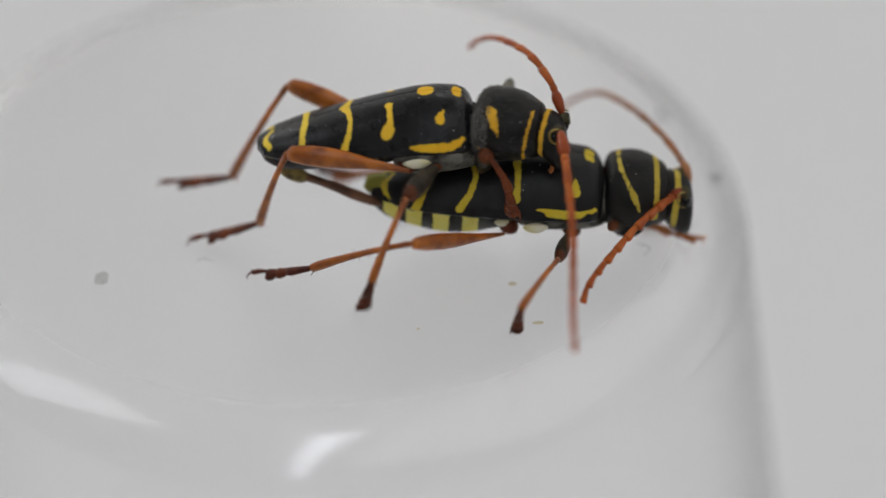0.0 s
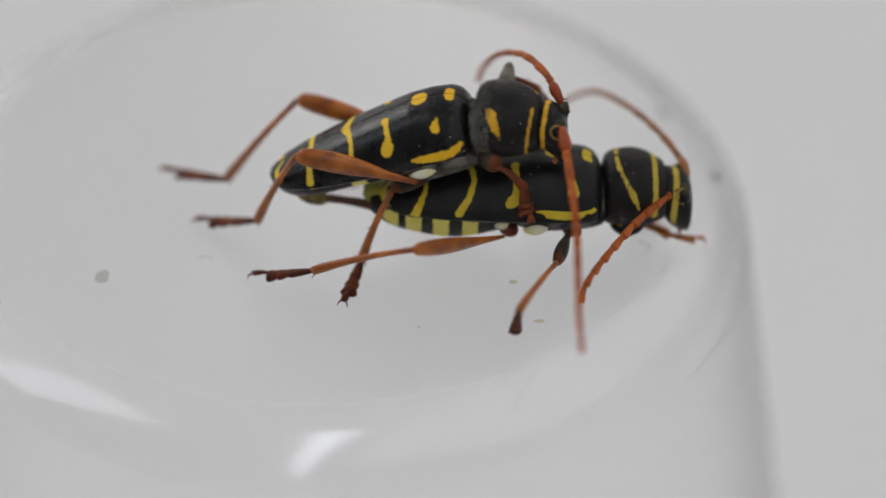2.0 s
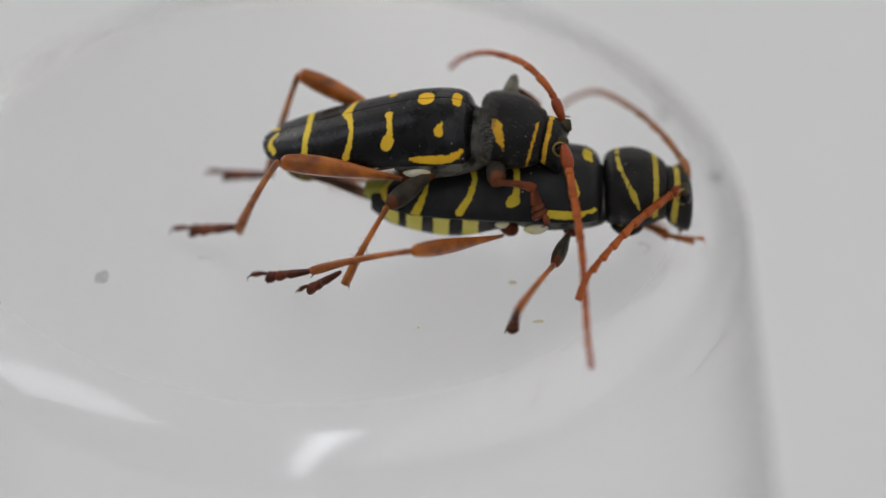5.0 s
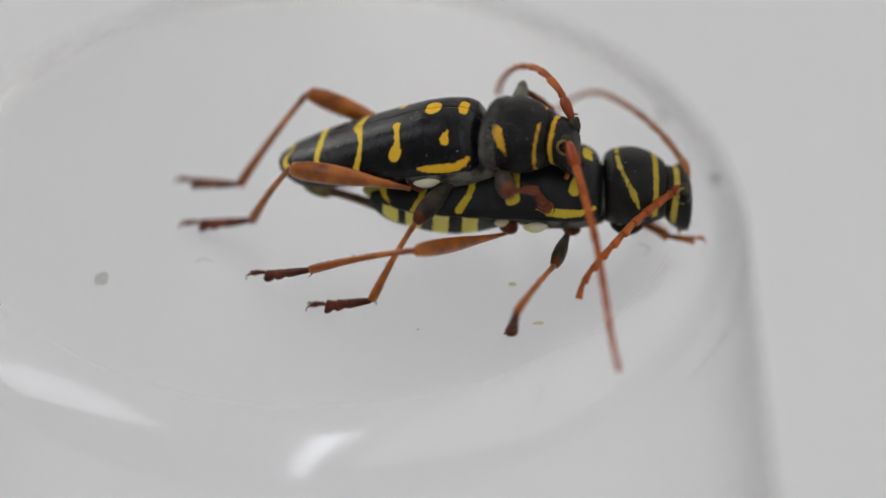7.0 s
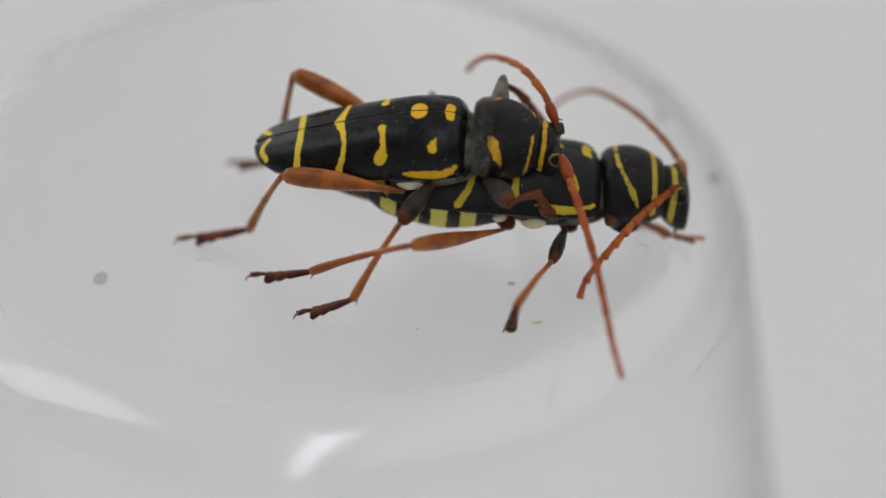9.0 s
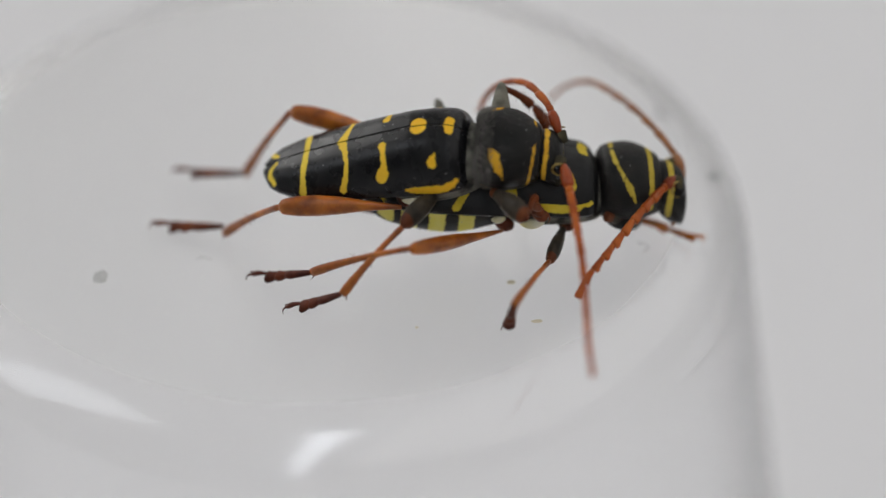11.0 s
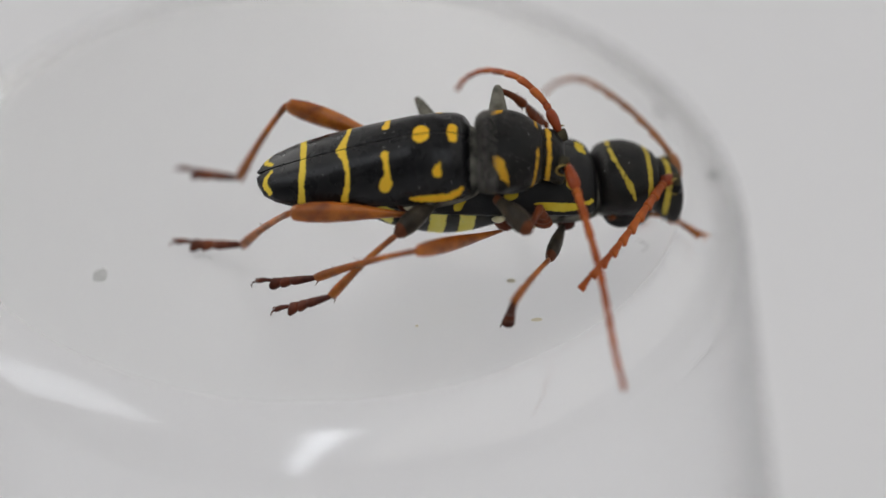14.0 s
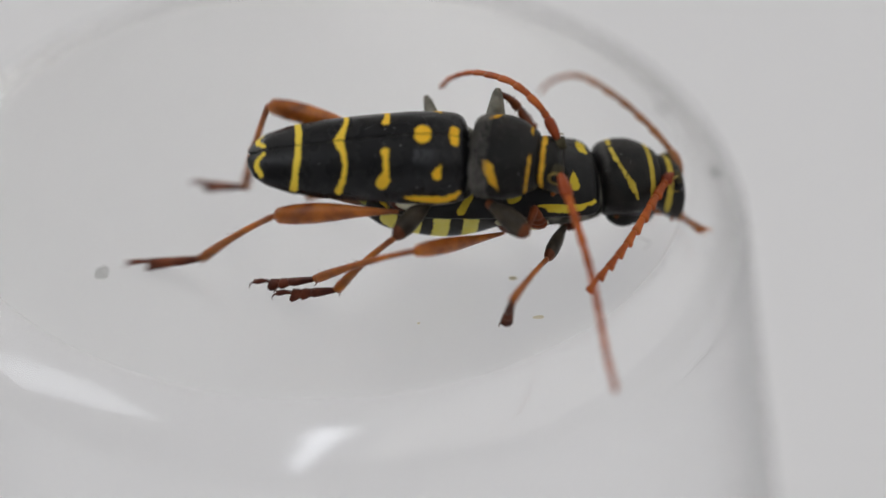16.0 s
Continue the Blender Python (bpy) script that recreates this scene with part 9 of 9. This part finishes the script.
    walk(female.legs["hind_right"].tibia, [
        (0, mm(-9.168, -6.651, 0.526, -8.3, 29.1, 152.9)),
        (0.5, mm(-9.122, -6.739, 0.518, -8.4, 27.8, 152.3)),
        (1, mm(-9.100, -6.782, 0.509, -8.3, 26.2, 152.1)),
        (1.5, mm(-9.187, -6.551, 0.848, -7.8, 28.0, 152.7)),
        (2, mm(-9.134, -6.712, 0.616, -8.0, 26.3, 151.8)),
        (2.5, mm(-9.232, -6.662, 0.617, -7.9, 28.1, 151.9)),
        (3, mm(-9.285, -6.656, 0.574, -8.1, 28.8, 151.2)),
        (3.5, mm(-9.212, -6.690, 0.705, -7.5, 28.0, 152.3)),
        (4, mm(-9.145, -6.906, 0.510, -7.8, 25.5, 151.4)),
        (6.5, mm(-9.215, -6.602, 0.484, -8.2, 27.0, 152.8)),
        (7, mm(-9.099, -6.650, 0.221, -8.2, 25.0, 153.1)),
        (7.5, mm(-9.157, -6.606, 0.198, -9.0, 27.8, 151.9)),
        (8, mm(-9.024, -6.747, -0.036, -9.6, 27.1, 150.9)),
        (8.5, mm(-9.111, -6.528, 0.114, -8.9, 29.8, 152.6)),
        (9, mm(-9.247, -6.402, -0.032, -9.7, 30.4, 150.8)),
        (11.5, mm(-9.448, -6.181, 0.091, -9.1, 28.7, 146.6)),
        (12, mm(-9.552, -6.004, 0.204, -8.9, 29.3, 146.2)),
        (12.5, mm(-9.565, -6.039, -0.043, -10.1, 28.0, 143.1)),
        (13, mm(-9.388, -6.208, -0.214, -9.8, 26.9, 144.4)),
        (13.5, mm(-9.609, -6.171, -0.111, -10.6, 30.7, 144.2)),
        (14, mm(-9.486, -6.390, -0.104, -12.0, 29.8, 142.7)),
        (14.5, mm(-9.549, -6.353, 0.015, -11.0, 31.0, 145.3)),
        (15, mm(-9.727, -6.344, 0.016, -12.7, 29.6, 141.3)),
        (15.5, mm(-9.752, -6.319, 0.099, -11.9, 28.1, 141.0)),
        (16, mm(-9.801, -6.115, 0.162, -10.2, 30.3, 142.5))])
    walk(female.legs["hind_right"].tarsus, [
        (0, mm(-13.950, -4.206, -2.467, -3.4, 20.4, 157.5)),
        (0.5, mm(-13.938, -4.215, -2.351, -3.5, 19.3, 157.1)),
        (1, mm(-13.974, -4.197, -2.204, -3.6, 18.3, 156.5)),
        (1.5, mm(-14.014, -4.063, -2.034, -3.3, 19.1, 156.8)),
        (2, mm(-13.991, -4.109, -2.110, -3.7, 17.8, 155.7)),
        (2.5, mm(-14.019, -4.109, -2.276, -3.5, 18.8, 155.8)),
        (3, mm(-14.006, -4.057, -2.385, -3.1, 18.7, 156.6)),
        (3.5, mm(-14.018, -4.164, -2.180, -3.1, 19.2, 156.3)),
        (4, mm(-14.018, -4.251, -2.137, -3.1, 18.8, 156.4)),
        (6.5, mm(-14.084, -4.096, -2.309, -5.0, 19.7, 153.9)),
        (7, mm(-14.068, -4.125, -2.374, -4.9, 19.2, 154.9)),
        (7.5, mm(-13.956, -4.048, -2.670, -4.9, 18.3, 155.8)),
        (8, mm(-13.806, -4.087, -2.838, -4.7, 17.8, 157.1)),
        (8.5, mm(-13.845, -4.072, -2.945, -5.1, 19.7, 155.9)),
        (9, mm(-13.877, -3.814, -3.141, -5.6, 20.6, 154.5)),
        (11.5, mm(-13.952, -3.212, -2.858, -5.0, 17.4, 151.1)),
        (12, mm(-14.007, -3.019, -2.802, -4.5, 17.1, 151.5)),
        (12.5, mm(-13.904, -2.780, -2.933, -4.6, 13.2, 151.2)),
        (13, mm(-13.846, -3.015, -2.995, -5.5, 17.4, 147.3)),
        (13.5, mm(-13.897, -3.078, -3.248, -6.2, 19.3, 145.9)),
        (14, mm(-13.730, -3.152, -3.154, -5.9, 19.7, 147.1)),
        (14.5, mm(-13.881, -3.353, -3.152, -6.2, 21.1, 146.2)),
        (15, mm(-13.897, -2.998, -3.021, -5.4, 18.3, 148.0)),
        (15.5, mm(-13.966, -2.903, -2.794, -5.2, 18.3, 146.9)),
        (16, mm(-14.014, -2.882, -2.937, -4.6, 18.8, 146.8))])
    walk(female.legs["mid_right"].femur, [
        (0, mm(-1.339, -0.864, -1.258, 1.2, -4.7, -101.3)),
        (0.5, mm(-1.355, -0.968, -1.242, 0.7, -5.1, -101.4)),
        (1, mm(-1.353, -0.965, -1.241, 0.4, -3.8, -102.2)),
        (1.5, mm(-1.324, -0.841, -1.244, 0.1, -5.1, -103.7)),
        (2, mm(-1.345, -0.943, -1.237, -0.3, -3.4, -103.3)),
        (2.5, mm(-1.324, -0.856, -1.235, -0.5, -4.2, -104.1)),
        (3, mm(-1.315, -0.826, -1.239, -0.7, -2.6, -104.7)),
        (3.5, mm(-1.309, -0.809, -1.237, -0.8, -2.5, -104.6)),
        (4, mm(-1.338, -0.926, -1.235, -0.8, -1.5, -104.3)),
        (6.5, mm(-1.320, -0.847, -1.234, 0.8, 0.3, -105.1)),
        (7, mm(-1.333, -0.901, -1.237, 1.1, 1.7, -104.4)),
        (7.5, mm(-1.310, -0.808, -1.226, 1.5, 1.1, -104.3)),
        (8, mm(-1.321, -0.856, -1.230, 1.8, 3.6, -103.4)),
        (8.5, mm(-1.285, -0.685, -1.210, 2.0, 3.0, -104.6)),
        (9, mm(-1.271, -0.613, -1.197, 2.0, 4.2, -105.7)),
        (11.5, mm(-1.123, -0.493, -1.143, -0.7, 6.3, -110.6)),
        (12, mm(-1.046, -0.336, -1.119, -1.1, 5.5, -112.5)),
        (12.5, mm(-1.074, -0.418, -1.132, -1.1, 6.9, -113.0)),
        (13, mm(-1.091, -0.455, -1.144, -0.7, 9.0, -112.7)),
        (13.5, mm(-1.072, -0.395, -1.127, -0.2, 8.6, -113.9)),
        (14, mm(-1.062, -0.377, -1.119, 0.6, 9.2, -112.7)),
        (14.5, mm(-1.073, -0.418, -1.119, 0.7, 8.2, -114.0)),
        (15, mm(-1.075, -0.460, -1.121, 0.5, 7.9, -115.0)),
        (15.5, mm(-1.097, -0.547, -1.131, 0.2, 7.3, -115.8)),
        (16, mm(-1.066, -0.525, -1.126, -0.3, 6.5, -117.3))])
    walk(female.legs["mid_right"].tibia, [
        (0, mm(-2.189, -5.110, -0.900, -0.4, 4.2, -114.1)),
        (0.5, mm(-2.210, -5.211, -0.852, -0.7, 3.1, -114.3)),
        (1, mm(-2.270, -5.203, -0.950, -1.0, 0.7, -114.1)),
        (1.5, mm(-2.351, -5.046, -0.855, -1.2, 1.3, -113.9)),
        (2, mm(-2.340, -5.166, -0.982, -1.4, 1.7, -115.2)),
        (2.5, mm(-2.382, -5.060, -0.920, -1.6, 3.1, -115.2)),
        (3, mm(-2.414, -5.027, -1.041, -1.7, 2.4, -115.2)),
        (3.5, mm(-2.403, -5.011, -1.045, -1.8, 1.1, -114.4)),
        (4, mm(-2.412, -5.135, -1.121, -1.8, -0.3, -113.9)),
        (6.5, mm(-2.455, -5.042, -1.258, -0.7, 1.6, -114.4)),
        (7, mm(-2.412, -5.109, -1.370, -0.4, 1.6, -114.7)),
        (7.5, mm(-2.383, -5.019, -1.311, -0.1, 2.5, -114.2)),
        (8, mm(-2.323, -5.077, -1.500, 0.2, 1.0, -114.2)),
        (8.5, mm(-2.377, -4.885, -1.436, 0.4, 1.8, -113.1)),
        (9, mm(-2.447, -4.785, -1.517, 0.4, 1.4, -114.5)),
        (11.5, mm(-2.640, -4.537, -1.623, -1.5, 0.0, -116.9)),
        (12, mm(-2.701, -4.333, -1.536, -1.8, -0.1, -117.1)),
        (12.5, mm(-2.757, -4.390, -1.657, -2.0, -0.4, -118.8)),
        (13, mm(-2.750, -4.413, -1.826, -1.8, -0.0, -120.0)),
        (13.5, mm(-2.812, -4.325, -1.776, -1.2, 1.9, -120.1)),
        (14, mm(-2.720, -4.334, -1.814, -0.7, 1.0, -120.9)),
        (14.5, mm(-2.821, -4.348, -1.740, -0.4, 0.4, -120.0)),
        (15, mm(-2.892, -4.363, -1.716, -0.6, -1.6, -121.0)),
        (15.5, mm(-2.975, -4.427, -1.682, -0.7, -2.3, -122.0)),
        (16, mm(-3.047, -4.361, -1.619, -0.9, -0.7, -122.3))])
    walk(female.legs["mid_right"].tarsus, [
        (0, mm(-4.047, -9.259, -1.233, -4.8, 51.2, 92.1)),
        (0.5, mm(-4.080, -9.361, -1.102, -4.9, 51.7, 93.1)),
        (1, mm(-4.132, -9.363, -1.005, -4.4, 51.9, 94.8)),
        (1.5, mm(-4.201, -9.210, -0.958, -5.2, 52.5, 94.8)),
        (2, mm(-4.277, -9.290, -1.116, -7.0, 50.7, 93.4)),
        (2.5, mm(-4.321, -9.177, -1.167, -7.3, 51.0, 93.8)),
        (3, mm(-4.355, -9.146, -1.228, -8.4, 50.8, 93.1)),
        (3.5, mm(-4.283, -9.162, -1.131, -7.8, 51.1, 94.1)),
        (4, mm(-4.262, -9.301, -1.100, -6.1, 51.4, 96.5)),
        (6.5, mm(-4.334, -9.193, -1.382, -7.5, 49.5, 95.5)),
        (7, mm(-4.318, -9.247, -1.494, -7.6, 49.8, 95.5)),
        (7.5, mm(-4.246, -9.174, -1.510, -7.9, 50.4, 95.0)),
        (8, mm(-4.189, -9.235, -1.577, -8.0, 51.0, 94.7)),
        (8.5, mm(-4.167, -9.075, -1.580, -7.6, 51.7, 94.9)),
        (9, mm(-4.337, -8.931, -1.630, -9.1, 51.9, 92.5)),
        (11.5, mm(-4.705, -8.601, -1.625, -4.3, 50.1, 90.9)),
        (12, mm(-4.778, -8.390, -1.531, -3.1, 51.4, 91.3)),
        (12.5, mm(-4.951, -8.385, -1.628, -3.4, 50.2, 90.2)),
        (13, mm(-5.028, -8.361, -1.824, -4.9, 48.9, 88.7)),
        (13.5, mm(-5.096, -8.266, -1.927, -6.7, 49.4, 87.4)),
        (14, mm(-5.058, -8.246, -1.896, -7.8, 49.4, 86.9)),
        (14.5, mm(-5.099, -8.296, -1.774, -8.3, 51.3, 86.8)),
        (15, mm(-5.241, -8.267, -1.587, -7.8, 51.3, 87.3)),
        (15.5, mm(-5.386, -8.291, -1.497, -7.2, 50.9, 87.8)),
        (16, mm(-5.481, -8.215, -1.565, -7.7, 50.7, 86.6))])
    walk(female.legs["front_right"].femur, [
        (0, mm(0.428, -2.354, -0.551, -6.0, 22.0, 57.9)),
        (0.5, mm(1.014, -1.307, -1.047, -0.9, 26.0, 68.4)),
        (1, mm(1.043, -1.241, -1.079, -1.1, 26.0, 68.0)),
        (1.5, mm(1.046, -1.236, -1.086, -1.1, 26.3, 68.2)),
        (2, mm(1.036, -1.254, -1.087, -0.8, 27.5, 68.9)),
        (2.5, mm(1.034, -1.266, -1.065, -1.2, 25.3, 67.9)),
        (3, mm(1.046, -1.242, -1.084, -1.1, 24.0, 67.9)),
        (3.5, mm(1.049, -1.217, -1.082, -0.5, 24.8, 68.9)),
        (4, mm(1.029, -1.248, -1.075, -0.0, 26.1, 69.7)),
        (6.5, mm(1.012, -1.295, -1.064, 1.7, 27.8, 69.8)),
        (7, mm(1.046, -1.205, -1.118, 2.3, 25.9, 70.0)),
        (7.5, mm(1.050, -1.211, -1.097, 2.2, 26.1, 68.6)),
        (8, mm(1.031, -1.278, -1.073, 2.4, 27.1, 67.7)),
        (8.5, mm(1.047, -1.269, -1.091, 2.4, 26.3, 66.4)),
        (9, mm(0.385, -2.284, -0.531, -3.3, 22.8, 53.0)),
        (11.5, mm(0.379, -2.080, -0.557, -4.0, 25.1, 42.5)),
        (12, mm(0.456, -1.985, -0.653, -3.8, 21.9, 40.8)),
        (12.5, mm(0.454, -1.964, -0.669, -3.8, 21.0, 39.2)),
        (13, mm(0.528, -1.902, -0.738, -3.4, 19.1, 39.3)),
        (13.5, mm(0.629, -1.815, -0.798, -3.7, 17.0, 38.4)),
        (14, mm(0.701, -1.750, -0.818, -4.4, 15.9, 37.0)),
        (14.5, mm(0.764, -1.698, -0.853, -5.0, 14.8, 35.7)),
        (15, mm(0.779, -1.686, -0.860, -5.8, 15.5, 35.1)),
        (15.5, mm(0.775, -1.686, -0.858, -7.3, 16.2, 34.8)),
        (16, mm(0.776, -1.685, -0.856, -9.2, 15.5, 34.3))])
    walk(female.legs["front_right"].tibia, [
        (0, mm(1.840, -0.106, -1.621, 13.9, 25.1, 28.2)),
        (0.5, mm(1.961, 1.084, -2.303, 8.0, -7.6, -45.5)),
        (1, mm(2.006, 1.144, -2.333, 8.2, -7.7, -46.5)),
        (1.5, mm(2.000, 1.145, -2.354, 8.1, -7.4, -47.0)),
        (2, mm(1.952, 1.114, -2.408, 8.1, -7.0, -47.5)),
        (2.5, mm(2.008, 1.132, -2.286, 8.1, -7.0, -47.8)),
        (3, mm(2.028, 1.182, -2.247, 8.2, -7.1, -47.9)),
        (3.5, mm(1.983, 1.207, -2.281, 8.2, -7.1, -47.6)),
        (4, mm(1.923, 1.162, -2.333, 8.2, -7.0, -47.5)),
        (6.5, mm(1.887, 1.082, -2.397, 6.3, -4.0, -48.5)),
        (7, mm(1.928, 1.214, -2.370, 5.8, -3.1, -48.2)),
        (7.5, mm(1.987, 1.182, -2.356, 5.3, -2.6, -48.1)),
        (8, mm(1.997, 1.080, -2.376, 5.1, -2.4, -48.5)),
        (8.5, mm(2.074, 1.081, -2.360, 4.9, -2.2, -48.5)),
        (9, mm(1.974, -0.178, -1.640, 16.6, 29.0, 21.6)),
        (11.5, mm(2.292, -0.330, -1.771, 16.4, 26.7, 28.5)),
        (12, mm(2.465, -0.248, -1.719, 15.7, 26.6, 27.6)),
        (12.5, mm(2.523, -0.274, -1.695, 14.9, 26.2, 26.6)),
        (13, mm(2.620, -0.189, -1.677, 14.1, 24.9, 26.3)),
        (13.5, mm(2.774, -0.116, -1.634, 13.4, 23.4, 26.4)),
        (14, mm(2.899, -0.094, -1.603, 12.9, 22.7, 26.2)),
        (14.5, mm(3.012, -0.084, -1.584, 12.8, 21.9, 27.4)),
        (15, mm(3.035, -0.099, -1.626, 12.4, 22.0, 27.7)),
        (15.5, mm(3.032, -0.117, -1.654, 11.2, 23.1, 27.0)),
        (16, mm(3.055, -0.132, -1.620, 9.5, 22.8, 26.4))])
    walk(female.legs["front_right"].tarsus, [
        (0, mm(3.615, 0.849, -2.567, 3.5, -1.8, -24.6)),
        (0.5, mm(3.505, -0.492, -2.006, 8.4, 13.2, 9.4)),
        (1, mm(3.523, -0.458, -2.032, 7.6, 12.8, 7.7)),
        (1.5, mm(3.504, -0.471, -2.067, 7.2, 12.8, 7.3)),
        (2, mm(3.444, -0.516, -2.134, 6.9, 12.4, 7.1)),
        (2.5, mm(3.492, -0.505, -2.015, 6.7, 11.7, 7.1)),
        (3, mm(3.506, -0.459, -1.970, 6.5, 10.6, 7.0)),
        (3.5, mm(3.471, -0.425, -2.007, 6.4, 10.8, 7.1)),
        (4, mm(3.414, -0.467, -2.059, 6.3, 11.2, 7.2)),
        (6.5, mm(3.357, -0.582, -2.242, 5.5, 8.2, 4.2)),
        (7, mm(3.405, -0.447, -2.247, 5.3, 6.4, 2.8)),
        (7.5, mm(3.471, -0.474, -2.255, 5.4, 5.9, 2.9)),
        (8, mm(3.470, -0.587, -2.280, 5.5, 5.2, 2.3)),
        (8.5, mm(3.545, -0.587, -2.273, 5.6, 3.6, 1.0)),
        (9, mm(3.783, 0.543, -2.719, 4.6, -4.1, -19.8)),
        (11.5, mm(4.039, 0.618, -2.772, 6.2, 5.8, -27.1)),
        (12, mm(4.229, 0.674, -2.716, 6.6, 8.2, -31.3)),
        (12.5, mm(4.310, 0.621, -2.676, 7.1, 11.0, -34.5)),
        (13, mm(4.430, 0.706, -2.613, 6.8, 10.3, -39.1)),
        (13.5, mm(4.605, 0.792, -2.518, 6.6, 10.3, -42.2)),
        (14, mm(4.741, 0.814, -2.461, 5.6, 9.9, -46.5)),
        (14.5, mm(4.846, 0.867, -2.413, 5.1, 8.3, -49.3)),
        (15, mm(4.863, 0.861, -2.458, 4.3, 5.5, -53.8)),
        (15.5, mm(4.856, 0.813, -2.528, 4.2, 3.7, -56.8)),
        (16, mm(4.893, 0.782, -2.482, 4.6, 1.9, -59.4))])
    walk(male.legs["mid_left"].femur, [
        (0, mm(-1.079, 0.394, -1.144, -0.0, -3.4, 107.4)),
        (9, mm(-1.079, 0.394, -1.144, -0.0, -3.4, 107.4)),
        (11.5, mm(-1.112, 0.564, -1.174, 0.0, -7.4, 109.3)),
        (12.5, mm(-1.128, 0.734, -1.164, -0.0, -9.0, 115.1)),
        (13, mm(-1.220, 0.979, -1.106, 0.0, -2.3, 123.4)),
        (13.5, mm(-1.106, 0.530, -1.147, 0.0, -4.4, 108.8)),
        (14, mm(-1.128, 0.734, -1.164, -0.0, -9.0, 115.1)),
        (14.5, mm(-1.351, 0.396, -1.246, 0.0, -11.7, 85.8)),
        (15.5, mm(-1.236, 1.005, -1.105, 0.0, -2.4, 124.0)),
        (16, mm(-1.140, 0.408, -1.073, -0.0, 2.2, 103.0))])
    walk(male.legs["mid_left"].tibia, [
        (0, mm(-2.300, 4.300, -0.900, -108.4, 85.4, -108.4)),
        (9, mm(-2.300, 4.300, -0.900, -108.4, 85.4, -108.4)),
        (11.5, mm(-2.458, 4.400, -0.644, -108.4, 85.4, -108.4)),
        (12.5, mm(-2.849, 4.400, -0.521, -108.4, 85.4, -108.4)),
        (13, mm(-3.474, 4.400, -0.942, -108.4, 85.4, -108.4)),
        (13.5, mm(-2.423, 4.400, -0.830, -108.4, 85.4, -108.4)),
        (14, mm(-2.849, 4.400, -0.521, -108.4, 85.4, -108.4)),
        (14.5, mm(-1.060, 4.400, -0.415, -108.4, 85.4, -108.4)),
        (15.5, mm(-3.529, 4.400, -0.934, -108.4, 85.4, -108.4)),
        (16, mm(-2.062, 4.400, -1.229, -108.4, 85.4, -108.4))])
    walk(male.legs["mid_left"].tarsus, [
        (0, mm(-2.410, 3.970, -5.186, 0.0, 43.9, 164.1)),
        (9, mm(-2.410, 3.970, -5.186, 0.0, 43.9, 164.1)),
        (11.5, mm(-2.568, 4.070, -4.930, 0.0, 43.9, 164.1)),
        (12.5, mm(-2.959, 4.070, -4.807, 0.0, 43.9, 164.1)),
        (13, mm(-3.584, 4.070, -5.228, 0.0, 43.9, 164.1)),
        (13.5, mm(-2.533, 4.070, -5.115, 0.0, 43.9, 164.1)),
        (14, mm(-2.959, 4.070, -4.807, 0.0, 43.9, 164.1)),
        (14.5, mm(-1.169, 4.070, -4.701, 0.0, 43.9, 164.1)),
        (15.5, mm(-3.638, 4.070, -5.220, 0.0, 43.9, 164.1)),
        (16, mm(-2.171, 4.070, -5.515, 0.0, 43.9, 164.1))])
    walk(female.near_antenna, [
        (0, mm(4.279, -0.779, 0.566, -6.5, -8.8, -0.2)),
        (2, mm(4.281, -0.711, 0.522, -8.7, -12.0, -3.0)),
        (4, mm(4.309, -0.858, 0.572, -7.8, -10.4, -3.7)),
        (9, mm(4.244, -0.764, 0.547, -4.3, -7.7, -1.3)),
        (12.5, mm(4.144, -0.755, 0.595, 19.9, 13.7, 7.5)),
        (15, mm(4.008, -0.646, 0.435, 26.4, 21.5, 16.2)),
        (16, mm(4.008, -0.646, 0.435, 26.4, 21.5, 16.2))])
    leg = male.legs["front_left"]
    walk(leg.femur, [(t, aim((1.2, 1.2, -0.6), knee)) for t, knee, ankle in FAR_FORE])
    walk(leg.tibia, [(t, aim(knee, ankle)) for t, knee, ankle in FAR_FORE])
    walk(leg.tarsus, [(t, aim(ankle, (3.3, 3.5, -2.9))) for t, knee, ankle in FAR_FORE])
    walk(female.far_antenna, [
        (0, mm(4.339, 0.516, 0.302)),
        (9, mm(4.339, 0.516, 0.302)),
        (12.5, mm(4.571, 0.426, 0.120, 14.9, -9.5, -6.5)),
        (16, mm(4.571, 0.426, 0.120, 14.9, -9.5, -6.5))])


motions()
